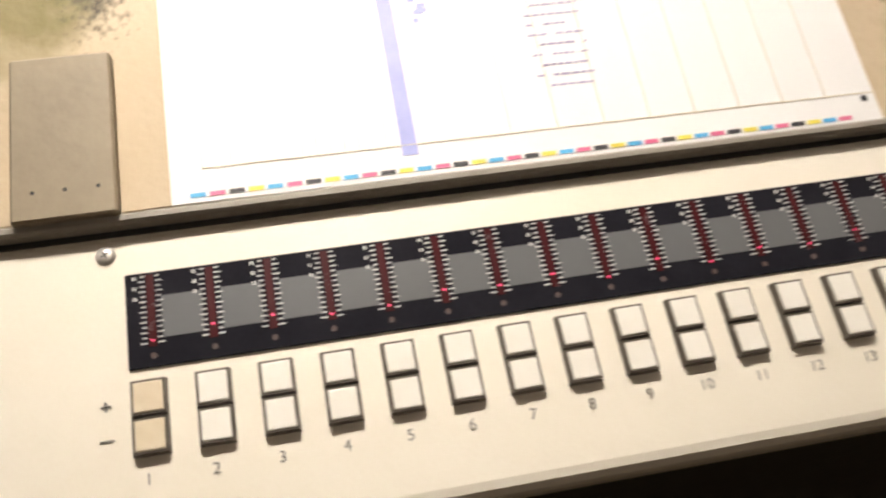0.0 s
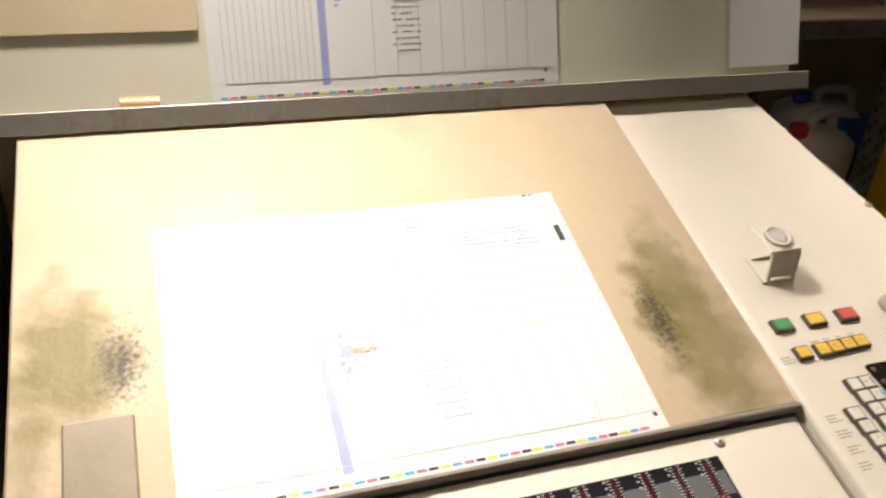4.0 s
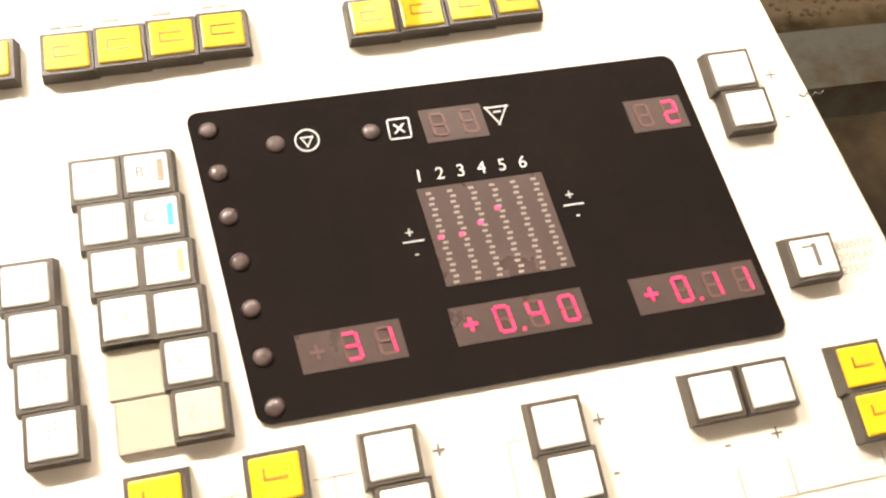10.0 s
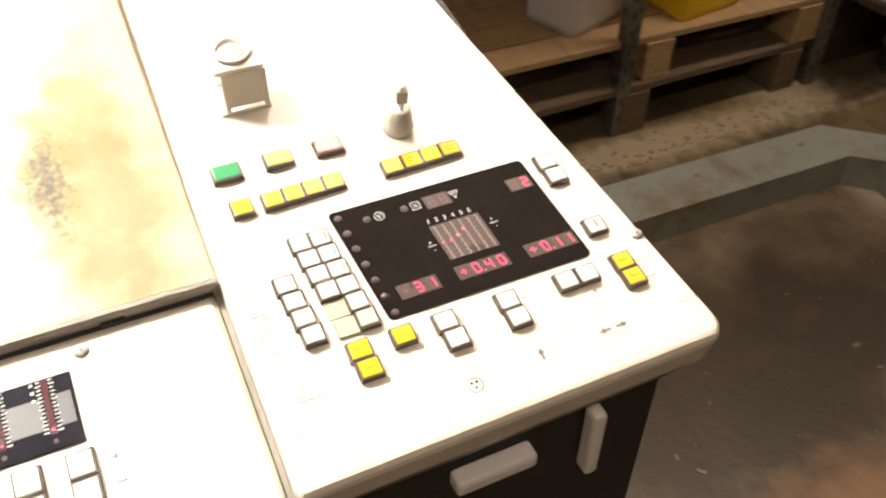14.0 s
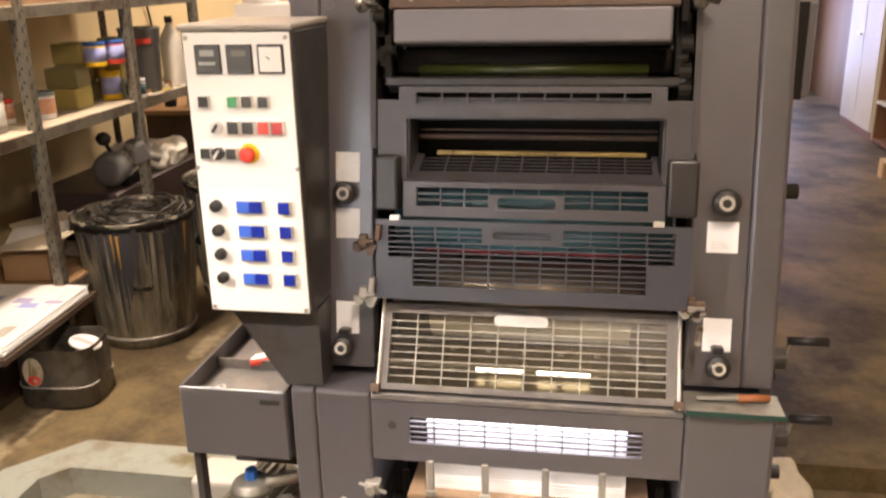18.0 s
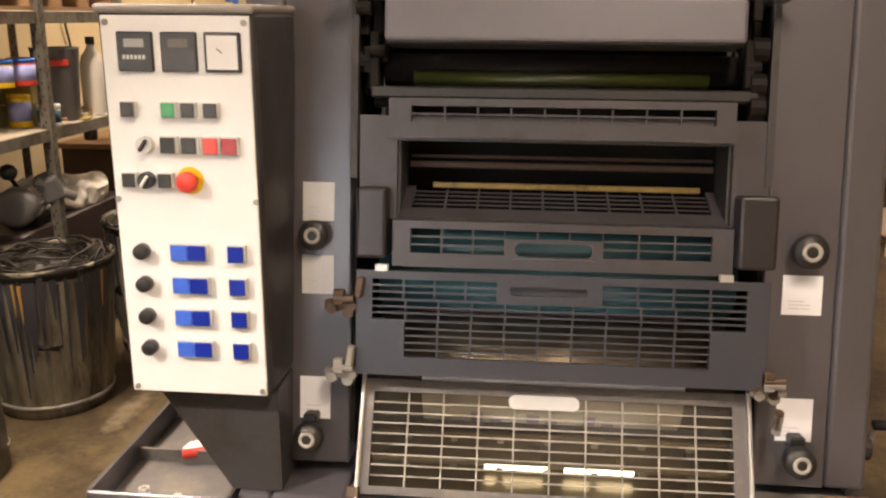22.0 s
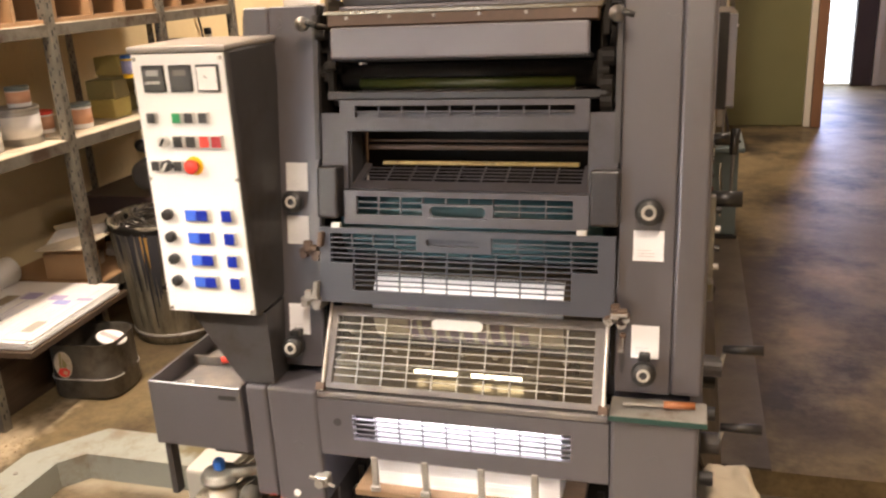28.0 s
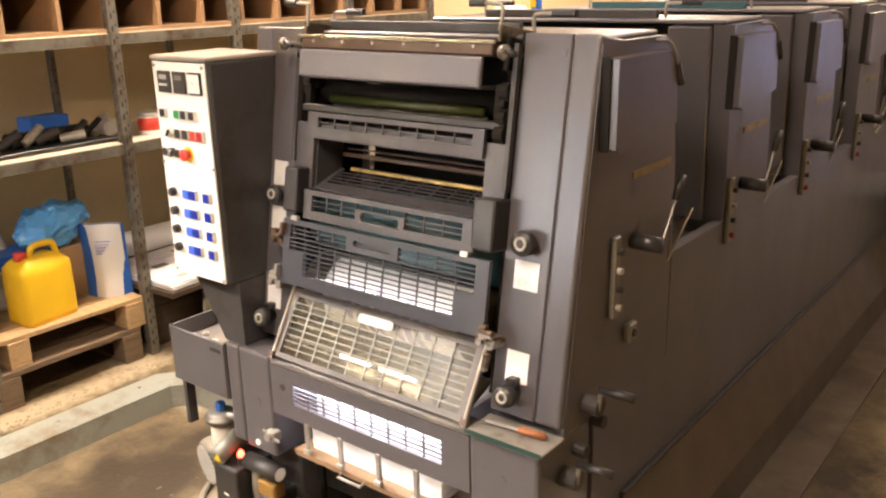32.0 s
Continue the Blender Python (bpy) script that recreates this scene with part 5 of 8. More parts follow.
    g = part("clear_guard_frame", plate_with_holes(-0.322, 0.335, -0.182, 0.012, [(-0.300, 0.305, -0.168, -0.010)], -0.004, 0.004, low), DUSTY, p, "scuffed grey guard frame")
    part("guard_grid", grille(-0.300, 0.305, -0.168, -0.010, 10, 9, -0.003, 0.002, low, 0.0028), DULLBAR, g, "dull perforated bars")
    part("clear_sheet", bx((-0.300, 0.0025, -0.168), (0.305, 0.0038, -0.010), low), PLEXI, g, "scratched clear sheet")
    part("blank_tab", pr(stadium(-0.068, 0.052, -0.030, -0.006), -0.0062, -0.0042, low @ Matrix(((1, 0, 0, 0), (0, 0, 1, 0), (0, 1, 0, 0), (0, 0, 0, 1)))), STICKERSILVER, g, "pale round-ended tab")
    for sgn in (-1, 1):
        part("frame_rod", rd((sgn * 0.325 + 0.006, -0.008, -0.19), (sgn * 0.325 + 0.006, -0.008, 0.02), 0.004, 10, m=low), SILVER, g)
        part("hinge_pin", bx((sgn * 0.328 - 0.008, -0.012, -0.19), (sgn * 0.328 + 0.014, 0.004, -0.170), low, 0.002), RUSTY, g)
    # bright delivery inside, seen through the clear guard
    part("delivery_bed", bx((-0.31, 0.0, -0.006), (0.31, 0.135, 0.0), pose(0, -0.018, 0.662, 22, 0, 0)), BEDSTEEL, p, "oily bright metal delivery bed")
    for y, z, mat in ((0.022, 0.705, DULLSTEEL), (0.052, 0.742, BRONZE)):
        part("gripper_bar", rd((-0.30, y, z), (0.30, y, z), 0.005, 10), mat, p)
        for q in range(7):
            x = -0.24 + q * 0.08
            part("gripper", bx((x - 0.006, y - 0.008, z - 0.012), (x + 0.006, y + 0.004, z - 0.004), ID, 0.001), DULLSTEEL, p)
    # glowing rods stand in for bright reflections on the delivery bed
    for x0, x1 in ((-0.105, 0.0), (0.03, 0.145)):
        part("delivery_glow_rod", rd((x0, 0.022, -0.124), (x1, 0.022, -0.124), 0.0065, 12, m=low), FRONTGLOW, p, "glowing rod for the bright reflections on the bed", True)
    # hidden glowing rod, added to brighten the sheet on the drum
    part("delivery_glow_rod", rd((-0.23, -0.033, 0.146), (0.23, -0.033, 0.146), 0.004, 10, m=F), INNERGLOW, p, "hidden glowing rod added to brighten the carried sheet", True)
    # unseen strip that blocks the hidden rod's downward light
    part("tube_shade", bx((-0.26, -0.0425, 0.1365), (0.26, -0.020, 0.1395), F), PRESSDARK, p)
    # knobs and stickers
    hand_knob(p, -0.409, 0.350, 0.030)
    hand_knob(p, 0.411, 0.348, 0.040, r=0.029)
    hand_knob(p, -0.411, 0.001, 0.052)
    hand_knob(p, 0.411, 0.001, 0.055)
    for x in (-0.411, 0.411):
        part("knob_saddle", bx((x - 0.012, -0.030, 0.02), (x + 0.012, 0.0, 0.040), F, 0.003), BLACKPLASTIC, p)
    sticker(p, -0.432, -0.377, 0.374, 0.441, mat=STICKERSILVER, seed=3)
    sticker(p, -0.433, -0.377, 0.247, 0.315, mat=STICKERSILVER, seed=4)
    sticker(p, -0.435, -0.381, 0.025, 0.100, dark=True, seed=5)
    sticker(p, 0.379, 0.443, 0.240, 0.306, seed=6)
    sticker(p, 0.381, 0.440, 0.025, 0.098, dark=True, seed=7)


def linkage(sgn):
    rnd = random.Random(8 + sgn)
    bm = bmesh.new()
    for k in range(14):
        z, y = rnd.uniform(0.575, 0.735), rnd.uniform(-0.02, 0.09)
        x = sgn * rnd.uniform(0.300, 0.332)
        if k % 3:
            rod(bm, (x - 0.012, y, z), (x + 0.012, y, z), rnd.uniform(0.008, 0.022), 12, m=FACE)
        else:
            box(bm, (x - 0.008, y, z), (x + 0.008, y + 0.02, z + rnd.uniform(0.04, 0.11)), FACE, 0.002)
    return bm


def bracket(sgn, z=0.118):
    bm = bmesh.new()
    x = sgn * 0.352
    box(bm, (x - 0.030, -0.05, z - 0.008), (x + 0.022, -0.028, z + 0.010), FACE, 0.003)
    rod(bm, (x - 0.012, -0.060, z + 0.014), (x + 0.022, -0.060, z + 0.014), 0.007, 10, m=FACE)
    box(bm, (x - 0.012, -0.066, z + 0.004), (x + 0.006, -0.05, z + 0.030), FACE, 0.002)
    rod(bm, (x + 0.01, -0.05, z - 0.01), (x + 0.01, 0.0, z - 0.01), 0.010, 10, m=FACE)
    rod(bm, (x - 0.016, -0.058, z - 0.004), (x - 0.016, -0.040, z - 0.004), 0.0095, 6, m=FACE)
    rod(bm, (x + 0.020, -0.058, z + 0.002), (x + 0.020, -0.030, z + 0.002), 0.0075, 6, m=FACE)
    box(bm, (x - 0.004, -0.072, z - 0.022), (x + 0.008, -0.055, z + 0.012), FACE @ Matrix.Rotation(0.12, 4, "Y"), 0.002)
    return bm


def delivery_end(p):
    """Beam, legs, tray and pile below the guards."""
    b = part("delivery_beam", plate_with_holes(-0.338, 0.3435, 0.485, 0.634, [(-0.252, 0.261, 0.531, 0.597)], -0.030, -0.018, ID), PRESS, p, "grey front beam with barred vents")
    part("vent_grid", grille(-0.252, 0.261, 0.531, 0.597, 9, 5, -0.028, -0.022, ID, 0.0036), PRESS, b)
    part("beam_shelf", bx((-0.338, -0.030, 0.6345), (0.3435, 0.03, 0.652), ID, 0.004), DUSTY, b, "dusty top of the beam")
    part("beam_hole", rd((-0.29, -0.0318, 0.575), (-0.29, -0.0301, 0.575), 0.010, 18), PRESSDARK, b)
    part("leg_cover", bx((-0.5255, -0.032, 0.345), (-0.4685, 0.20, 0.652), ID, 0.008, 2), PRESS, p, "grey leg cover")
    part("leg_cover", bx((-0.4675, -0.032, 0.340), (-0.3395, 0.20, 0.652), ID, 0.008, 2), PRESS, p, "grey leg cover")
    part("leg_cover", bx((0.345, -0.032, 0.348), (0.531, 0.20, 0.652), ID, 0.010, 2), PRESS, p, "grey leg cover")
    for x, z in ((-0.415, 0.366), (0.44, 0.378)):
        part("white_plug", rd((x, -0.0355, z), (x, -0.032, z), 0.009, 16), LABELWHITE, p)
    for x, z in ((-0.40, 0.50), (0.435, 0.555)):
        part("round_mark", rd((x, -0.0335, z), (x, -0.032, z), 0.013, 20), PRESS, p)
    for x in (-0.352, 0.325):
        bm = bx((x - 0.006, -0.05, 0.40), (x + 0.030, -0.02, 0.43), ID, 0.003)
        rod(bm, (x + 0.01, -0.06, 0.415), (x + 0.01, -0.02, 0.415), 0.012, 10)
        rod(bm, (x - 0.02, -0.045, 0.425), (x + 0.045, -0.045, 0.405), 0.004, 8)
        part("lifting_gear", bm, DULLSTEEL, p, "greasy metal lifting gear")
    part("under_frame", bx((-0.50, 0.06, -0.09), (-0.345, 0.30, 0.345), ID, 0.004), PRESSDARK, p)
    part("under_frame", bx((0.36, 0.02, -0.09), (0.525, 0.30, 0.348), ID, 0.004), PRESSDARK, p)
    # near-black sheet standing in for the shade under the delivery
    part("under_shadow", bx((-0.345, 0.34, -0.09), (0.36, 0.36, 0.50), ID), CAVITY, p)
    part("delivery_glow_rod", rd((-0.25, -0.010, 0.606), (0.25, -0.010, 0.606), 0.006, 12), DELIVERYGLOW, p, "lit tube over the pile", True)
    # lift bar and chains are near black, shade put into their colour
    part("pile_lift", bx((-0.33, 0.10, 0.20), (0.345, 0.13, 0.30), ID, 0.004), CAVITY, p, "pile lift bar, near black for the shade there")
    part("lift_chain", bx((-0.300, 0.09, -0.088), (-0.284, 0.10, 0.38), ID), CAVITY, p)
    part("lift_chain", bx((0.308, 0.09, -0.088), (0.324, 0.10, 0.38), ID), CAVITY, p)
    part("foot_rail", rd((-0.345, 0.06, 0.08), (0.36, 0.06, 0.08), 0.007, 12), PRESSDARK, p, "dark steel foot rail")
    # small shelf by the column
    part("tool_shelf", bx((0.343, -0.045, 0.6535), (0.545, 0.055, 0.660), ID, 0.002), DULLSTEEL, p, "worn steel tool shelf")
    part("shelf_lip", bx((0.343, -0.047, 0.6535), (0.545, -0.0455, 0.665), ID), surface("green_edge", (0.014, 0.05, 0.04), None, 0.5), p)
    # pile board with sheets
    part("pile_board", bx((-0.262, -0.03, 0.378), (0.285, 0.33, 0.396), ID, 0.002), PILEBOARD, p, "dirty brown pile board")
    part("board_pull", tube([(-0.08, -0.03, 0.384), (-0.08, -0.045, 0.380), (0.0, -0.045, 0.380), (0.0, -0.03, 0.384)], 0.004, 8), DULLSTEEL, p)
    for k in range(4):
        x = -0.205 + k * 0.125 + (0.01 if k > 1 else 0)
        part("sheet_stop", bx((x - 0.008, -0.034, 0.402), (x + 0.008, -0.024, 0.490), ID, 0.002), DULLSTEEL, p, "steel sheet stop")
        part("stop_foot", bx((x - 0.012, -0.040, 0.400), (x + 0.012, -0.030, 0.414), ID, 0.002), DULLSTEEL, p)
    part("stop_rod", rd((-0.26, -0.02, 0.492), (0.28, -0.02, 0.492), 0.006, 10), DULLSTEEL, p)
    # side tray, open at the top
    tr = part("tray_front", bx((-0.797, -0.032, 0.462), (-0.5385, -0.024, 0.640), ID, 0.003), PRESS, p, "grey open tray with a dark inside")
    part("tray_slot", bx((-0.600, -0.034, 0.606), (-0.553, -0.0322, 0.617), ID), BLACKPLASTIC, tr)
    for a, b in (((-0.797, -0.0235, 0.462), (-0.789, 0.36, 0.640)), ((-0.547, -0.0235, 0.462), (-0.5385, 0.36, 0.640)), ((-0.788, 0.352, 0.462), (-0.548, 0.36, 0.640))):
        part("tray_wall", bx(a, b), PRESS, tr)
    part("tray_bed", bx((-0.788, -0.0235, 0.585), (-0.548, 0.351, 0.592), ID), DUSTY, tr)
    part("tray_divider", bx((-0.788, 0.165, 0.5925), (-0.548, 0.171, 0.618)), DUSTY, tr, "low divider across the tray")
    part("tray_leg", bx((-0.792, -0.01, 0.30), (-0.775, 0.02, 0.4615), ID), PRESSDARK, p)
    part("tray_plate", bx((-0.785, 0.0, 0.30), (-0.55, 0.012, 0.4615), Matrix.Translation((0, 0.20, 0))), PRESSDARK, p)


# lid grey is lightened for the bright highlight along its top
CAPENAMEL = surface("highlight_grey_lid", (0.30, 0.275, 0.25), (0.25, 0.225, 0.205), 0.35, fine=300, coarse=8, bump=0.03)
BEZELPALE = surface("pale_translucent_bezel", (0.62, 0.61, 0.58), (0.54, 0.53, 0.50), 0.3, bump=0.02)


def control_box(p):
    m = pose(0, -0.058, 0, 0, 0, 0)
    b = part("control_box", bx((-0.685, 0.0025, 0.842), (-0.448, 0.235, 1.450), m, 0.012, 2), PRESSDARK, p, "dark grey control box with a white face")
    part("box_cap", bx((-0.687, -0.0045, 1.4425), (-0.446, 0.237, 1.456), m, 0.006, 3), CAPENAMEL, b, "grey rounded lid, paled for the highlight on its top")
    face = part("white_face", bx((-0.676, -0.003, 0.850), (-0.454, 0.002, 1.440), m, 0.0008), WHITEPANEL, b, "white enamel control face")
    ped = Matrix(((1, 0, 0, 0), (0, 0, 1, 0), (0, 1, 0, 0), (0, 0, 0, 1)))
    part("pedestal", pr([(-0.655, 0.8415), (-0.449, 0.8415), (-0.449, 0.655), (-0.535, 0.655)], -0.02, 0.15, ped), PRESSDARK, p, "dark tapered pedestal")
    for x, z in ((-0.668, 1.430), (-0.461, 1.430), (-0.668, 0.858), (-0.461, 0.858), (-0.672, 1.168), (-0.456, 1.168)):
        part("face_screw", rd((x, -0.006, z), (x, -0.003, z), 0.0045, 10, m=m), DULLSTEEL, b)
    for x, mat in ((-0.624, BLACKPLASTIC), (-0.558, BLACKPLASTIC), (-0.493, LABELWHITE)):
        part("meter", bx((x - 0.027, -0.010, 1.360), (x + 0.027, -0.0032, 1.417), m, 0.002), BLACKPLASTIC, b, "square panel meter")
        if mat is LABELWHITE:
            part("meter_glass", bx((x - 0.0225, -0.0115, 1.3645), (x + 0.0225, -0.0102, 1.4125), m), LABELWHITE, b)
            part("meter_needle", bx((-0.0008, -0.0122, 0.0), (0.0008, -0.0116, 0.010), m @ Matrix.Translation((x, 0, 1.388)) @ Matrix.Rotation(-0.9, 4, "Y")), BLACKPLASTIC, b)
        else:
            part("meter_window", bx((x - 0.015, -0.0115, 1.395), (x + 0.015, -0.0102, 1.407), m), GREYPLASTIC if x < -0.6 else PRINTGREY, b)
            if x < -0.6:
                for k in range(6):
                    part("counter_wheel", bx((x - 0.018 + k * 0.006, -0.0115, 1.378), (x - 0.0145 + k * 0.006, -0.0102, 1.384), m), PRINTWHITE, b)

    def button(x, z, mat, s=0.024, nm="square_button", tall=0.009):
        q = part(nm, bx((x - s / 2, -0.0125, z - s / 2), (x + s / 2, -0.0032, z + s / 2), m, 0.001), BEZELPALE, b, "pale raised bezel")
        part("button_cap", bx((x - s * 0.45, -tall - 0.006, z - s * 0.44), (x + s * 0.40, -0.0127, z + s * 0.44), m, 0.001), mat, q)

    for x, mat in ((-0.641, BLACKPLASTIC), (-0.579, CAPGREEN), (-0.549, BLACKPLASTIC), (-0.515, BLACKPLASTIC)):
        button(x, 1.305, mat)
    for x, mat in ((-0.583, BLACKPLASTIC), (-0.551, BLACKPLASTIC), (-0.518, CAPRED), (-0.489, surface("deep_red_cap", (0.42, 0.02, 0.03), None, 0.3))):
        button(x, 1.253, mat, 0.027)
    for x, z, mat in ((-0.620, 1.253, SILVER), (-0.622, 1.199, BLACKPLASTIC)):
        k = part("rotary_switch", rd((x, -0.016, z), (x, -0.003, z), 0.0125, 18, m=m), mat, b, "round rotary switch")
        part("switch_pointer", bx((x - 0.0025, -0.022, z - 0.010), (x + 0.0025, -0.0162, z + 0.010), m @ Matrix.Translation((x, 0, z)) @ Matrix.Rotation(0.6, 4, "Y") @ Matrix.Translation((-x, 0, -z)), 0.001), BLACKPLASTIC if mat is SILVER else PRINTWHITE, k)
    button(-0.648, 1.199, BLACKPLASTIC, 0.024)
    button(-0.592, 1.199, BLACKPLASTIC, 0.024)
    part("stop_backing", rd((-0.556, -0.004, 1.199), (-0.556, -0.0032, 1.199), 0.021, 24, m=m), CAPYELLOW, b, "yellow disc behind the stop button")
    part("stop_button", lathe([(0.012, 0.004), (0.012, 0.012), (0.0155, 0.014), (0.0160, 0.022), (0.0125, 0.0245), (0.002, 0.025)], 24, m @ Matrix.Translation((-0.556, 0, 1.199)) @ Matrix.Rotation(radians(90), 4, "X")), CAPRED, b, "red mushroom stop button", True)
    for k in range(4):
        z = 1.087 - k * 0.0528
        dk = part("dial_plate", rd((-0.636, -0.0045, z), (-0.636, -0.0032, z), 0.018, 22, m=m), LABELWHITE, b)
        part("dial_knob", lathe([(0.0125, 0.0045), (0.0118, 0.018), (0.009, 0.020)], 20, m @ Matrix.Translation((-0.639, 0, z)) @ Matrix.Rotation(radians(90), 4, "X")), BLACKPLASTIC, dk, "black dial knob", True)
        s = part("double_button", bx((-0.594, -0.0115, z - 0.0145), (-0.534, -0.0032, z + 0.0145), m, 0.001), BEZELPALE, b)
        part("button_cap", bx((-0.5925, -0.014, z - 0.0125), (-0.5655, -0.0117, z + 0.0125), m, 0.0015), BLUELIGHT, s, "light blue cap")
        part("button_cap", bx((-0.565, -0.0145, z - 0.0125), (-0.537, -0.0117, z + 0.0125), m, 0.0015), BLUEDARK, s, "dark blue cap")
        button(-0.489, z, BLUEDARK, 0.029)


def side_works(p, k):
    """Right side of one printing unit: cover plate, levers and switch strip."""
    y0 = PITCH * k
    X = 0.5355
    ring = [(y0 + 0.192, 1.282), (y0 + 0.195, 1.468), (y0 + 0.455, 1.468), (y0 + 0.485, 1.44), (y0 + 0.50, 1.30), (y0 + 0.235, 1.270)]
    YZ = Matrix(((0, 0, 1, 0), (1, 0, 0, 0), (0, 1, 0, 0), (0, 0, 0, 1)))
    part("side_plate", pr(ring, X, X + 0.036, YZ), PRESS, p, "grey raised side plate")
    # near-black strip for the shade in the gap before the plate
    part("plate_gap_shade", pr([(y0 + 0.186, 1.276), (y0 + 0.189, 1.472), (y0 + 0.1915, 1.472), (y0 + 0.1885, 1.276)], X, X + 0.020, YZ), CAVITY, p)
    part("maker_strip", pr([(y0 + 0.352, 1.186), (y0 + 0.560, 1.186), (y0 + 0.560, 1.204), (y0 + 0.352, 1.204)], X, X + 0.002, YZ), BRASSY, p, "dull gold strip")
    s = part("switch_strip", bx((X, y0 + 0.255, 0.875), (X + 0.014, y0 + 0.285, 1.070), ID, 0.003), SWITCHGREY, p, "oily grey strip of push switches")
    for q in range(4):
        part("push_switch", rd((X + 0.014, y0 + 0.27, 0.90 + q * 0.045), (X + 0.026, y0 + 0.27, 0.90 + q * 0.045), 0.008, 14), (CAPDARKRED, BLACKPLASTIC, DULLSTEEL, BLACKPLASTIC)[q] if k else (DULLSTEEL, BLACKPLASTIC, SILVER, BLACKPLASTIC)[q], s)
    part("lever_hub", rd((X, y0 + 0.365, 1.036), (X + 0.075, y0 + 0.365, 1.036), 0.019, 16), BLACKPLASTIC, p, "black grip", True)
    lv = part("lever_arm", rd((X + 0.05, y0 + 0.42, 1.02), (X + 0.055, y0 + 0.475, 1.125), 0.0045, 10), LEVER, p, "steel lever")
    part("lever_grip", rd((X + 0.055, y0 + 0.472, 1.118), (X + 0.058, y0 + 0.500, 1.175), 0.0095, 12, 0.012), BLACKPLASTIC, lv, "black lever grip", True)
    part("clear_flap", pr([(y0 + 0.50, 1.04), (y0 + 0.64, 1.06), (y0 + 0.50, 0.955)], X + 0.03, X + 0.034, YZ), PLEXI, p, "clear guard flap")
    part("flap_edge", rd((X + 0.032, y0 + 0.50, 0.953), (X + 0.032, y0 + 0.64, 1.058), 0.0025, 8), DULLSTEEL, p)
    part("top_grip", tube(curve_points([(X - 0.01, y0 + 0.44, 1.488), (X + 0.025, y0 + 0.445, 1.490), (X + 0.035, y0 + 0.458, 1.470), (X + 0.036, y0 + 0.485, 1.430)], 4), 0.0045, 8), LEVER, p, "bent steel lever", True)
    part("grip_sleeve", rd((X + 0.036, y0 + 0.480, 1.437), (X + 0.035, y0 + 0.512, 1.388), 0.009, 12), BLACKPLASTIC, p)
    if k == 0:
        part("side_switch_box", bx((X, 0.335, 0.785), (X + 0.02, 0.378, 0.835), ID, 0.005), SWITCHGREY, p, "small grey switch box")
        part("switch_eye", rd((X + 0.02, 0.356, 0.81), (X + 0.024, 0.356, 0.81), 0.010, 12), BLACKPLASTIC, p)
        for y, z in ((0.16, 0.70), (0.07, 0.555)):
            h = part("crank_hub", rd((X, y, z), (X + 0.04, y, z), 0.024, 16), PRESSDARK, p, "dark crank hub")
            part("crank_arm", rd((X + 0.035, y - 0.005, z - 0.01), (X + 0.045, y - 0.01, z + 0.045), 0.005, 8), DULLSTEEL, h)
            part("crank_grip", rd((X + 0.04, y - 0.01, z + 0.048), (X + 0.125, y - 0.01, z + 0.050), 0.009, 12, 0.012), BLACKPLASTIC, h, "black crank grip", True)
        for y, z in ((0.12, 0.60), (0.06, 0.47), (0.20, 0.64)):
            part("side_knob", rd((X, y, z), (X + 0.03, y, z), 0.016, 14), BLACKPLASTIC, p)


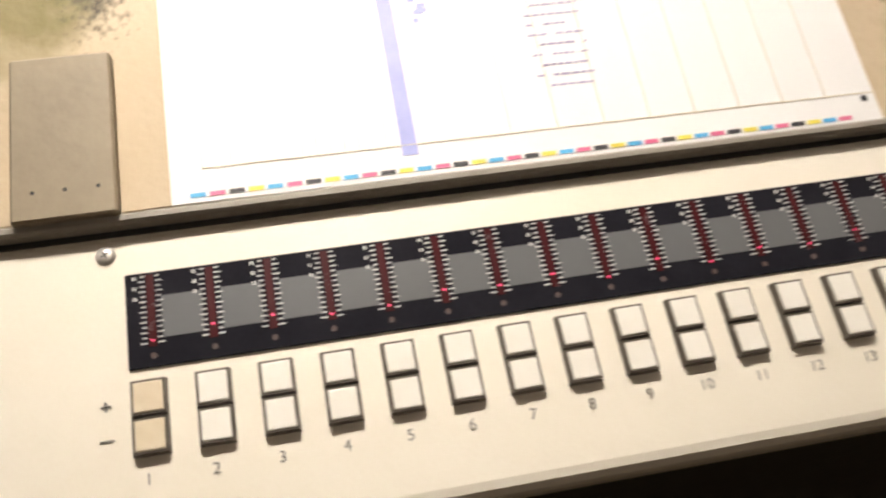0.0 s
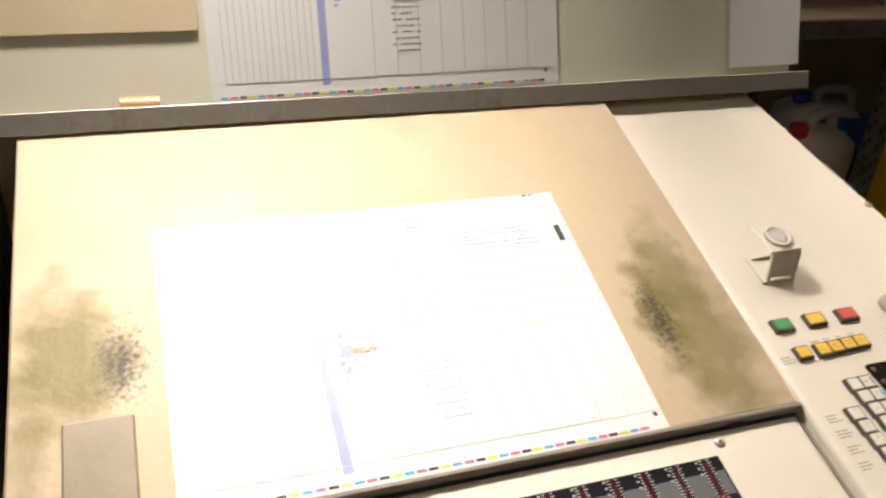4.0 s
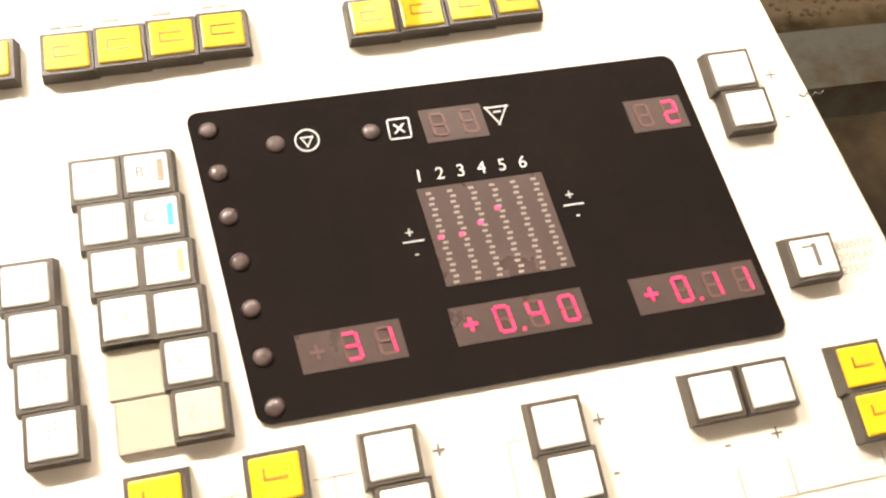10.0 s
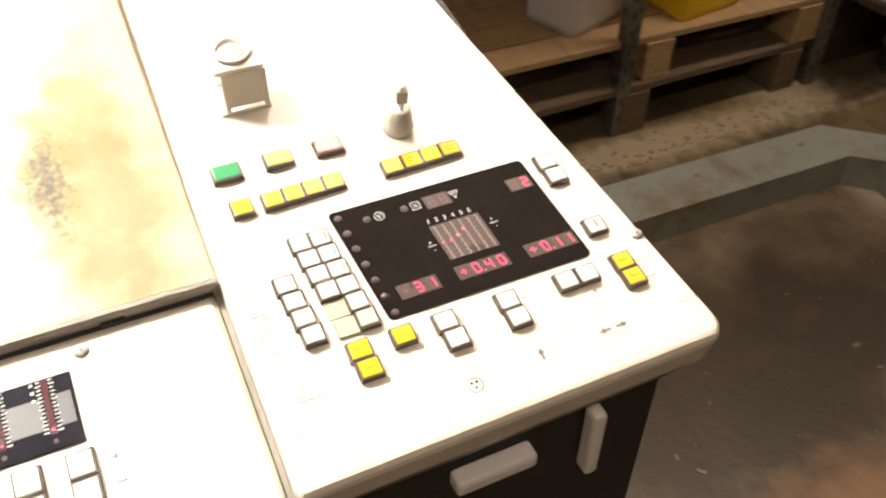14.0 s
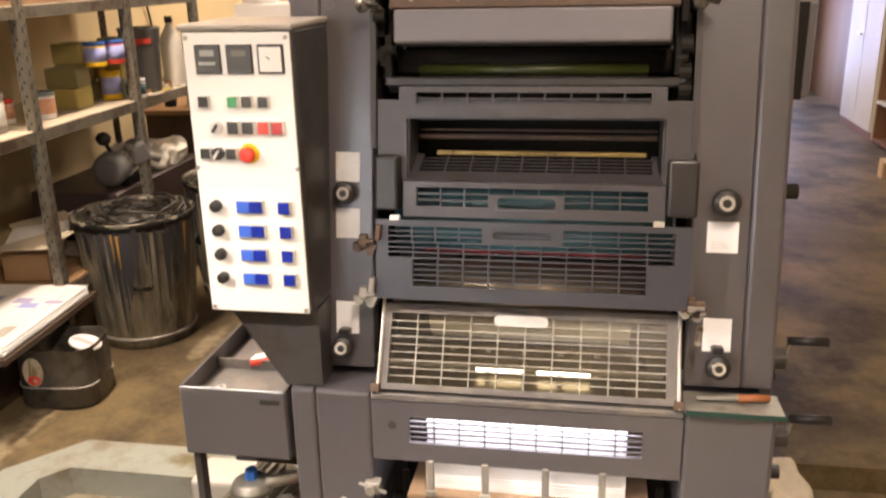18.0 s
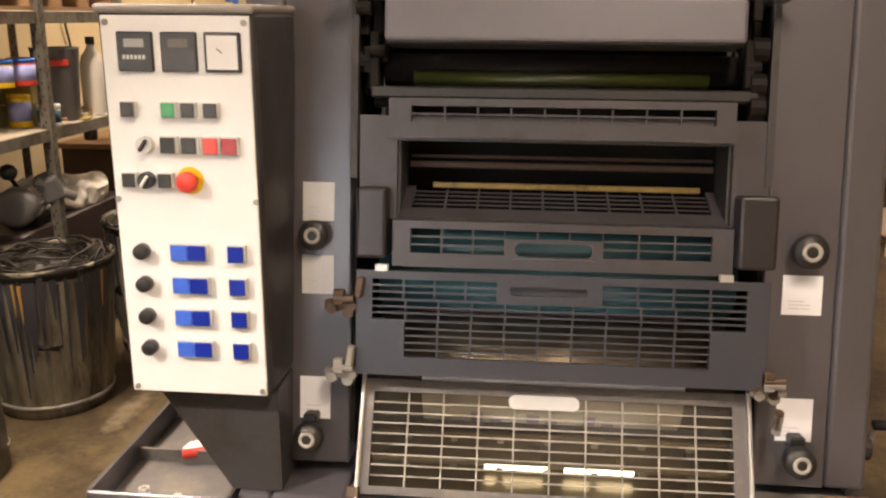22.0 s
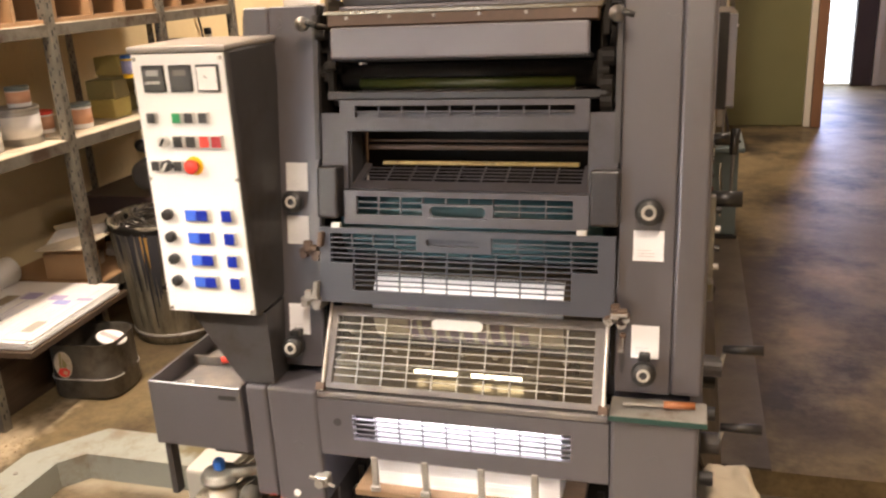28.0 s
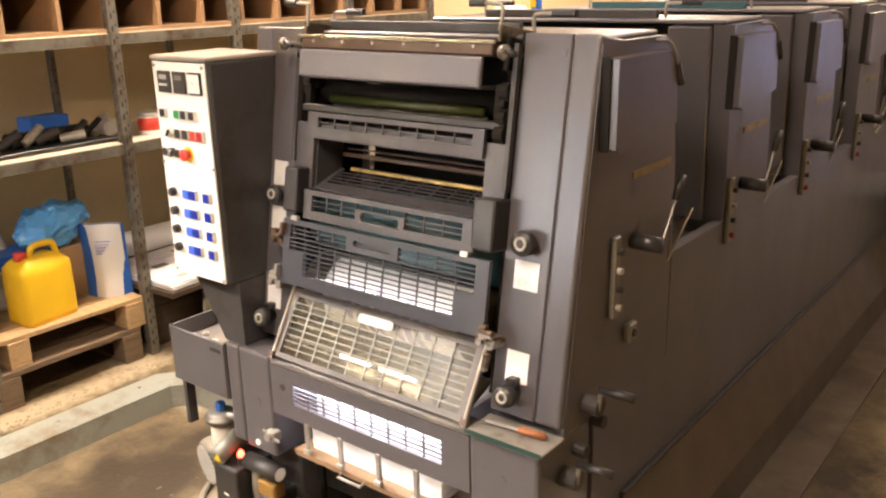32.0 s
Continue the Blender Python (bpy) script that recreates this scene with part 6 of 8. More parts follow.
def housings(p):
    """Side frames, tops and the rear units."""
    YZ = Matrix(((0, 0, 1, 0), (1, 0, 0, 0), (0, 1, 0, 0), (0, 0, 0, 1)))
    for k in range(5):
        y0 = PITCH * k
        for sgn in (-1, 1):
            ring = [(y0 + 0.065, 0.655), (y0 + 0.192, 1.498), (y0 + 0.50, 1.498), (y0 + 0.545, 1.465), (y0 + 0.59, 1.18), (y0 + 0.60, 0.655)] if k == 0 else \
                [(y0 + 0.245, 0.94), (y0 + 0.222, 1.498), (y0 + 0.50, 1.498), (y0 + 0.545, 1.465), (y0 + 0.59, 1.18), (y0 + 0.60, 0.94)]
            a, b = (0.476, 0.535) if k else (0.510, 0.535)
            if sgn < 0:
                a, b = -b, -a
            part("side_frame", pr(ring, a, b, YZ), PRESS, p, "dark grey side frame")
        if k:
            m = pose(0, y0 + 0.233, 0.94, 2.3, 0, 0)
            for sgn in (-1, 1):
                x0, x1 = sorted((sgn * 0.347, sgn * 0.474))
                part("column_face", bx((x0, 0.0, 0.0), (x1, 0.14, 0.553), m, 0.005), PRESS, p, "grey enamel front column")
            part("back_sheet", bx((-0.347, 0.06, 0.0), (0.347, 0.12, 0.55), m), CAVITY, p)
            part("duct_cover", bx((-0.287, -0.05, 0.44), (0.292, -0.03, 0.54), m, 0.004), PRESSLIGHT, p)
        part("unit_top", bx((-0.505, y0 + 0.215, 1.4985), (0.510, y0 + 0.505, 1.510), ID, 0.004), PRESSLIGHT, p, "pale grey top cover")
        part("duct_guard", bx((-0.30, y0 + 0.24, 1.5105), (0.30, y0 + 0.255, 1.535), ID, 0.002), (TEAL if k % 2 == 0 and k else PRESSDARK), p)
        for sgn in (-0.34, 0.30):
            part("grip_bow", tube(curve_points([(sgn, y0 + 0.30, 1.510), (sgn, y0 + 0.30, 1.545), (sgn + 0.02, y0 + 0.30, 1.552), (sgn + 0.09, y0 + 0.30, 1.553)], 3), 0.005, 8), DULLSTEEL, p)
            part("grip_sleeve", rd((sgn + 0.05, y0 + 0.30, 1.553), (sgn + 0.11, y0 + 0.30, 1.553), 0.009, 10), BLACKPLASTIC, p)
        side_works(p, k)
    part("base_frame", bx((-0.50, 0.365, 0.06), (0.50, 3.52, 0.90), ID, 0.006), PRESSDARK, p, "dark machine base")
    for sgn in (-1, 1):
        x0, x1 = sorted((sgn * 0.505, sgn * 0.5352))
        part("base_side", pr([(0.205, 0.06), (0.205, 0.6545), (0.602, 0.6545), (0.602, 0.945), (3.52, 0.945), (3.52, 0.06)], x0, x1, YZ), PRESS, p, "dark grey base panel")
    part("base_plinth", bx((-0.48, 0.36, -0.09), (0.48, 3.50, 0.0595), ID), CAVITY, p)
    part("feeder_end", bx((-0.45, 3.75, -0.09), (0.45, 4.4, 1.25), ID, 0.02), PRESS, p, "grey sheet feeder")
    run = Matrix(((1, 0, 0, 0), (0, 0, 1, 0), (0, 1, 0, 0), (0, 0, 0, 1)))
    skirt = surface("dusty_olive_steel", (0.095, 0.075, 0.052), (0.06, 0.047, 0.032), 0.45, metal=0.1, fine=90, coarse=5, dirt=(0.07, 0.055, 0.04), dirt_at=0.6)
    part("side_skirt", pr([(0.536, 0.35), (0.544, 0.35), (0.616, 0.14), (0.626, 0.010), (0.617, 0.010), (0.607, 0.14)], 0.36, 3.30, run), skirt, p, "dusty sloping steel skirt")
    part("skirt_fold", bx((0.5360, 0.36, 0.351), (0.549, 3.30, 0.362), ID, 0.002), PRESSDARK, p)


def cylinders(p):
    """The two turning drums behind the lower guards."""
    root = Vector(p.location)
    out = []
    for name, y, z, r, body, label in (("blanket_cylinder", 0.105, 0.300, 0.092, TEAL, "teal rubber blanket cylinder with a red gap"), ("impression_cylinder", 0.100, 0.105, 0.095, BRONZE, "oily steel cylinder carrying a white sheet")):
        axis = FACE @ Vector((0.005, y, z))
        bm = rd((-0.305, 0, 0), (0.305, 0, 0), r, 48)
        ob = new(name, link_mesh(name, bm, body, True))
        ob.parent, ob.location = p, axis - root
        ob["label"] = label
        out.append(ob)

        def wrap(nm, x0, x1, a0, a1, rr, mat, lab=""):
            bm2 = bmesh.new()
            n = max(2, int((a1 - a0) / 7))
            rows2 = []
            for i in range(n + 1):
                t = radians(a0 + (a1 - a0) * i / n)
                rows2.append([bm2.verts.new((x, rr * math.cos(t), rr * math.sin(t))) for x in (x0, x1)] + [bm2.verts.new((x, (r - 0.002) * math.cos(t), (r - 0.002) * math.sin(t))) for x in (x1, x0)])
            for a, b in zip(rows2, rows2[1:]):
                for q in range(4):
                    bm2.faces.new((a[q], a[(q + 1) % 4], b[(q + 1) % 4], b[q]))
            bm2.faces.new(rows2[0])
            bm2.faces.new(list(reversed(rows2[-1])))
            bmesh.ops.recalc_face_normals(bm2, faces=bm2.faces[:])
            w = new(nm, link_mesh(nm, bm2, mat))
            w.parent = ob
            if lab:
                w["label"] = lab
        if name == "blanket_cylinder":
            wrap("gap_bar", -0.245, 0.250, 0, 16, r + 0.0025, REDINK, "red inked clamp bar")
            wrap("gap_bar", -0.245, -0.125, 22, 86, r + 0.0025, REDINK, "red inked patch")
            wrap("gap_bar", 0.105, 0.250, 22, 86, r + 0.0025, REDINK, "red inked patch")
            wrap("gap_bar", -0.115, 0.095, 46, 72, r + 0.002, REDINK, "red inked patch")
        else:
            wrap("carried_sheet", -0.225, 0.225, -16, 175, r + 0.003, PAPER, "white printed sheet")
            for k in range(9):
                wrap("sheet_print", -0.14 + k * 0.033, -0.118 + k * 0.033, 30 + 13 * (k % 3), 90 + 20 * (k % 4), r + 0.0034, INKPALE)
    return out


def press():
    p = thing("offset_press", 0, 0.8, -0.09, "dark grey five-unit offset printing press with barred guards", "printing press")
    front_unit(p)
    delivery_end(p)
    control_box(p)
    housings(p)
    return p, cylinders(p)


PRESS_BODY, DRUMS = press()


def pile():
    """Sheets lying on the pile board."""
    t = thing("paper_pile", 0.005, 0.15, 0.3965, "white stack of printed sheets on the pile board", "paper stack")
    rnd = random.Random(2)
    for k in range(24):
        z = 0.3965 + k * 0.0085
        d, front = rnd.uniform(-0.0005, 0.0005), (0.004 if z < 0.49 else 0.030)
        part("sheet_layer", bx((-0.222 + d, front + d, z), (0.232 + d, 0.30 + d, z + 0.0082), ID), PAPER, t)
    return t


pile()


# ---- room ----
def slab(name, bm, mat, label, kind="structure"):
    ob = new(name, link_mesh(name, bm, mat))
    return tagged(ob, label, "room", "", kind)


def quads(rects, z):
    bm = bmesh.new()
    for x0, x1, y0, y1 in rects:
        bm.faces.new([bm.verts.new((x, y, z)) for x, y in ((x0, y0), (x1, y0), (x1, y1), (x0, y1))])
    return bm


def thick(bm, d):
    low = bmesh.ops.extrude_face_region(bm, geom=bm.faces[:])
    bmesh.ops.translate(bm, verts=[v for v in low["geom"] if isinstance(v, bmesh.types.BMVert)], vec=(0, 0, -d))
    bmesh.ops.recalc_face_normals(bm, faces=bm.faces[:])
    return bm


PX0, PX1, PY = -1.60, 0.62, 0.53
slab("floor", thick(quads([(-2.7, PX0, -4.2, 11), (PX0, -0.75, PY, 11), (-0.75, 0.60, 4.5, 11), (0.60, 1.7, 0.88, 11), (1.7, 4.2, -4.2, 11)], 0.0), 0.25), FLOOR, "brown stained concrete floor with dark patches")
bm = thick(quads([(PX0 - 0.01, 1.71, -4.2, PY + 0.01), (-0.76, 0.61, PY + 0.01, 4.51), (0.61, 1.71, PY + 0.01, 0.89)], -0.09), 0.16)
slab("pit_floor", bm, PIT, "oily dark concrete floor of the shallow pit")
slab("ceiling", bx((-2.7, -4.2, 3.25), (4.2, 11, 3.35)), CEIL, "dingy pale ceiling")
slab("wall_west", bx((-2.72, -4.2, -0.2), (-2.60, 11, 3.25)), WALL, "yellowed plaster wall")
# south wall with an assumed, unseen window that lights the press front
bm = bx((-2.60, -4.32, -0.2), (-2.32, -4.2, 3.25))
box(bm, (-0.68, -4.32, -0.2), (4.2, -4.2, 3.25))
box(bm, (-2.32, -4.32, -0.2), (-0.68, -4.2, 0.93))
box(bm, (-2.32, -4.32, 2.07), (-0.68, -4.2, 3.25))
slab("wall_south", bm, WALL, "yellowed plaster wall with an opening for the assumed window")
bm = bx((-2.32, -4.31, 0.93), (-2.27, -4.25, 2.07))
for x_ in (-1.525, -0.73):
    box(bm, (x_, -4.31, 0.93), (x_ + 0.05, -4.25, 2.07))
for z_ in (0.93, 2.02):
    box(bm, (-2.27, -4.305, z_), (-0.73, -4.255, z_ + 0.05))
slab("assumed_window", bm, WHITEPAINT, "white frame of an assumed unseen window, added for the press sheen")
slab("backdrop", bx((-3.4, -5.3, 0.0), (0.4, -5.29, 3.2)), DAYGLOW, "glowing sheet outside the assumed window")
slab("wall_east", bx((4.1, -4.2, -0.2), (4.22, 9.6, 3.25)), WALL, "yellowed plaster wall")
slab("wall_north", bx((-2.60, 6.98, 0.0), (1.64, 7.10, 3.25)), WALL, "yellowed plaster wall")
bm = bx((1.64, 6.98, 2.35), (2.96, 7.10, 3.25))
box(bm, (2.96, 6.98, 0.0), (4.1, 7.10, 3.25))
slab("wall_doorway", bm, BROWNWALL, "brown wall round the open doorway")
slab("wall_beyond", bx((0.9, 9.6, 0.0), (4.1, 9.7, 3.25)), WHITEPAINT, "pale wall beyond the doorway")
slab("wall_beyond_side", bx((2.76, 7.10, 0.0), (2.84, 9.6, 3.25)), BROWNWALL, "reddish brown wall beyond the doorway")
slab("wall_beyond_west", bx((0.82, 7.10, 0.0), (0.90, 9.7, 3.25)), WHITEPAINT, "pale wall beyond the doorway")
slab("window_1", bx((1.70, 9.585, 0.03), (2.29, 9.598, 2.4)), DAYGLOW, "bright daylight in a tall opening")
solo("leaning_board", bx((2.30, 9.53, 0.0), (2.53, 9.58, 1.12), ID, 0.01), DARKDOOR, "dark brown board standing beside the bright opening", "board")
slab("trim", bx((2.54, 9.55, 0.0), (2.60, 9.598, 2.3)), WHITEPAINT, "cream trim on the pale wall")


def rails():
    """Flat steel border of the pit with its upright lining."""
    r = thing("pit_border", -1.4, 0.6, 0.0, "dusty grey-green steel border round the shallow pit", "steel border", "", "structure")
    part("border_plate", pr([(-1.765, -2.2), (-1.60, -2.2), (-1.60, 0.45), (-1.53, 0.53), (-0.76, 0.53), (-0.76, 0.695), (-1.56, 0.695), (-1.745, 0.48)], 0.001, 0.009), RAIL, r)
    part("pit_lining", pr([(-1.60, -2.2), (-1.592, -2.2), (-1.592, 0.447), (-1.526, 0.522), (-0.76, 0.522), (-0.76, 0.530), (-1.53, 0.530), (-1.60, 0.45)], -0.09, 0.0095), RAIL, r)
    part("border_plate", bx((0.60, 0.88, 0.001), (0.78, 4.2, 0.008)), DARKPLATE, r)
    rnd = random.Random(4)
    for k in range(7):
        y = -1.8 + k * 0.36
        part("border_bolt", rd((-1.69, y, 0.009), (-1.69, y, 0.012), 0.008, 8), DULLSTEEL, r)
    # dust and rubble along the edge
    bm = bmesh.new()
    for k in range(500):
        y = rnd.uniform(-1.5, 0.6)
        x = -1.80 - abs(rnd.gauss(0, 0.05))
        s = rnd.uniform(0.0012, 0.0055)
        bmesh.ops.create_icosphere(bm, subdivisions=1, radius=s, matrix=Matrix.Translation((x, y, s * 0.4)) @ Matrix.Diagonal((1, 1.3, 0.8, 1)))
    solo("floor_rubble", bm, surface("pale_dust", (0.42, 0.34, 0.22), (0.32, 0.25, 0.15), 0.9), "pale dusty rubble along the border", "rubble", kind="stuff")


rails()


def rack():
    """Slotted angle shelving along the west wall."""
    r = thing("steel_rack", -2.2, 1.3, 0.0, "galvanised slotted angle shelving rack along the wall", "shelving rack")
    ys = (-0.80, -0.09, 0.62, 1.26, 2.03, 2.72)
    for y in ys:
        for x, d in ((-1.95, 1), (-2.50, -1)):
            bm = bx((x - 0.003, y - 0.02, 0.0), (x + 0.003, y + 0.02, 1.62))
            box(bm, (x - 0.038 * d, y - 0.021, 0.0), (x - 0.003 * d, y - 0.0165, 1.62))
            po = part("rack_post", bm, RACK, r, "slotted steel post")
            bm = bmesh.new()
            for k in range(30):
                z = 0.05 + k * 0.052
                box(bm, (x + 0.0031, y - 0.010, z), (x + 0.0036, y - 0.003, z + 0.022))
                box(bm, (x + 0.0031, y + 0.006, z + 0.02), (x + 0.0036, y + 0.012, z + 0.032))
                cx_ = x - 0.021 * d
                box(bm, (cx_ - 0.009, y - 0.0218, z), (cx_ - 0.003, y - 0.0211, z + 0.020))
                box(bm, (cx_ + 0.003, y - 0.0218, z + 0.024), (cx_ + 0.010, y - 0.0211, z + 0.034))
            part("post_slot", bm, BLACKPLASTIC, po)
    for z, mat in ((0.975, PALESHELF), (1.435, PALESHELF), (0.335, CHIPBOARD)):
        for a, b in zip(ys, ys[1:]):
            if z < 0.5 and b < 0.7:
                continue
            part("shelf_board", bx((-2.50, a + 0.022, z - 0.002), (-1.962, b - 0.022, z + 0.014), ID, 0.002), mat, r, "dusty shelf board")
            part("shelf_beam", bx((-1.960, a + 0.021, z - 0.035), (-1.954, b - 0.021, z + 0.010)), RACK, r, "slotted steel shelf beam")
    for y in ys:
        for z in (0.94, 1.40):
            part("cross_beam", bx((-2.49, y + 0.021, z), (-1.96, y + 0.026, z + 0.03)), RACK, r)
    return r


rack()


def pallet(x, y, z, lx, ly, turn, mat=WOOD, slats=5, label="raw pine pallet on an old one under the rack", tall=1.0):
    m = pose(x, y, z, 0, 0, turn) @ Matrix.Diagonal((1, 1, tall, 1))
    t = thing("wooden_pallet", x, y, z, label, "pallet")
    for k in range(slats):
        w = lx / slats
        part("deck_board", bx((-lx / 2 + k * w + 0.006, -ly / 2, 0.115), (-lx / 2 + (k + 1) * w - 0.006, ly / 2, 0.135), m, 0.002), mat, t)
    for b in (-ly / 2 + 0.05, 0, ly / 2 - 0.05):
        part("stringer", bx((-lx / 2, b - 0.045, 0.097), (lx / 2, b + 0.045, 0.1145), m, 0.002), mat, t)
        part("foot_board", bx((-lx / 2, b - 0.045, 0.0), (lx / 2, b + 0.045, 0.018), m, 0.002), mat, t)
        for a in (-lx / 2 + 0.05, 0, lx / 2 - 0.05):
            part("block", bx((a - 0.05, b - 0.045, 0.0185), (a + 0.05, b + 0.045, 0.0965), m, 0.003), mat, t)
    return t


# timber colour takes in the shade under the print stack
DARKTIMBER = surface("under_stack_dark_timber", (0.085, 0.055, 0.032), (0.05, 0.033, 0.02), 0.7, fine=60, coarse=6, stretch=(8, 1, 8), bump=0.3)
OLDTIMBER = surface("old_dusty_timber", (0.2, 0.14, 0.085), (0.11, 0.075, 0.045), 0.75, fine=50, coarse=6, stretch=(8, 1, 8), bump=0.3)
# under the rack: two pallets, one on the other
pallet(-2.235, -0.05, 0.0, 0.58, 1.22, 1.0, OLDTIMBER, 5, "old grey-brown pallet on the floor under another", 1.15)
pallet(-2.24, 0.02, 0.156, 0.56, 1.16, 0)


def jerrycan(x, y, z, m_, cap, label, s=1.0, turn=0):
    m = pose(x, y, z, 0, 0, turn) @ Matrix.Diagonal((s, s, s, 1))
    t = thing("jerrycan", x, y, z, label, "jerrycan", "plastic cans")
    bm = bmesh.new()
    prof = [(1.0, 0.0), (1.0, 0.02), (1.0, 0.20), (0.97, 0.235), (0.72, 0.262), (0.55, 0.270)]
    rings = []
    for f, h in prof:
        hx, hy, c_ = 0.078 * f, 0.115 * f, 0.022 * f
        ring = []
        for sx, sy, a0 in ((1, 1, 0), (-1, 1, 90), (-1, -1, 180), (1, -1, 270)):
            for k in range(4):
                t_ = radians(a0 + 30 * k)
                ring.append(bm.verts.new(m @ Vector((sx * (hx - c_) + c_ * math.cos(t_), sy * (hy - c_) + c_ * math.sin(t_), h))))
        rings.append(ring)
    for a, b in zip(rings, rings[1:]):
        for k in range(16):
            bm.faces.new((a[k], a[(k + 1) % 16], b[(k + 1) % 16], b[k]))
    bm.faces.new(list(reversed(rings[0])))
    bm.faces.new(rings[-1])
    part("can_body", bm, m_, t, "", True)
    part("can_handle", tube(curve_points([(0, -0.02, 0.268), (0, -0.01, 0.300), (0, 0.04, 0.306), (0, 0.085, 0.296), (0, 0.10, 0.235)], 4), 0.014, 10, m), m_, t, "", True)
    part("can_cap", lathe([(0.022, 0.262), (0.024, 0.268), (0.024, 0.292), (0.018, 0.296)], 18, m @ Matrix.Translation((0, -0.065, 0))), cap, t, "", True)
    return t


jerrycan(-2.09, 0.205, 0.292, JUG, REDPL, "yellow plastic jerrycan with a red cap on the pallet", 1.03, 8)
jerrycan(-2.16, -0.13, 0.292, WHITEPAINT, REDPL, "milky white jerrycan with a red cap on the pallet", 1.15, 20)
jerrycan(-2.40, 0.10, 0.292, WHITEPAINT, BLUEPL, "milky white jerrycan behind the yellow one", 1.1, -10)


def bag():
    """A stand-up pouch: white face, blue sides and crumpled top."""
    m = pose(-2.12, 0.535, 0.292, 0, 0, 42)
    t = thing("powder_bag", -2.12, 0.535, 0.292, "blue and white powder bag standing on the pallet", "bag")

    def pouch(x0, x1, fat, grow=0.0):
        bm = bmesh.new()
        nx, nz = 8, 10
        rows = []
        for side in (-1, 1):
            g = []
            for j_ in range(nz + 1):
                h = 0.33 * j_ / nz
                wv = fat * (1 - j_ / nz) ** 0.7 + 0.004
                g.append([bm.verts.new(m @ Vector((x0 + (x1 - x0) * i / nx, side * (wv * math.sin(math.pi * i / nx) ** 0.5 + grow) + 0.006 * math.sin(9 * h + i), h))) for i in range(nx + 1)])
            rows.append(g)
            for j_ in range(nz):
                for i in range(nx):
                    f = (g[j_][i], g[j_][i + 1], g[j_ + 1][i + 1], g[j_ + 1][i])
                    bm.faces.new(f if side < 0 else tuple(reversed(f)))
        return bm
    part("bag_body", pouch(-0.10, 0.10, 0.055), BLUEPL, t, "blue plastic", True)
    part("white_front", pouch(-0.075, 0.088, 0.055, 0.009), LABELWHITE, t, "white printed front", True)
    bm = bmesh.new()
    for k in range(5):
        box(bm, (-0.02, -0.062, 0.26 - k * 0.014), (0.05 - 0.01 * k, -0.058, 0.264 - k * 0.014), m)
    part("bag_print", bm, INKBLUE, t)
    rnd = random.Random(6)
    bm = bmesh.new()
    bmesh.ops.create_icosphere(bm, subdivisions=4, radius=1.0, matrix=pose(-2.25, 0.37, 0.635, 8, 0, 20) @ Matrix.Diagonal((0.115, 0.19, 0.092, 1)))
    for v in bm.verts:
        v.co += 0.030 * noise.noise_vector(v.co * 13) + 0.014 * noise.noise_vector(v.co * 38)
    solo("crumpled_film", bm, SKYBLUE, "crumpled light blue plastic film on the boxes", "plastic film", smooth=False)


bag()
solo("carton", bx((-2.40, 0.26, 0.292), (-2.20, 0.52, 0.53), ID, 0.004), CARD, "brown carton standing behind the bag", "carton", "cartons")
solo("blue_carton", bx((-2.35, 0.02, 0.50), (-2.19, 0.36, 0.56), pose(0, 0, 0), 0.003), BLUEPL, "dark blue flat carton", "carton", "cartons")


WIRE = surface("greasy_black_strapping", (0.014, 0.012, 0.010), (0.038, 0.031, 0.022), 0.42, fine=60, coarse=14, spread=0.6)


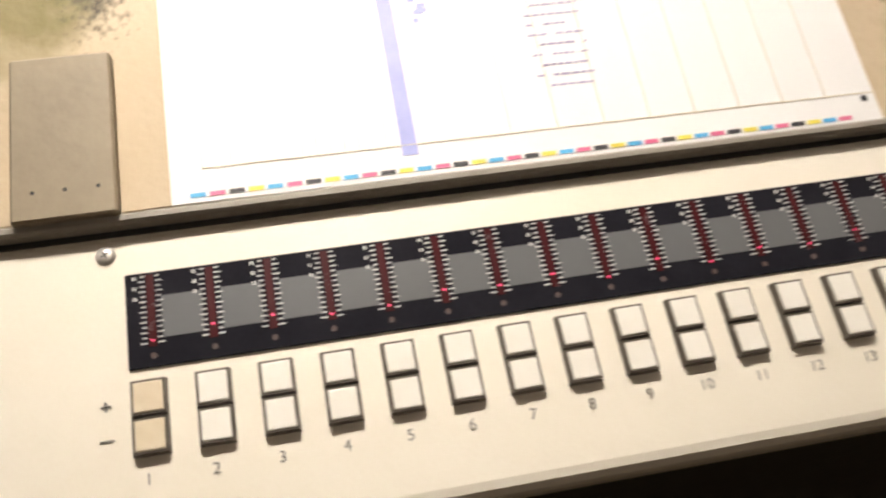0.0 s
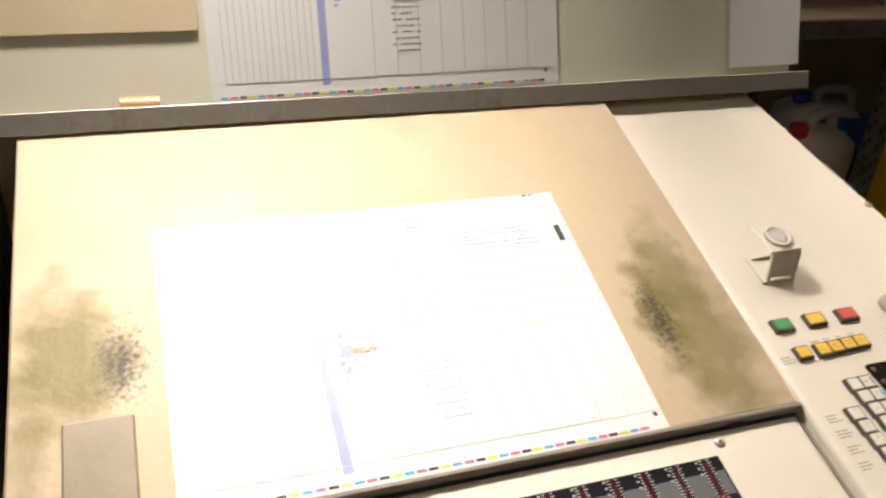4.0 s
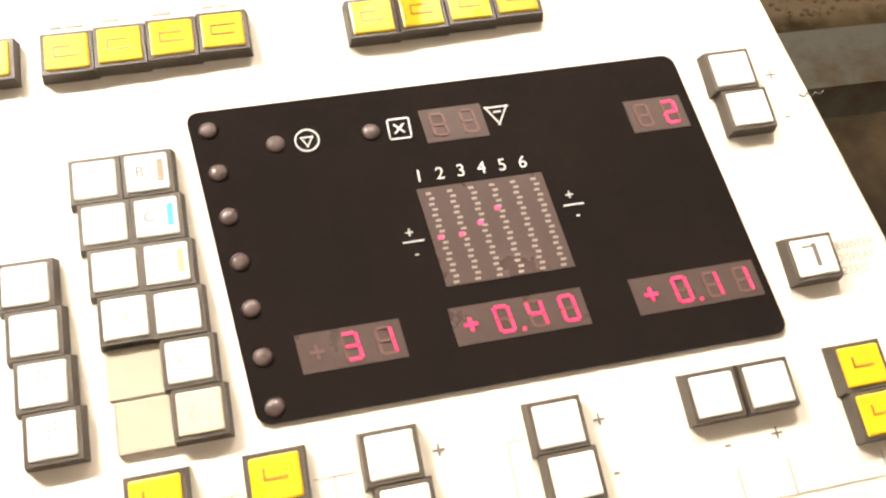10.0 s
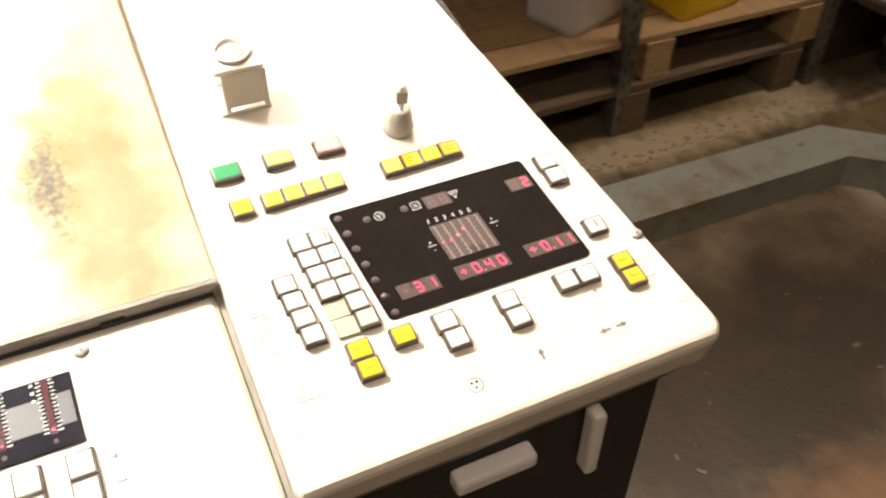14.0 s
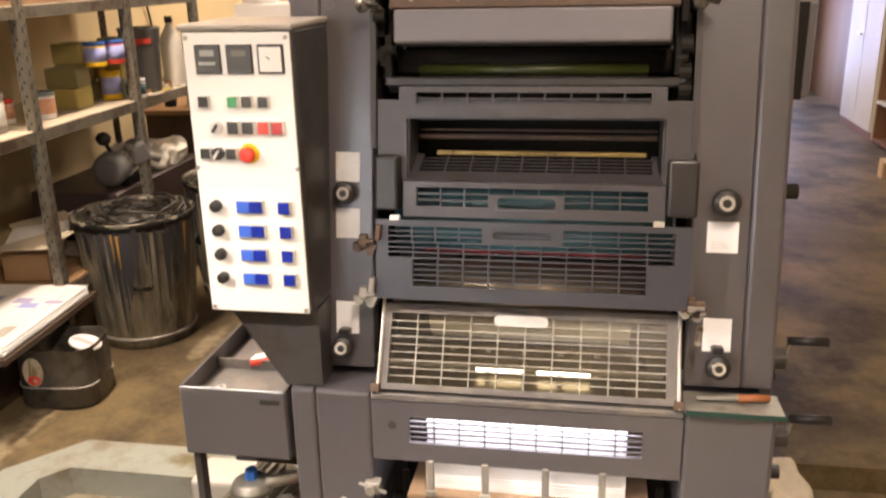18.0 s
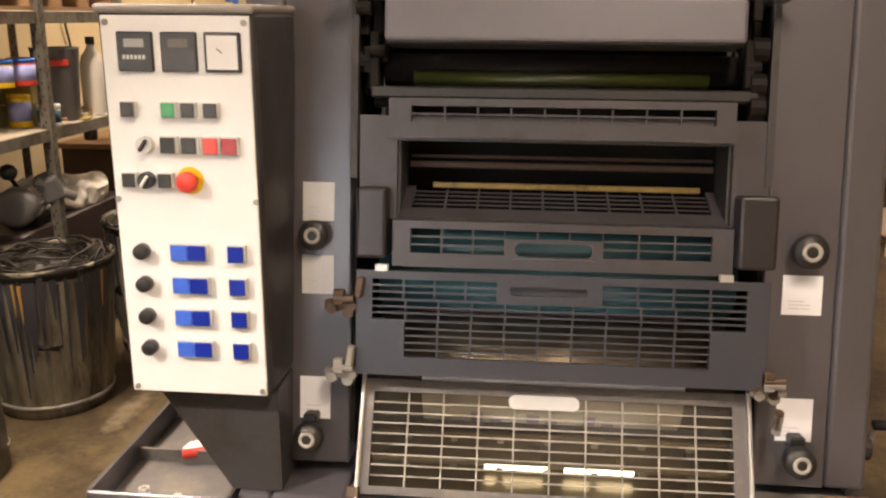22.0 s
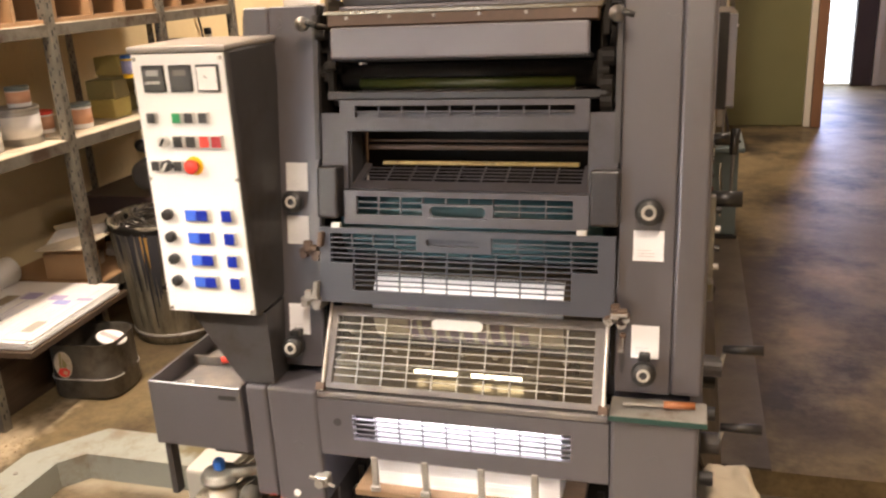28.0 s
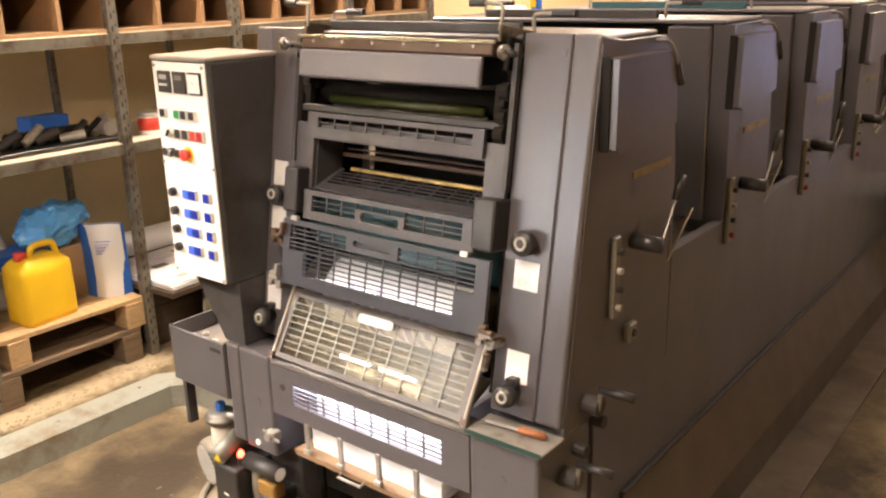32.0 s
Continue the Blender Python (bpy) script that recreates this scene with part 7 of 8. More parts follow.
def bin_can(x, y, h, r, label, seed):
    """Ribbed galvanised can with a lining and ink runs."""
    t = thing("galvanised_can", x, y, 0.0, label, "bin", "galvanised cans")
    m = Matrix.Translation((x, y, 0))
    bm = bmesh.new()
    seg = 120
    prof = [(0.80, 0.0), (0.80, 0.02), (0.835, 0.10), (0.96, h - 0.06), (0.98, h - 0.02), (1.03, h), (1.0, h + 0.012), (0.97, h - 0.004), (0.93, h - 0.05), (0.80, 0.12), (0.02, 0.11)]
    rings = []
    for f, z in prof:
        rib = 0.010 if 0.05 < z < h - 0.05 and f > 0.81 else 0.0
        rings.append([bm.verts.new(m @ Vector(((r * f + rib * (0.5 + 0.5 * math.cos(2 * math.pi * k / 5))) * math.cos(2 * math.pi * k / seg), (r * f + rib * (0.5 + 0.5 * math.cos(2 * math.pi * k / 5))) * math.sin(2 * math.pi * k / seg), z))) for k in range(seg)])
    for a, b in zip(rings, rings[1:]):
        for k in range(seg):
            bm.faces.new((a[k], a[(k + 1) % seg], b[(k + 1) % seg], b[k]))
    bm.faces.new(list(reversed(rings[0])))
    part("can_wall", bm, GALV, t, "ribbed galvanised wall with dark ink runs", True)
    bm = lathe([(r * 0.985, h - 0.034), (r * 1.022, h - 0.012), (r * 1.034, h + 0.004), (r * 1.0, h + 0.013), (r * 0.955, h - 0.02), (r * 0.93, h - 0.07)], 90, m)
    bmesh.ops.delete(bm, geom=[f for f in bm.faces if len(f.verts) > 4], context="FACES_ONLY")
    for v in bm.verts:
        v.co += 0.007 * noise.noise_vector(v.co * 22)
    part("rim_crust", bm, CAVITY, t, "ink-crusted dark rim", True)
    part("can_hoop", lathe([(r * 0.84, 0.035), (r * 0.86, 0.045), (r * 0.84, 0.055), (r * 0.83, 0.045)], 36, m), DULLSTEEL, t, "", True)
    rnd = random.Random(seed)
    bm = bmesh.new()
    for k in range(120):
        a, top = rnd.uniform(0, 6.28), h - rnd.uniform(0.0, 0.05)
        ln, w = rnd.uniform(0.05, 0.30) if k % 5 else rnd.uniform(0.25, 0.48), rnd.uniform(0.002, 0.007) if k % 4 else rnd.uniform(0.008, 0.018)
        for i in range(6):
            z0, z1 = top - ln * i / 6, top - ln * (i + 1) / 6
            f0, f1 = (0.80 + 0.17 * z / h + 0.048 for z in (z0, z1))
            w0 = w * (1 - i / 7)
            bm.faces.new([bm.verts.new(m @ Vector((r * f * math.cos(a + d / r), r * f * math.sin(a + d / r), z))) for f, z, d in ((f0, z0, -w0), (f1, z1, -w0 * 0.85), (f1, z1, w0 * 0.85), (f0, z0, w0))])
    part("ink_run", bm, BLACKINK, t, "runs of dried ink")
    bm = bmesh.new()
    for k in range(9):
        a, top = rnd.uniform(0, 6.28), h - rnd.uniform(0.0, 0.05)
        ln, w = rnd.uniform(0.05, 0.24), rnd.uniform(0.003, 0.009)
        for i in range(4):
            z0, z1 = top - ln * i / 4, top - ln * (i + 1) / 4
            f0, f1 = (0.80 + 0.17 * z / h + 0.050 for z in (z0, z1))
            w0 = w * (1 - i / 5)
            bm.faces.new([bm.verts.new(m @ Vector((r * f * math.cos(a + d / r), r * f * math.sin(a + d / r), z))) for f, z, d in ((f0, z0, -w0), (f1, z1, -w0 * 0.8), (f1, z1, w0 * 0.8), (f0, z0, w0))])
    part("ink_run", bm, AMBER, t, "runs of dried amber ink")
    bm = bmesh.new()
    bmesh.ops.create_icosphere(bm, subdivisions=4, radius=1.0, matrix=Matrix.Translation((x, y, h - 0.27)) @ Matrix.Diagonal((r * 0.84, r * 0.84, 0.10, 1)))
    for v in bm.verts:
        v.co += 0.05 * noise.noise_vector(v.co * 9) + 0.02 * noise.noise_vector(v.co * 30)
    part("can_rubbish", bm, CAVITY, t, "dark inky rags and tins")
    # greasy strapping and wire coiled in the mouth
    bm = bmesh.new()
    for k in range(26):
        a0, span, rr = rnd.uniform(0, 6.28), rnd.uniform(1.2, 4.2), r * rnd.uniform(0.55, 0.93)
        z0, dip, ox, oy = h + rnd.uniform(-0.05, 0.035), rnd.uniform(0.0, 0.06), rnd.uniform(-0.03, 0.03), rnd.uniform(-0.03, 0.03)
        pts = [Vector((x + ox + rr * math.cos(a0 + span * q / 9), y + oy + rr * math.sin(a0 + span * q / 9), z0 - dip * (abs(q - 4.5) / 4.5) ** 2 + 0.012 * math.sin(q * 1.7 + k))) for q in range(10)]
        tube(pts, rnd.uniform(0.0028, 0.0065), 6, ID, bm)
    part("wire_tangle", bm, WIRE, t, "tangle of greasy black strapping", True)
    bm = bmesh.new()
    for k in range(5):
        a0, rr = rnd.uniform(0, 6.28), r * rnd.uniform(0.1, 0.6)
        bmesh.ops.create_icosphere(bm, subdivisions=3, radius=1.0, matrix=Matrix.Translation((x + rr * math.cos(a0), y + rr * math.sin(a0), h - 0.075)) @ Matrix.Diagonal((0.10, 0.085, 0.055, 1)))
    for v in bm.verts:
        v.co += 0.03 * noise.noise_vector(v.co * 12) + 0.012 * noise.noise_vector(v.co * 35)
    part("inky_rag", bm, WIRE, t, "dark inky rags heaped to the rim")
    return t


bin_can(-1.825, 1.63, 0.565, 0.252, "ink-stained galvanised can full of dark rags", 1)
bin_can(-1.62, 2.26, 0.58, 0.25, "ink-stained galvanised can behind the first", 2)


def oval_tin():
    t = thing("oval_tub", -1.83, 1.01, 0.0, "squat dark metal tub with a torn label", "tub")
    m = pose(-1.83, 1.01, 0, 0, 0, 6) @ Matrix.Diagonal((0.85, 0.84, 1.0, 1))
    bm = bmesh.new()
    rings = []
    for f, z in ((0.93, 0), (1, 0.015), (1, 0.085), (1.015, 0.09), (1, 0.097), (0.98, 0.235), (1.0, 0.24), (0.96, 0.235), (0.94, 0.12), (0.05, 0.115)):
        ring = []
        for sx, sy, a0 in ((1, 1, 0), (-1, 1, 90), (-1, -1, 180), (1, -1, 270)):
            for k in range(6):
                t_ = radians(a0 + 18 * k)
                ring.append(bm.verts.new(m @ Vector((f * (sx * 0.09 + 0.085 * math.cos(t_)), f * (sy * 0.06 + 0.085 * math.sin(t_)), z))))
        rings.append(ring)
    n = len(rings[0])
    for a, b in zip(rings, rings[1:]):
        for k in range(n):
            bm.faces.new((a[k], a[(k + 1) % n], b[(k + 1) % n], b[k]))
    bm.faces.new(list(reversed(rings[0])))
    part("tub_wall", bm, surface("dark_tinned_steel", (0.16, 0.145, 0.12), (0.075, 0.066, 0.054), 0.34, metal=0.5, fine=50, coarse=7, dirt=(0.03, 0.025, 0.02), dirt_at=0.56), t, "", True)
    part("tub_seam", tube([m @ Vector((1.02 * (sx * 0.09 + 0.085 * math.cos(radians(a0 + 18 * k))), 1.02 * (sy * 0.06 + 0.085 * math.sin(radians(a0 + 18 * k))), 0.091)) for sx, sy, a0 in ((1, 1, 0), (-1, 1, 90), (-1, -1, 180), (1, -1, 270)) for k in range(6)], 0.0028, 6), SILVER, t, "bright worn seam", True)
    flat = m @ Matrix(((1, 0, 0, 0), (0, 0, -1, 0), (0, 1, 0, 0), (0, 0, 0, 1)))
    oval = [(-0.072 + 0.046 * math.cos(radians(18 * k)), 0.155 + 0.058 * math.sin(radians(18 * k))) for k in range(20)]
    lab = part("oval_label", pr(oval, 0.1455, 0.1490, flat), PALESHELF, t, "worn oval cream label")
    part("label_print", pr([(-0.105, 0.118), (-0.080, 0.102), (-0.052, 0.108), (-0.040, 0.128), (-0.060, 0.142), (-0.092, 0.140)], 0.1491, 0.1500, flat), CAPRED, lab, "red print on the label")
    part("label_print", pr([(-0.080, 0.118), (-0.060, 0.112), (-0.050, 0.124), (-0.068, 0.132)], 0.1501, 0.1506, flat), INKORANGE, lab, "orange print on the label")
    part("label_print", pr([(-0.092, 0.143), (-0.080, 0.142), (-0.074, 0.205), (-0.082, 0.208)], 0.1491, 0.1498, flat), TINOLIVE, lab, "green print on the label")
    part("label_print", pr([(-0.078, 0.143), (-0.058, 0.143), (-0.050, 0.156), (-0.070, 0.185)], 0.1491, 0.1497, flat), TINOLIVE, lab, "green print on the label")
    tip = m @ Matrix.Translation((0.06, -0.02, 0)) @ Matrix.Rotation(0.25, 4, "Y")
    disc = part("tub_paper", lathe([(0.07, 0.236), (0.068, 0.242), (0.01, 0.243)], 20, tip), LABELWHITE, t, "white paper disc with a pink stripe")
    part("pink_stripe", pr([(-0.060, -0.012), (0.052, -0.026), (0.058, 0.004), (-0.052, 0.022)], 0.2432, 0.2438, tip), surface("pale_pink_ink", (0.66, 0.34, 0.36), (0.72, 0.46, 0.46), 0.5), disc, "pink stripe")



oval_tin()


def paper_stack():
    """Waste prints on a low board beside the pallet."""
    t = thing("waste_print_stack", -2.05, 0.95, 0.20, "stack of waste prints on a low board", "paper stack")
    m = pose(-2.05, 0.95, 0.0, 0, 0, 4)
    part("stack_board", bx((-0.30, -0.33, 0.30), (0.24, 0.32, 0.325), m, 0.002), DARKTIMBER, t)
    for a in (-0.22, -0.02):
        part("stack_bearer", bx((a - 0.04, -0.28, 0.20), (a + 0.04, 0.22, 0.2995), m, 0.004), DARKTIMBER, t)
    rnd = random.Random(9)
    for k in range(7):
        q = m @ pose(rnd.uniform(-0.012, 0.012), rnd.uniform(-0.012, 0.012), 0.3255 + k * 0.0046, 0, 0, rnd.uniform(-2, 2))
        part("print_sheet", bx((-0.28, -0.30, 0), (0.22, 0.29, 0.0042), q), PAPER if k % 3 else LABELWHITE, t)
    q = m @ pose(0, 0, 0.3255 + 7 * 0.0046)
    bm = bmesh.new()
    for k in range(26):
        x, y = -0.26 + 0.018 * k, rnd.uniform(-0.27, -0.1)
        box(bm, (x, y, 0), (x + 0.003, y + rnd.uniform(0.1, 0.33), 0.0006), q)
    for k in range(3):
        box(bm, (-0.12 + 0.13 * k, 0.10, 0), (-0.05 + 0.13 * k, 0.17 - 0.02 * k, 0.0008), q)
    part("print_ink", bm, INKPALE, t)
    for k, (x, y, w, h) in enumerate(((-0.20, 0.02, 0.06, 0.11), (-0.08, -0.20, 0.05, 0.08), (0.06, 0.05, 0.07, 0.05), (0.12, -0.22, 0.05, 0.10))):
        part("printed_picture", bx((x, y, 0.0006), (x + w, y + h, 0.0010), q), (GREYPLATE, PRINTGREY, INKBLUE, PRINTPALE)[k], t, "dark printed picture")


paper_stack()
for x_ in (-2.33, -2.20, -2.07):
    solo("stack_timber", bx((x_ - 0.05, 0.66, 0.0), (x_ + 0.05, 1.18, 0.199), ID, 0.005), DARKTIMBER, "made-up timber baulk, dark for the shade under the prints", "timber", "timber baulks")


def tin(x, y, z, r, h, body, lid, label, cat="tin"):
    t = thing("ink_tin", x, y, z, label, cat, "tins on the shelf")
    m = Matrix.Translation((x, y, z))
    part("tin_body", lathe([(r * 0.98, 0), (r, 0.004), (r, h - 0.004), (r * 0.97, h)], 24, m), body, t, "", True)
    part("tin_lid", lathe([(r * 1.03, h - 0.012), (r * 1.04, h - 0.002), (r * 1.0, h + 0.004), (r * 0.85, h + 0.002)], 24, m), lid, t, "", True)
    part("tin_label", lathe([(r * 1.008, h * 0.2), (r * 1.008, h * 0.8), (r * 0.9, h * 0.8)], 24, m), (INKBLUE, LABELWHITE, INKORANGE, TEAL)[int(abs(y * 70)) % 4] if "red label" not in label else CAPRED, t, "printed label band", True)


S1 = 0.9895
MOTORDARK = surface("dark_grey_plastic", (0.13, 0.125, 0.12), (0.10, 0.095, 0.09), 0.5, fine=90, coarse=8)
JUGDULL = surface("dull_yellow_strap", (0.45, 0.36, 0.12), (0.34, 0.26, 0.09), 0.6)
tin(-2.12, 1.17, S1, 0.085, 0.145, DULLSTEEL, DULLSTEEL, "large grey metal ink bucket on the shelf")
tin(-2.10, 1.175, S1 + 0.150, 0.045, 0.075, LABELWHITE, TEALCART, "white tub with a blue-green lid on the bucket")
tin(-2.08, 0.82, S1, 0.052, 0.095, LABELWHITE, SILVER, "white ink tin with a red label")
tin(-2.12, 0.99, S1, 0.055, 0.11, LABELWHITE, BLUEPL, "white tub with a dark blue lid")
tin(-2.10, 1.52, S1, 0.050, 0.105, LABELWHITE, TEALCART, "white tub with a blue-green lid")
tin(-2.20, 1.40, S1, 0.045, 0.09, LABELWHITE, REDPL, "white tub with a red lid")
for k, (x_, y_) in enumerate(((-2.15, 1.80), (-2.22, 1.98), (-2.12, 2.14), (-2.2, 2.32))):
    for q in range(2 + (k % 2)):
        solo("ink_box", bx((-0.07, -0.065, 0), (0.07, 0.065, 0.088), pose(x_, y_, S1 + q * 0.0885, 0, 0, 7 * ((k + q) % 3)), 0.004), TINOLIVE if (k + q) % 3 else surface("faded_yellow_box", (0.45, 0.38, 0.12), (0.34, 0.26, 0.08), 0.6), "olive and yellow ink boxes stacked on the shelf", "ink box", "ink boxes")
for k, (x_, y_, h_, mat_, lid_) in enumerate(((-2.02, 1.83, 0.10, CAPYELLOW, BLUEPL), (-2.0, 1.95, 0.10, REDPL, BLUEPL), (-2.10, 2.06, 0.13, CAPYELLOW, CAPYELLOW), (-2.0, 2.10, 0.085, LABELWHITE, LABELWHITE))):
    tin(x_, y_, S1 + (0.1775 if k < 2 else 0.0), 0.045, h_, mat_, lid_, ("yellow tin with a blue lid on the ink boxes", "red tin with a dark lid on the ink boxes", "tall yellow ink tin on the shelf", "small white tub on the shelf")[k])
t_ = thing("grey_bucket", -2.06, 2.30, S1, "dark grey plastic bucket with a red mark on the shelf", "bucket")
part("bucket_body", lathe([(0.075, S1), (0.08, S1 + 0.01), (0.098, S1 + 0.30), (0.103, S1 + 0.31), (0.094, S1 + 0.31), (0.076, S1 + 0.02), (0.002, S1 + 0.015)], 28, Matrix.Translation((-2.06, 2.30, 0))), MOTORDARK, t_, "", True)
part("red_mark", bx((-0.045, -0.1015, S1 + 0.235), (0.035, -0.0945, S1 + 0.262), pose(-2.06, 2.30, 0, 0, 0, 38), 0.002), REDPL, t_, "red mark")
t_ = thing("spirit_bottle", -2.02, 2.54, S1, "milky white bottle with a black cap on the shelf", "bottle")
part("bottle_body", lathe([(0.05, S1), (0.054, S1 + 0.01), (0.054, S1 + 0.22), (0.045, S1 + 0.26), (0.018, S1 + 0.30), (0.016, S1 + 0.315)], 22, Matrix.Translation((-2.02, 2.54, 0))), WHITEPAINT, t_, "", True)
part("bottle_cap", lathe([(0.02, S1 + 0.3155), (0.02, S1 + 0.345), (0.016, S1 + 0.348)], 16, Matrix.Translation((-2.02, 2.54, 0))), BLACKPLASTIC, t_, "black cap", True)
rnd_ = random.Random(77)
for k in range(9):
    w_ = rnd_.uniform(0.05, 0.09)
    solo("paper_scrap", bx((-w_, -0.05, 0), (w_, 0.05, 0.008 + 0.012 * (k % 3)), pose(-2.03 - 0.03 * (k % 3), 2.16 + 0.062 * k if k != 2 else 2.43, S1 + 0.0005, 0, 0, rnd_.uniform(-50, 50)), 0.002), (PALESHELF, CARD, LABELWHITE, JUGDULL)[k % 4], "torn packing scrap lying on the shelf", "scrap", "packing scraps")


def black_tools():
    """Dark rails and a drill-like tool lying on the shelf."""
    rnd = random.Random(12)
    t = thing("dark_machine_parts", -2.18, 0.38, S1, "row of dark greasy machine parts on the shelf", "machine parts")
    part("parts_tray", bx((-2.34, 0.10, S1), (-2.03, 0.63, S1 + 0.018), ID, 0.003), BLACKPLASTIC, t)
    for k in range(9):
        y = 0.14 + k * 0.052
        part("machine_part", rd((-2.10, y, S1 + 0.036), (-2.10 + rnd.uniform(-0.05, 0.05), y + 0.09, S1 + 0.045 + rnd.uniform(0, 0.06)), rnd.uniform(0.012, 0.022), 12), (BLACKPLASTIC, CAVITY, DULLSTEEL)[k % 3], t)
    part("machine_part", bx((-2.20, 0.20, S1 + 0.018), (-2.13, 0.56, S1 + 0.075), ID, 0.01), CAVITY, t)
    part("round_part", rd((-2.08, 0.60, S1 + 0.06), (-2.04, 0.60, S1 + 0.06), 0.035, 20), DULLSTEEL, t)


black_tools()
solo("floor_roll", rd((-2.35, 0.75, 0.42), (-2.35, 1.20, 0.42), 0.06, 20), LABELWHITE, "pale rolled packing lying on the prints", "roll", smooth=True)
solo("grey_box", bx((-2.46, 0.40, S1), (-2.34, 0.58, S1 + 0.10), ID, 0.004), BLUEPL, "blue box at the back of the shelf", "box")


def pigeon_holes():
    """Row of open wooden compartments along the top shelf."""
    t = thing("wooden_compartments", -2.2, 1.0, 1.45, "open brown wooden compartments on the top shelf", "compartment shelf")
    z0, z1 = 1.4495, 1.66
    part("compartment_floor", bx((-2.48, -0.75, z0), (-1.965, 2.70, z0 + 0.016), ID), CHIPBOARD, t)
    part("compartment_top", bx((-2.48, -0.75, z1), (-1.965, 2.70, z1 + 0.018), ID), WOOD, t, "pale plank top")
    for k in range(16):
        y = -0.75 + k * 0.2287
        part("divider", bx((-2.48, y, z0 + 0.0165), (-1.97, y + 0.018, z1 - 0.0005), ID), CHIPBOARD, t)
    part("compartment_back", bx((-2.499, -0.75, z0), (-2.4805, 2.70, z1)), CHIPBOARD, t)


pigeon_holes()
# loose clutter on the low shelf
rnd_ = random.Random(21)
for k in range(4):
    x_, y_ = -2.12 - 0.2 * rnd_.random(), 1.36 + 0.11 * k
    h_ = rnd_.uniform(0.03, 0.16)
    solo("clutter_carton", bx((-0.10, -0.06, 0), (0.10, 0.06, h_), pose(x_, y_, 0.3495, 0, 0, rnd_.uniform(-20, 20)), 0.003), (CARD, PALESHELF, CHIPBOARD, LABELWHITE)[k % 4], "worn carton lying on the low shelf", "carton", "cartons")
for k in range(4):
    solo("loose_paper", bx((-0.12, -0.10, 0), (0.12, 0.10, 0.006), pose(-2.10 - 0.05 * (k % 3), 1.32 + 0.11 * k, 0.515 + 0.004 * (k % 3), 3, -4, 25 * k), 0.001), LABELWHITE if k % 2 else PALESHELF, "crumpled waste paper on the cartons", "paper", "waste paper")


def old_motor():
    """Greasy motor with a fan on a dark crate behind the cans."""
    solo("dark_crate", bx((-2.42, 1.78, 0.3495), (-1.985, 2.68, 0.600), ID, 0.008), DARKDOOR, "dark greasy wooden crate on the low shelf", "crate", "crates")
    t = thing("old_motor", -2.05, 1.95, 0.6005, "greasy grey electric motor with a round fan end on the crate", "motor")
    a, b = Vector((-2.04, 1.83, 0.690)), Vector((-2.10, 2.14, 0.715))
    m = Matrix.Translation(a) @ (b - a).normalized().to_track_quat("Z", "Y").to_matrix().to_4x4()
    part("fan_end", lathe([(0.002, -0.004), (0.050, -0.003), (0.068, 0.004), (0.078, 0.018), (0.078, 0.07), (0.066, 0.085)], 28, m), MOTORDARK, t, "round dark fan end", True)
    part("motor_barrel", lathe([(0.062, 0.0855), (0.068, 0.095), (0.068, 0.26), (0.05, 0.30), (0.014, 0.302), (0.014, 0.345)], 24, m), DULLSTEEL, t, "", True)
    bm = bmesh.new()
    for k in range(16):
        box(bm, (0.066, -0.002, 0.10), (0.079, 0.002, 0.25), m @ Matrix.Rotation(2 * math.pi * k / 16, 4, "Z"))
    part("cooling_fin", bm, DULLSTEEL, t)
    part("motor_foot", bx((-2.13, 1.93, 0.6005), (-2.00, 2.06, 0.640), ID, 0.004), CAVITY, t)
    part("gear_case", bx((-0.05, -0.06, 0), (0.05, 0.07, 0.105), pose(-1.985, 2.06, 0.695, 8, -20, 24), 0.014, 2), MOTORDARK, t, "dark gear case")
    part("cross_arm", rd((-2.02, 1.98, 0.78), (-1.90, 2.06, 0.70), 0.018, 12), DULLSTEEL, t, "", True)
    part("knob_stem", rd((-2.06, 1.92, 0.755), (-2.075, 1.90, 0.805), 0.009, 10), CAVITY, t)
    part("round_knob", lathe([(0.004, -0.033), (0.024, -0.025), (0.034, -0.005), (0.034, 0.008), (0.022, 0.026), (0.004, 0.032)], 20, Matrix.Translation((-2.08, 1.895, 0.83))), BLACKPLASTIC, t, "round black knob", True)
    bm = bmesh.new()
    bmesh.ops.create_icosphere(bm, subdivisions=5, radius=1.0, matrix=Matrix.Translation((-2.08, 2.43, 0.645)) @ Matrix.Diagonal((0.10, 0.20, 0.075, 1)))
    for v in bm.verts:
        v.co += 0.035 * noise.noise_vector(v.co * 11) + 0.012 * noise.noise_vector(v.co * 34)
        v.co.z = max(v.co.z, 0.6005)
    solo("crumpled_rag", bm, WHITEPAINT, "heap of pale crumpled rags on the crate", "rag", smooth=True)


old_motor()
solo("wall_box", bx((-2.60, 3.35, 1.55), (-2.52, 3.47, 1.78), ID, 0.006), LABELWHITE, "white switch box on the wall", "switch box")
solo("wall_conduit", rd((-2.585, 3.41, 1.78), (-2.585, 3.41, 3.24), 0.010, 10), GREYPLASTIC, "thin grey conduit on the wall", "conduit")
solo("wall_cable", tube(curve_points([(-2.585, 3.40, 1.55), (-2.58, 3.38, 1.40), (-2.585, 3.43, 1.2), (-2.58, 3.40, 0.79)], 5), 0.007, 8), BLACKPLASTIC, "black cable hanging down the wall", "cable", smooth=True)
t_ = thing("desk_cabinet", -2.0, 3.45, 0.0, "dark brown wooden bench cabinet by the wall", "cabinet")
part("cabinet_body", bx((-2.47, 3.0, 0.0), (-1.42, 3.9, 0.755), ID, 0.006), DARKBROWN, t_, "dark brown panel")
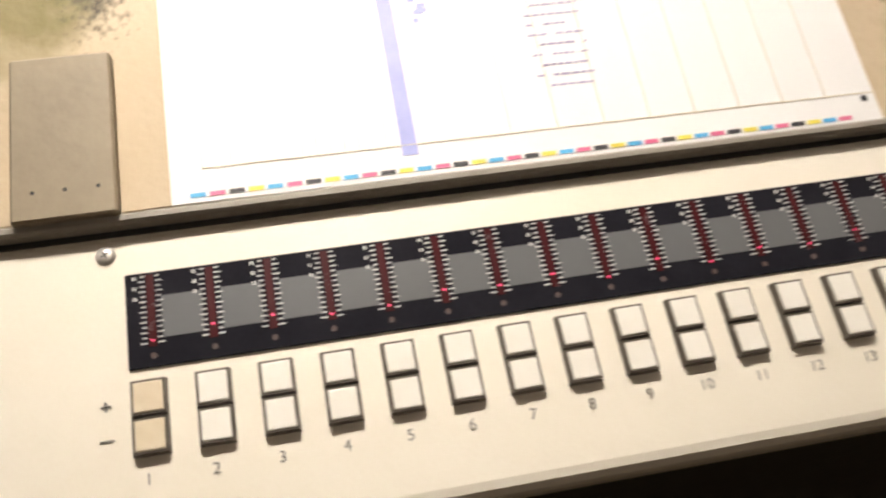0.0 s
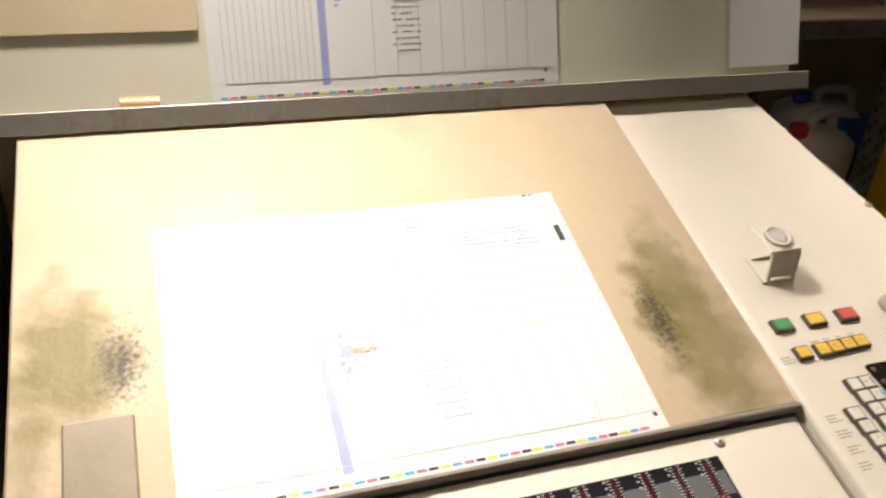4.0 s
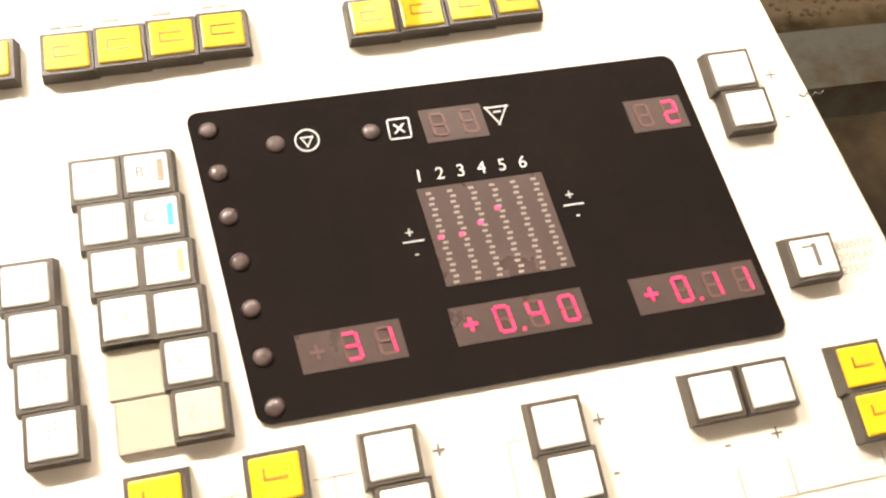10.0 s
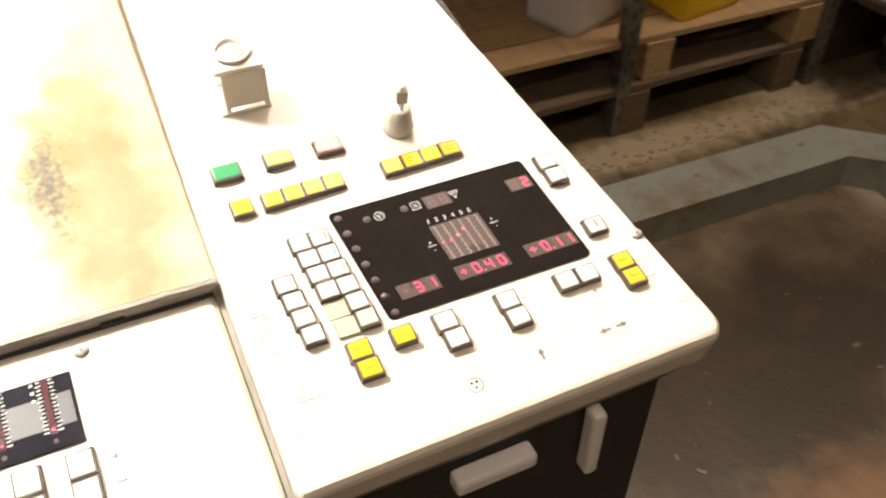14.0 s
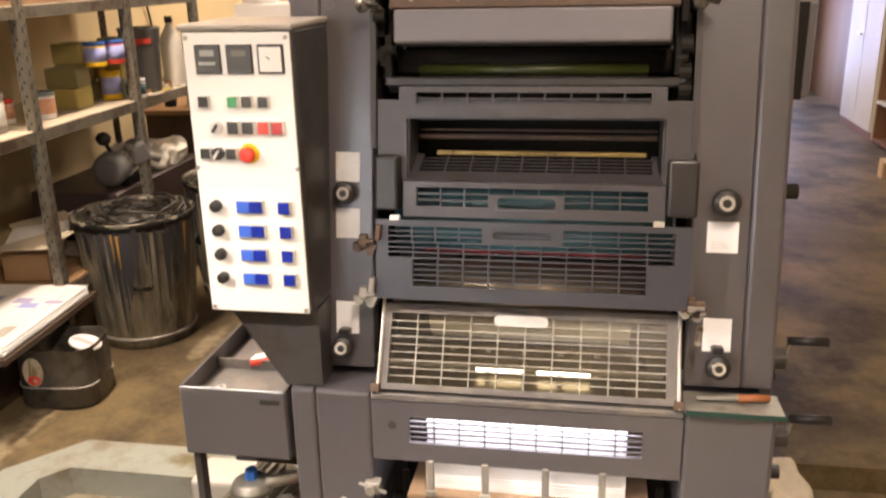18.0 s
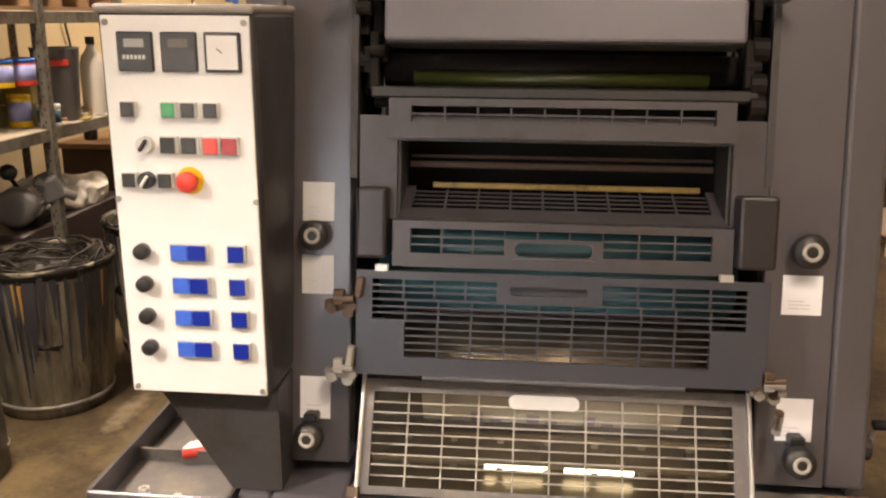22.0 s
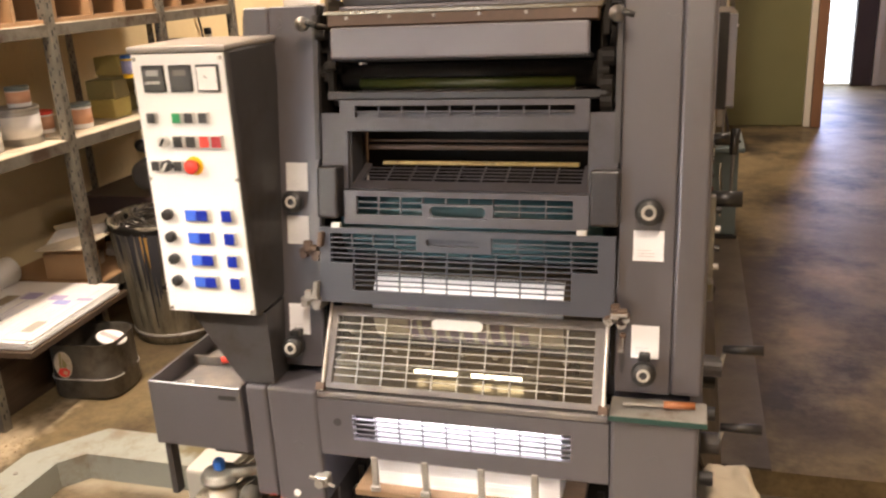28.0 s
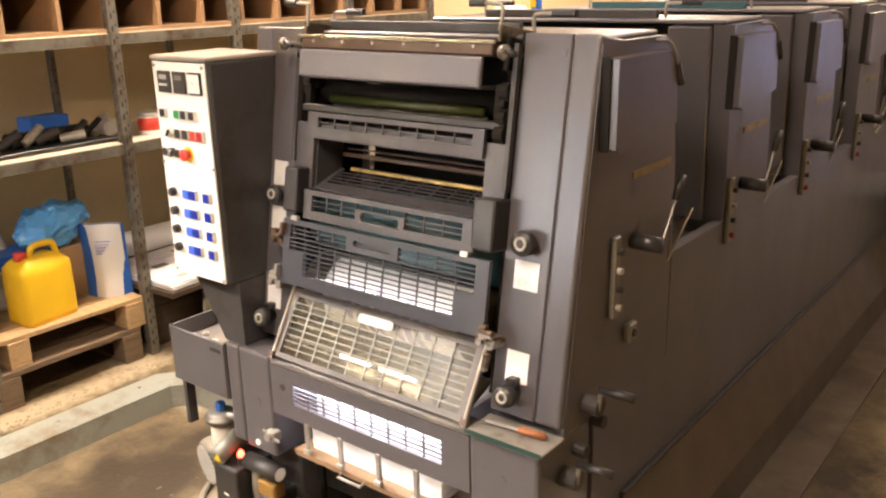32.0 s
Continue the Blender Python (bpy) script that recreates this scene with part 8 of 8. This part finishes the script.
part("bench_top", bx((-2.48, 2.97, 0.7555), (-1.40, 3.92, 0.785), ID, 0.004), CHIPBOARD, t_, "worn brown bench top")
part("plinth", bx((-2.46, 2.992, 0.0), (-1.43, 2.9995, 0.08)), CAVITY, t_)
solo("bench_switch", bx((-1.99, 2.955, 0.63), (-1.90, 2.9995, 0.70), ID, 0.006), JUGDULL, "mustard switch box on the cabinet front", "switch box")
solo("yellow_rod", rd((-2.30, 3.02, 0.93), (-1.88, 3.00, 0.800), 0.011, 10), JUGDULL, "yellow rod lying across the bench", "rod", smooth=True)
rnd_ = random.Random(5)
for k in range(7):
    x_ = -2.36 + 0.12 * k
    h_ = rnd_.uniform(0.04, 0.16)
    solo("bench_part", lathe([(0.03, 0.7855), (0.036, 0.79), (0.034, 0.785 + h_), (0.012, 0.79 + h_)], 14, Matrix.Translation((x_, 3.12 + 0.05 * (k % 3), 0))), (BLACKPLASTIC, MOTORDARK, DULLSTEEL, BLACKPLASTIC)[k % 4], "dark greasy machine part on the bench", "machine part", "parts on the bench", smooth=True)


# ---- vacuum pump and drive beside the press ----
def pump():
    t = thing("pump_motor", -0.78, 0.15, -0.09, "dusty grey pump motor with a hose lying on the pit floor", "motor")
    a, b = Vector((-0.80, 0.05, 0.112)), Vector((-0.72, 0.38, 0.142))
    d = (b - a).normalized()
    m = Matrix.Translation(a) @ d.to_track_quat("Z", "Y").to_matrix().to_4x4()
    L = (b - a).length
    part("fan_cover", lathe([(0.066, 0), (0.080, 0.006), (0.084, 0.02), (0.084, 0.075), (0.078, 0.085)], 30, m), MOTORGREY, t, "round slotted fan cover", True)
    part("fan_opening", rd((0, 0, -0.0012), (0, 0, -0.0004), 0.069, 30, m=m), CAVITY, t, "dark fan opening")
    bm = bmesh.new()
    for k in range(11):
        y = -0.0625 + k * 0.0125
        w = math.sqrt(max(0.0, 0.068 ** 2 - y * y))
        box(bm, (-w, y - 0.0030, -0.0060), (w, y + 0.0030, -0.0020), m)
    for x in (-0.03, 0.0, 0.03):
        box(bm, (x - 0.0016, -0.060, -0.0050), (x + 0.0016, 0.060, -0.0025), m)
    part("fan_slat", bm, SILVER, t, "pale slats over the fan")
    part("motor_barrel", lathe([(0.072, 0.0855), (0.074, 0.10), (0.074, L - 0.03), (0.055, L)], 28, m), MOTORGREY, t, "", True)
    bm = bmesh.new()
    for k in range(22):
        q = m @ Matrix.Rotation(2 * math.pi * k / 22, 4, "Z")
        box(bm, (0.072, -0.002, 0.10), (0.088, 0.002, L - 0.04), q)
    part("cooling_fin", bm, MOTORGREY, t, "cooling fins")
    part("motor_foot", bx((-0.83, 0.12, -0.089), (-0.69, 0.30, -0.0), ID, 0.01, 2), MOTORGREY, t)
    part("cable", tube(curve_points([(-0.89, 0.26, 0.06), (-0.965, 0.23, -0.03), (-0.965, 0.17, -0.072), (-0.905, 0.085, -0.074), (-0.79, 0.045, -0.074), (-0.70, 0.12, -0.07), (-0.62, 0.18, -0.04)], 6), 0.011, 10), HOSE, t, "thick grey hose", True)
    f = thing("filter_bowl", -0.668, 0.03, 0.10, "blue-capped filter with a milky glass bowl", "filter")
    fm = Matrix.Translation((-0.668, 0.03, 0))
    part("bowl", lathe([(0.024, 0.240), (0.032, 0.247), (0.036, 0.262), (0.036, 0.318), (0.034, 0.3225)], 24, fm), WHITEPAINT, f, "white bowl", True)
    part("filter_head", lathe([(0.040, 0.3230), (0.046, 0.327), (0.046, 0.334), (0.052, 0.336), (0.052, 0.347), (0.046, 0.349), (0.046, 0.356), (0.036, 0.362), (0.018, 0.364)], 28, fm), SWITCHGREY, f, "metal head with a clamp ring", True)
    part("blue_cap", lathe([(0.015, 0.3645), (0.016, 0.368), (0.016, 0.388), (0.012, 0.392)], 8, fm), BLUEPL, f, "blue cap")
    part("inlet_pipe", rd((-0.63, 0.03, 0.355), (-0.56, 0.06, 0.36), 0.016, 12), SWITCHGREY, f)
    part("foot_pipe", rd((-0.668, 0.03, 0.10), (-0.668, 0.03, 0.2398), 0.014, 14), CAVITY, f)
    part("foot_cone", lathe([(0.034, -0.089), (0.026, 0.0), (0.018, 0.10)], 16, Matrix.Translation((-0.668, 0.03, 0))), CAVITY, f, "", True)
    c = thing("black_drive_box", -0.53, -0.02, -0.02, "black metal box with a red signal lamp and warning sign", "drive box")
    part("box_body", bx((-0.590, -0.075, 0.108), (-0.478, 0.075, 0.262), pose(0, 0, 0), 0.010, 2), BLACKPLASTIC, c)
    part("capacitor", rd((-0.575, 0.02, 0.31), (-0.555, -0.08, 0.29), 0.028, 22), SWITCHGREY, c, "grey cylinder with a yellow triangle", True)
    part("warning_sign", pr([(-0.572, 0.278), (-0.540, 0.278), (-0.556, 0.305)], -0.0815, -0.0805, Matrix(((1, 0, 0, 0), (0, 0, 1, 0), (0, 1, 0, 0), (0, 0, 0, 1)))), CAPYELLOW, c, "yellow warning triangle")
    part("lamp_stem", rd((-0.508, -0.03, 0.262), (-0.508, -0.03, 0.285), 0.012, 14), BLACKPLASTIC, c)
    part("signal_lamp", lathe([(0.010, 0.285), (0.011, 0.295), (0.006, 0.304)], 14, Matrix.Translation((-0.508, -0.03, 0))), LEDRED, c, "lit red signal lamp", True)
    part("box_leg", bx((-0.560, -0.02, -0.089), (-0.50, 0.06, 0.1075)), CAVITY, c)
    part("box_print", bx((-0.545, -0.0765, 0.165), (-0.525, -0.0752, 0.170)), PRINTWHITE, c)
    g = thing("roller_drive", -0.42, 0.02, -0.09, "black roller drive with a ribbed hose and amber grease", "drive")
    part("roller", rd((-0.475, -0.03, 0.285), (-0.335, -0.03, 0.285), 0.026, 20), BLACKPLASTIC, g, "", True)
    part("roller_end", rd((-0.362, -0.03, 0.285), (-0.334, -0.03, 0.285), 0.020, 16), LABELWHITE, g)
    part("ribbed_hose", tube(curve_points([(-0.45, -0.01, 0.27), (-0.455, -0.015, 0.20), (-0.46, -0.005, 0.12), (-0.50, 0.03, 0.05)], 6), 0.020, 12), HOSE, g, "", True)
    part("drive_block", bx((-0.435, -0.04, -0.055), (-0.375, 0.09, 0.19), ID, 0.006), BLACKPLASTIC, g)
    part("drive_block", bx((-0.37, -0.02, -0.055), (-0.335, 0.08, 0.16), ID, 0.006), BLACKPLASTIC, g)
    part("grease_cup", bx((-0.425, -0.045, 0.195), (-0.350, 0.0, 0.245), ID, 0.008, 2), surface("brown_amber_grease", (0.24, 0.13, 0.03), (0.15, 0.08, 0.02), 0.4), g, "amber grease")
    part("drive_base", bx((-0.46, -0.02, -0.0895), (-0.32, 0.10, -0.056)), CAVITY, g)
    solo("foot_plate", bx((-0.505, -0.03, -0.089), (-0.305, 0.16, -0.082), pose(0, 0, 0), 0.003), RAIL, "flat grey steel foot plate on the pit floor", "steel plate")
    solo("concrete_block", bx((-1.02, 0.36, -0.089), (-0.84, 0.50, 0.11), ID, 0.012, 2), PLAQUE, "pale dusty concrete block by the pit wall", "block")


pump()
# scraps trodden into the pit floor
rnd_ = random.Random(63)
bm_ = bmesh.new()
for k in range(60):
    a_ = rnd_.uniform(0.001, 0.003) if k % 9 else rnd_.uniform(0.004, 0.008)
    box(bm_, (-a_ * rnd_.uniform(0.8, 2.2), -a_ * 0.6, 0), (a_, a_ * 0.6, a_ * 0.4), pose(rnd_.uniform(-1.55, -0.45), rnd_.uniform(-0.75, 0.48), -0.0895, 0, 0, rnd_.uniform(0, 180)))
solo("floor_scraps", bm_, surface("mixed_floor_scraps", (0.36, 0.31, 0.23), (0.04, 0.033, 0.026), 0.8, fine=9, coarse=7, spread=0.9), "small pale and dark scraps trodden into the floor", "scraps", kind="stuff")


SACK = surface("cream_sack_paper", (0.74, 0.67, 0.55), (0.64, 0.56, 0.43), 0.75, fine=60, coarse=8, bump=0.25)


def waste_box():
    """A rounded paper sack with an open crumpled mouth."""
    t = thing("waste_sack", 0.625, 0.22, -0.09, "cream paper waste sack with a crumpled mouth beside the press", "sack")
    bm = bmesh.new()
    bmesh.ops.create_icosphere(bm, subdivisions=5, radius=1.0)
    for v in bm.verts:
        p = v.co.copy()
        s = (abs(p.x) ** 9 + abs(p.y) ** 9 + abs(p.z) ** 12) ** (-1 / 9.5)
        v.co = Vector((0.612 + 0.066 * p.x * s, 0.215 + 0.13 * p.y * s, 0.125 + 0.214 * p.z * s))
        v.co += 0.010 * noise.noise_vector(v.co * 9) + (0.022 * noise.noise_vector(v.co * 17) if v.co.z > 0.24 else 0.004 * noise.noise_vector(v.co * 30))
        v.co.z = max(v.co.z, -0.089)
    part("sack_body", bm, SACK, t, "", True)
    bm = bmesh.new()
    for k in range(28):
        a0, a1 = 2 * math.pi * k / 28, 2 * math.pi * (k + 1) / 28
        hh = [0.335 + 0.010 * math.sin(3 * a) + 0.008 * math.sin(7 * a) for a in (a0, a1)]
        bm.faces.new([bm.verts.new((0.612 + 0.050 * math.cos(a), 0.215 + 0.10 * math.sin(a), z)) for a, z in ((a0, 0.30), (a1, 0.30), (a1, hh[1]), (a0, hh[0]))])
    bmesh.ops.remove_doubles(bm, verts=bm.verts[:], dist=1e-4)
    bmesh.ops.solidify(bm, geom=bm.faces[:], thickness=0.003)
    part("sack_mouth", bm, SACK, t, "crumpled open mouth", True)
    solo("red_bung", rd((0.620, -0.10, 0.26), (0.640, -0.10, 0.26), 0.018, 16), REDPL, "red plastic bung on the crate side", "bung")
    solo("dark_crate", bx((0.445, -0.20, -0.089), (0.620, -0.045, 0.345), ID, 0.008, 2), PRESSDARK, "dark grey metal crate in front of the press leg", "crate")


waste_box()
# tools in the tray and on the shelf
t_ = thing("screwdriver", 0.46, 0.01, 0.661, "screwdriver with an orange-brown handle on the shelf", "screwdriver")
part("blade", rd((0.37, 0.0, 0.672), (0.455, 0.008, 0.672), 0.004, 8), DULLSTEEL, t_)
part("handle", rd((0.455, 0.008, 0.673), (0.52, 0.014, 0.673), 0.0085, 10, 0.008), surface("orange_brown_handle", (0.34, 0.12, 0.045), None, 0.4), t_, "", True)
for k, (x_, y_) in enumerate(((-0.70, 0.02), (-0.66, 0.03), (-0.73, 0.05), (-0.63, 0.01))):
    solo("steel_nut", lathe([(0.011, 0.5925), (0.011, 0.602), (0.006, 0.602), (0.006, 0.593)], 6, Matrix.Translation((x_, y_, 0))), SILVER, "steel nut in the tray", "nut", "nuts in the tray")
rnd_ = random.Random(41)
bm_ = bmesh.new()
for k in range(70):
    a_ = rnd_.uniform(0.0012, 0.0045)
    box(bm_, (-a_, -a_ * 0.7, 0), (a_, a_ * 0.7, a_ * 0.8), pose(rnd_.uniform(-0.775, -0.56), -0.016 + abs(rnd_.gauss(0, 0.025)), 0.5925, 0, 0, rnd_.uniform(0, 180)))
solo("tray_crumbs", bm_, LABELWHITE, "white crumbs and swarf along the tray edge", "crumbs", kind="stuff")
bm_ = bmesh.new()
bmesh.ops.create_icosphere(bm_, subdivisions=4, radius=1.0, matrix=pose(-0.66, 0.22, 0.606, 0, 0, 30) @ Matrix.Diagonal((0.055, 0.042, 0.014, 1)))
for v_ in bm_.verts:
    v_.co += 0.012 * noise.noise_vector(v_.co * 32) + 0.004 * noise.noise_vector(v_.co * 90)
    v_.co.z = max(v_.co.z, 0.5925)
solo("crumpled_rag", bm_, LABELWHITE, "crumpled white rag in the tray", "rag")
solo("red_tool_handle", rd((-0.70, 0.16, 0.612), (-0.64, 0.19, 0.612), 0.009, 10), CAPRED, "red tool handle in the tray", "tool", smooth=True)
solo("paper_carton", bx((-1.98, 3.30, 0.7855), (-1.50, 3.62, 1.36), ID, 0.006), LABELWHITE, "pale carton standing on the brown bench", "carton", "cartons")
t_ = thing("white_pot", -1.86, 3.42, 1.3605, "white round pot with a copper stem on the carton", "pot")
part("pot_body", lathe([(0.10, 1.3605), (0.112, 1.37), (0.115, 1.43), (0.10, 1.455), (0.03, 1.462)], 28, Matrix.Translation((-1.86, 3.42, 0))), LABELWHITE, t_, "", True)
part("pot_stem", lathe([(0.018, 1.462), (0.018, 1.485), (0.010, 1.487), (0.010, 1.52)], 14, Matrix.Translation((-1.86, 3.42, 0))), BRONZE, t_, "copper stem", True)
t_ = thing("spray_can", -1.63, 3.38, 1.3605, "blue and yellow spray can with a red nozzle on the carton", "spray can")
cm_ = Matrix.Translation((-1.63, 3.38, 0))
part("can_body", lathe([(0.034, 1.3605), (0.036, 1.364), (0.036, 1.52), (0.026, 1.535)], 18, cm_), BLUEPL, t_, "", True)
part("can_label", pr([(-0.024, 1.45), (0.014, 1.45), (0.018, 1.475), (0.014, 1.50), (-0.024, 1.50)], -0.0375, -0.030, cm_ @ Matrix(((1, 0, 0, 0), (0, 0, 1, 0), (0, 1, 0, 0), (0, 0, 0, 1)))), CAPYELLOW, t_, "yellow shield on the can")
part("can_cap", lathe([(0.028, 1.5355), (0.030, 1.55), (0.022, 1.575), (0.008, 1.58)], 18, cm_), REDPL, t_, "red cap", True)
part("can_nozzle", rd((-1.655, 3.37, 1.567), (-1.72, 3.35, 1.560), 0.008, 10, 0.005), REDPL, t_, "red spout", True)


# ---- beyond the press ----
def far_end():
    d = thing("door_1", 1.05, 6.9, 0.0, "grey-green door in a white frame", "door", "", "structure")
    part("door_leaf", bx((0.80, 6.93, 0.005), (1.50, 6.972, 2.05), ID, 0.003), DOORGREEN, d)
    part("door_frame", bx((1.505, 6.90, 0.0), (1.56, 6.978, 2.12), ID, 0.003), WHITEPAINT, d, "cream door frame")
    part("door_frame", bx((0.735, 6.90, 0.0), (0.795, 6.978, 2.12), ID, 0.003), WHITEPAINT, d, "cream door frame")
    part("door_frame", bx((0.796, 6.90, 2.052), (1.504, 6.978, 2.12), ID, 0.003), WHITEPAINT, d, "cream door frame")
    part("door_handle", rd((0.87, 6.87, 0.94), (0.87, 6.93, 0.94), 0.018, 12), SILVER, d, "round metal handle")
    solo("brown_post", bx((1.565, 6.86, 0.0), (1.65, 6.978, 2.4), ID, 0.004), BROWNWALL, "brown post beside the doorway", "post")
    c = thing("white_cupboard", 2.75, 6.8, 0.0, "tall white cupboard with small handles", "cupboard")
    part("cupboard_body", bx((2.55, 6.32, 0.0), (2.95, 7.31, 2.3), ID, 0.004), WHITEPAINT, c)
    part("plinth", bx((2.542, 6.325, 0.0), (2.5495, 7.305, 0.07)), BROWNWALL, c, "brown plinth")
    for y in (6.81, 7.30):
        part("cupboard_door", bx((2.530, y - 0.475, 0.075), (2.549, y, 2.25), ID, 0.003), WHITEPAINT, c)
    part("cupboard_handle", bx((2.505, 6.87, 0.865), (2.5295, 6.99, 0.885), ID, 0.003), SILVER, c)
    s = thing("brown_shelf_unit", 2.85, 5.2, 0.0, "brown open shelf unit with pale shelves", "shelf unit")
    part("unit_back", bx((3.12, 4.1, 0.0), (3.15, 6.30, 2.3)), BROWNWALL, s)
    for y in (4.1, 4.8, 6.28):
        part("unit_side", bx((2.56, y, 0.0), (3.12, y + 0.025, 2.3)), BROWNWALL, s)
    part("unit_upright", bx((2.53, 5.43, 0.0), (2.57, 5.50, 2.3), ID, 0.003), PALEPINE, s, "raw pine upright")
    for z in (0.02, 0.345, 0.965, 1.55):
        for y in (4.13, 4.83, 5.51):
            part("unit_shelf", bx((2.545, y, z), (3.115, {4.13: 4.795, 4.83: 5.425, 5.51: 6.275}[y], z + 0.022)), WHITEPAINT if z > 0.1 else BROWNWALL, s)
    for y in (4.9, 5.08, 5.27):
        part("standing_plank", bx((2.62, y, 0.37), (2.90, y + 0.05, 0.95), ID, 0.003), WOOD, s, "raw pine plank standing on the shelf")
    pallet(2.53, 4.52, 0.0, 0.6, 0.95, 0, PALEPINE, 4, "pale wooden pallet on the floor by the shelves")
    # shelves of bundled strips
    b = thing("bundle_shelves", -0.1, 6.7, 0.0, "open shelves full of bundled yellow card strips", "shelf unit")
    for z in (0.04, 0.42, 0.80, 1.17, 1.55):
        part("bundle_shelf", bx((-1.0, 6.42, z), (0.60, 6.95, z + 0.025)), CHIPBOARD, b)
    for x in (-1.0, -0.2, 0.58):
        part("shelf_side", bx((x, 6.42, 0.0), (x + 0.025, 6.95, 2.0)), CHIPBOARD, b)
    rnd = random.Random(14)
    for z in (0.445, 0.825, 1.195, 1.575):
        x = -0.95
        while x < 0.55:
            w = rnd.uniform(0.016, 0.045)
            if not -0.23 < x < -0.16:
                part("card_slip", bx((0, 0, 0), (w, 0.4, rnd.uniform(0.18, 0.32)), pose(x, 6.44, z, 0, rnd.uniform(-14, 20), 0)), STRAW if rnd.random() < 0.8 else PALESHELF, b)
            x += w + rnd.uniform(0.001, 0.012)
    k = thing("chair_heap", 0.45, 6.0, 0.0, "wooden table with straw-coloured bundles on thin legs", "table")
    part("table_top", bx((0.15, 5.85, 0.42), (0.80, 6.30, 0.45), ID, 0.004), WOOD, k)
    for x, y in ((0.2, 5.9), (0.75, 5.9), (0.2, 6.25), (0.75, 6.25)):
        part("table_leg", rd((x, y, 0.42), (x + (0.08 if x > 0.5 else -0.08), y, 0.0), 0.012, 8), BLACKPLASTIC, k)
    for q in range(7):
        part("card_slip", bx((-0.22, -0.05, 0), (0.22, 0.05, 0.03), pose(0.48 + rnd.uniform(-0.06, 0.06), 6.0 + rnd.uniform(-0.08, 0.08), 0.4505 + q * 0.031, 0, 0, rnd.uniform(-25, 25))), STRAW, k)
    g = thing("wash_cart", 0.63, 3.42, 0.0, "teal-grey metal cart with rags on top", "cart")
    part("cart_body", bx((0.50, 3.32, 0.03), (0.76, 3.70, 0.52), ID, 0.008, 2), TEALCART, g)
    part("cart_top", bx((0.47, 3.28, 0.5205), (0.79, 3.74, 0.55), ID, 0.006), TEALCART, g)
    part("cart_base", bx((0.49, 3.31, 0.0), (0.77, 3.71, 0.0295)), BLACKPLASTIC, g)
    part("cart_hose", tube(curve_points([(0.58, 3.31, 0.42), (0.60, 3.27, 0.36), (0.62, 3.29, 0.22), (0.55, 3.28, 0.18), (0.53, 3.31, 0.30)], 5), 0.010, 8), BRASSY, g, "", True)
    for q in range(5):
        part("cart_rag", bx((-0.05, -0.02, 0), (0.05, 0.02, 0.018), pose(0.53 + 0.05 * q, 3.38 + 0.05 * (q % 3), 0.551, 8, 5, 30 * q), 0.005), (MILKY, BLACKPLASTIC, INKORANGE)[q % 3], g)
    s = thing("key_stand", 0.40, 4.65, 0.0, "black sloping control stand with pale keys", "control stand")
    m = pose(0.40, 4.62, 0.72, 35, 0, 20)
    part("stand_head", bx((-0.17, -0.12, -0.05), (0.17, 0.12, 0.05), m, 0.01), BLACKPLASTIC, s)
    for q in range(10):
        part("stand_key", bx((-0.14 + 0.06 * (q % 5), -0.07 + 0.09 * (q // 5), 0.0505), (-0.10 + 0.06 * (q % 5), -0.02 + 0.09 * (q // 5), 0.062), m, 0.003), (LABELWHITE, MILKY, REDPL)[q % 3], s)
    part("stand_pole", rd((0.40, 4.66, 0.0), (0.40, 4.66, 0.69), 0.025, 12), BLACKPLASTIC, s)
    part("stand_foot", rd((0.40, 4.66, 0.0), (0.40, 4.66, 0.02), 0.16, 20), BLACKPLASTIC, s)
    for x0, x1 in ((-2.45, -1.9), (-1.85, -1.2)):
        solo("wall_poster", bx((x0, 6.972, 1.30), (x1, 6.979, 1.95)), LABELWHITE, "pale sheet pinned on the far wall", "poster", "posters")
    solo("white_cabinet", bx((-1.55, 6.3, 0.0), (-1.05, 6.95, 1.9), ID, 0.004), WHITEPAINT, "tall pale cabinet at the far wall", "cabinet")


far_end()


def ceiling_lamps():
    for x, y, z, _ in TUBES:
        t = thing("added_ceiling_light", x, y, z, "unseen fluorescent batten added to light the room", "ceiling light", "ceiling lights")
        part("batten", bx((x - 0.08, y - 0.65, z - 0.02), (x + 0.08, y + 0.65, z + 0.03), ID, 0.006), WHITEPAINT, t)
        part("lit_tube", rd((x, y - 0.62, z - 0.045), (x, y + 0.62, z - 0.045), 0.016, 12), TUBEGLOW, t, "lit tube", True)
        for q in (-0.4, 0.4):
            part("hanger", rd((x, y + q, z + 0.03), (x, y + q, 3.25), 0.005, 6), DULLSTEEL, t)


ceiling_lamps()


# ---- motion ----
BLANKET_START, SHEET_START = 121.7, 337.2


def motions():
    """The two drums turn once for every sheet, against each other."""
    for ob, sign, start in zip(DRUMS, (-1, 1), (BLANKET_START, SHEET_START)):
        place = Vector(ob.location)
        rows = []
        for k in range(321):
            t = k * 0.1
            angle = start + sign * 360.0 * t / TURN
            rows.append((t, Matrix.Translation(place) @ Matrix.Rotation(radians(angle - 9.6), 4, "X")))
        walk(ob, rows)


motions()
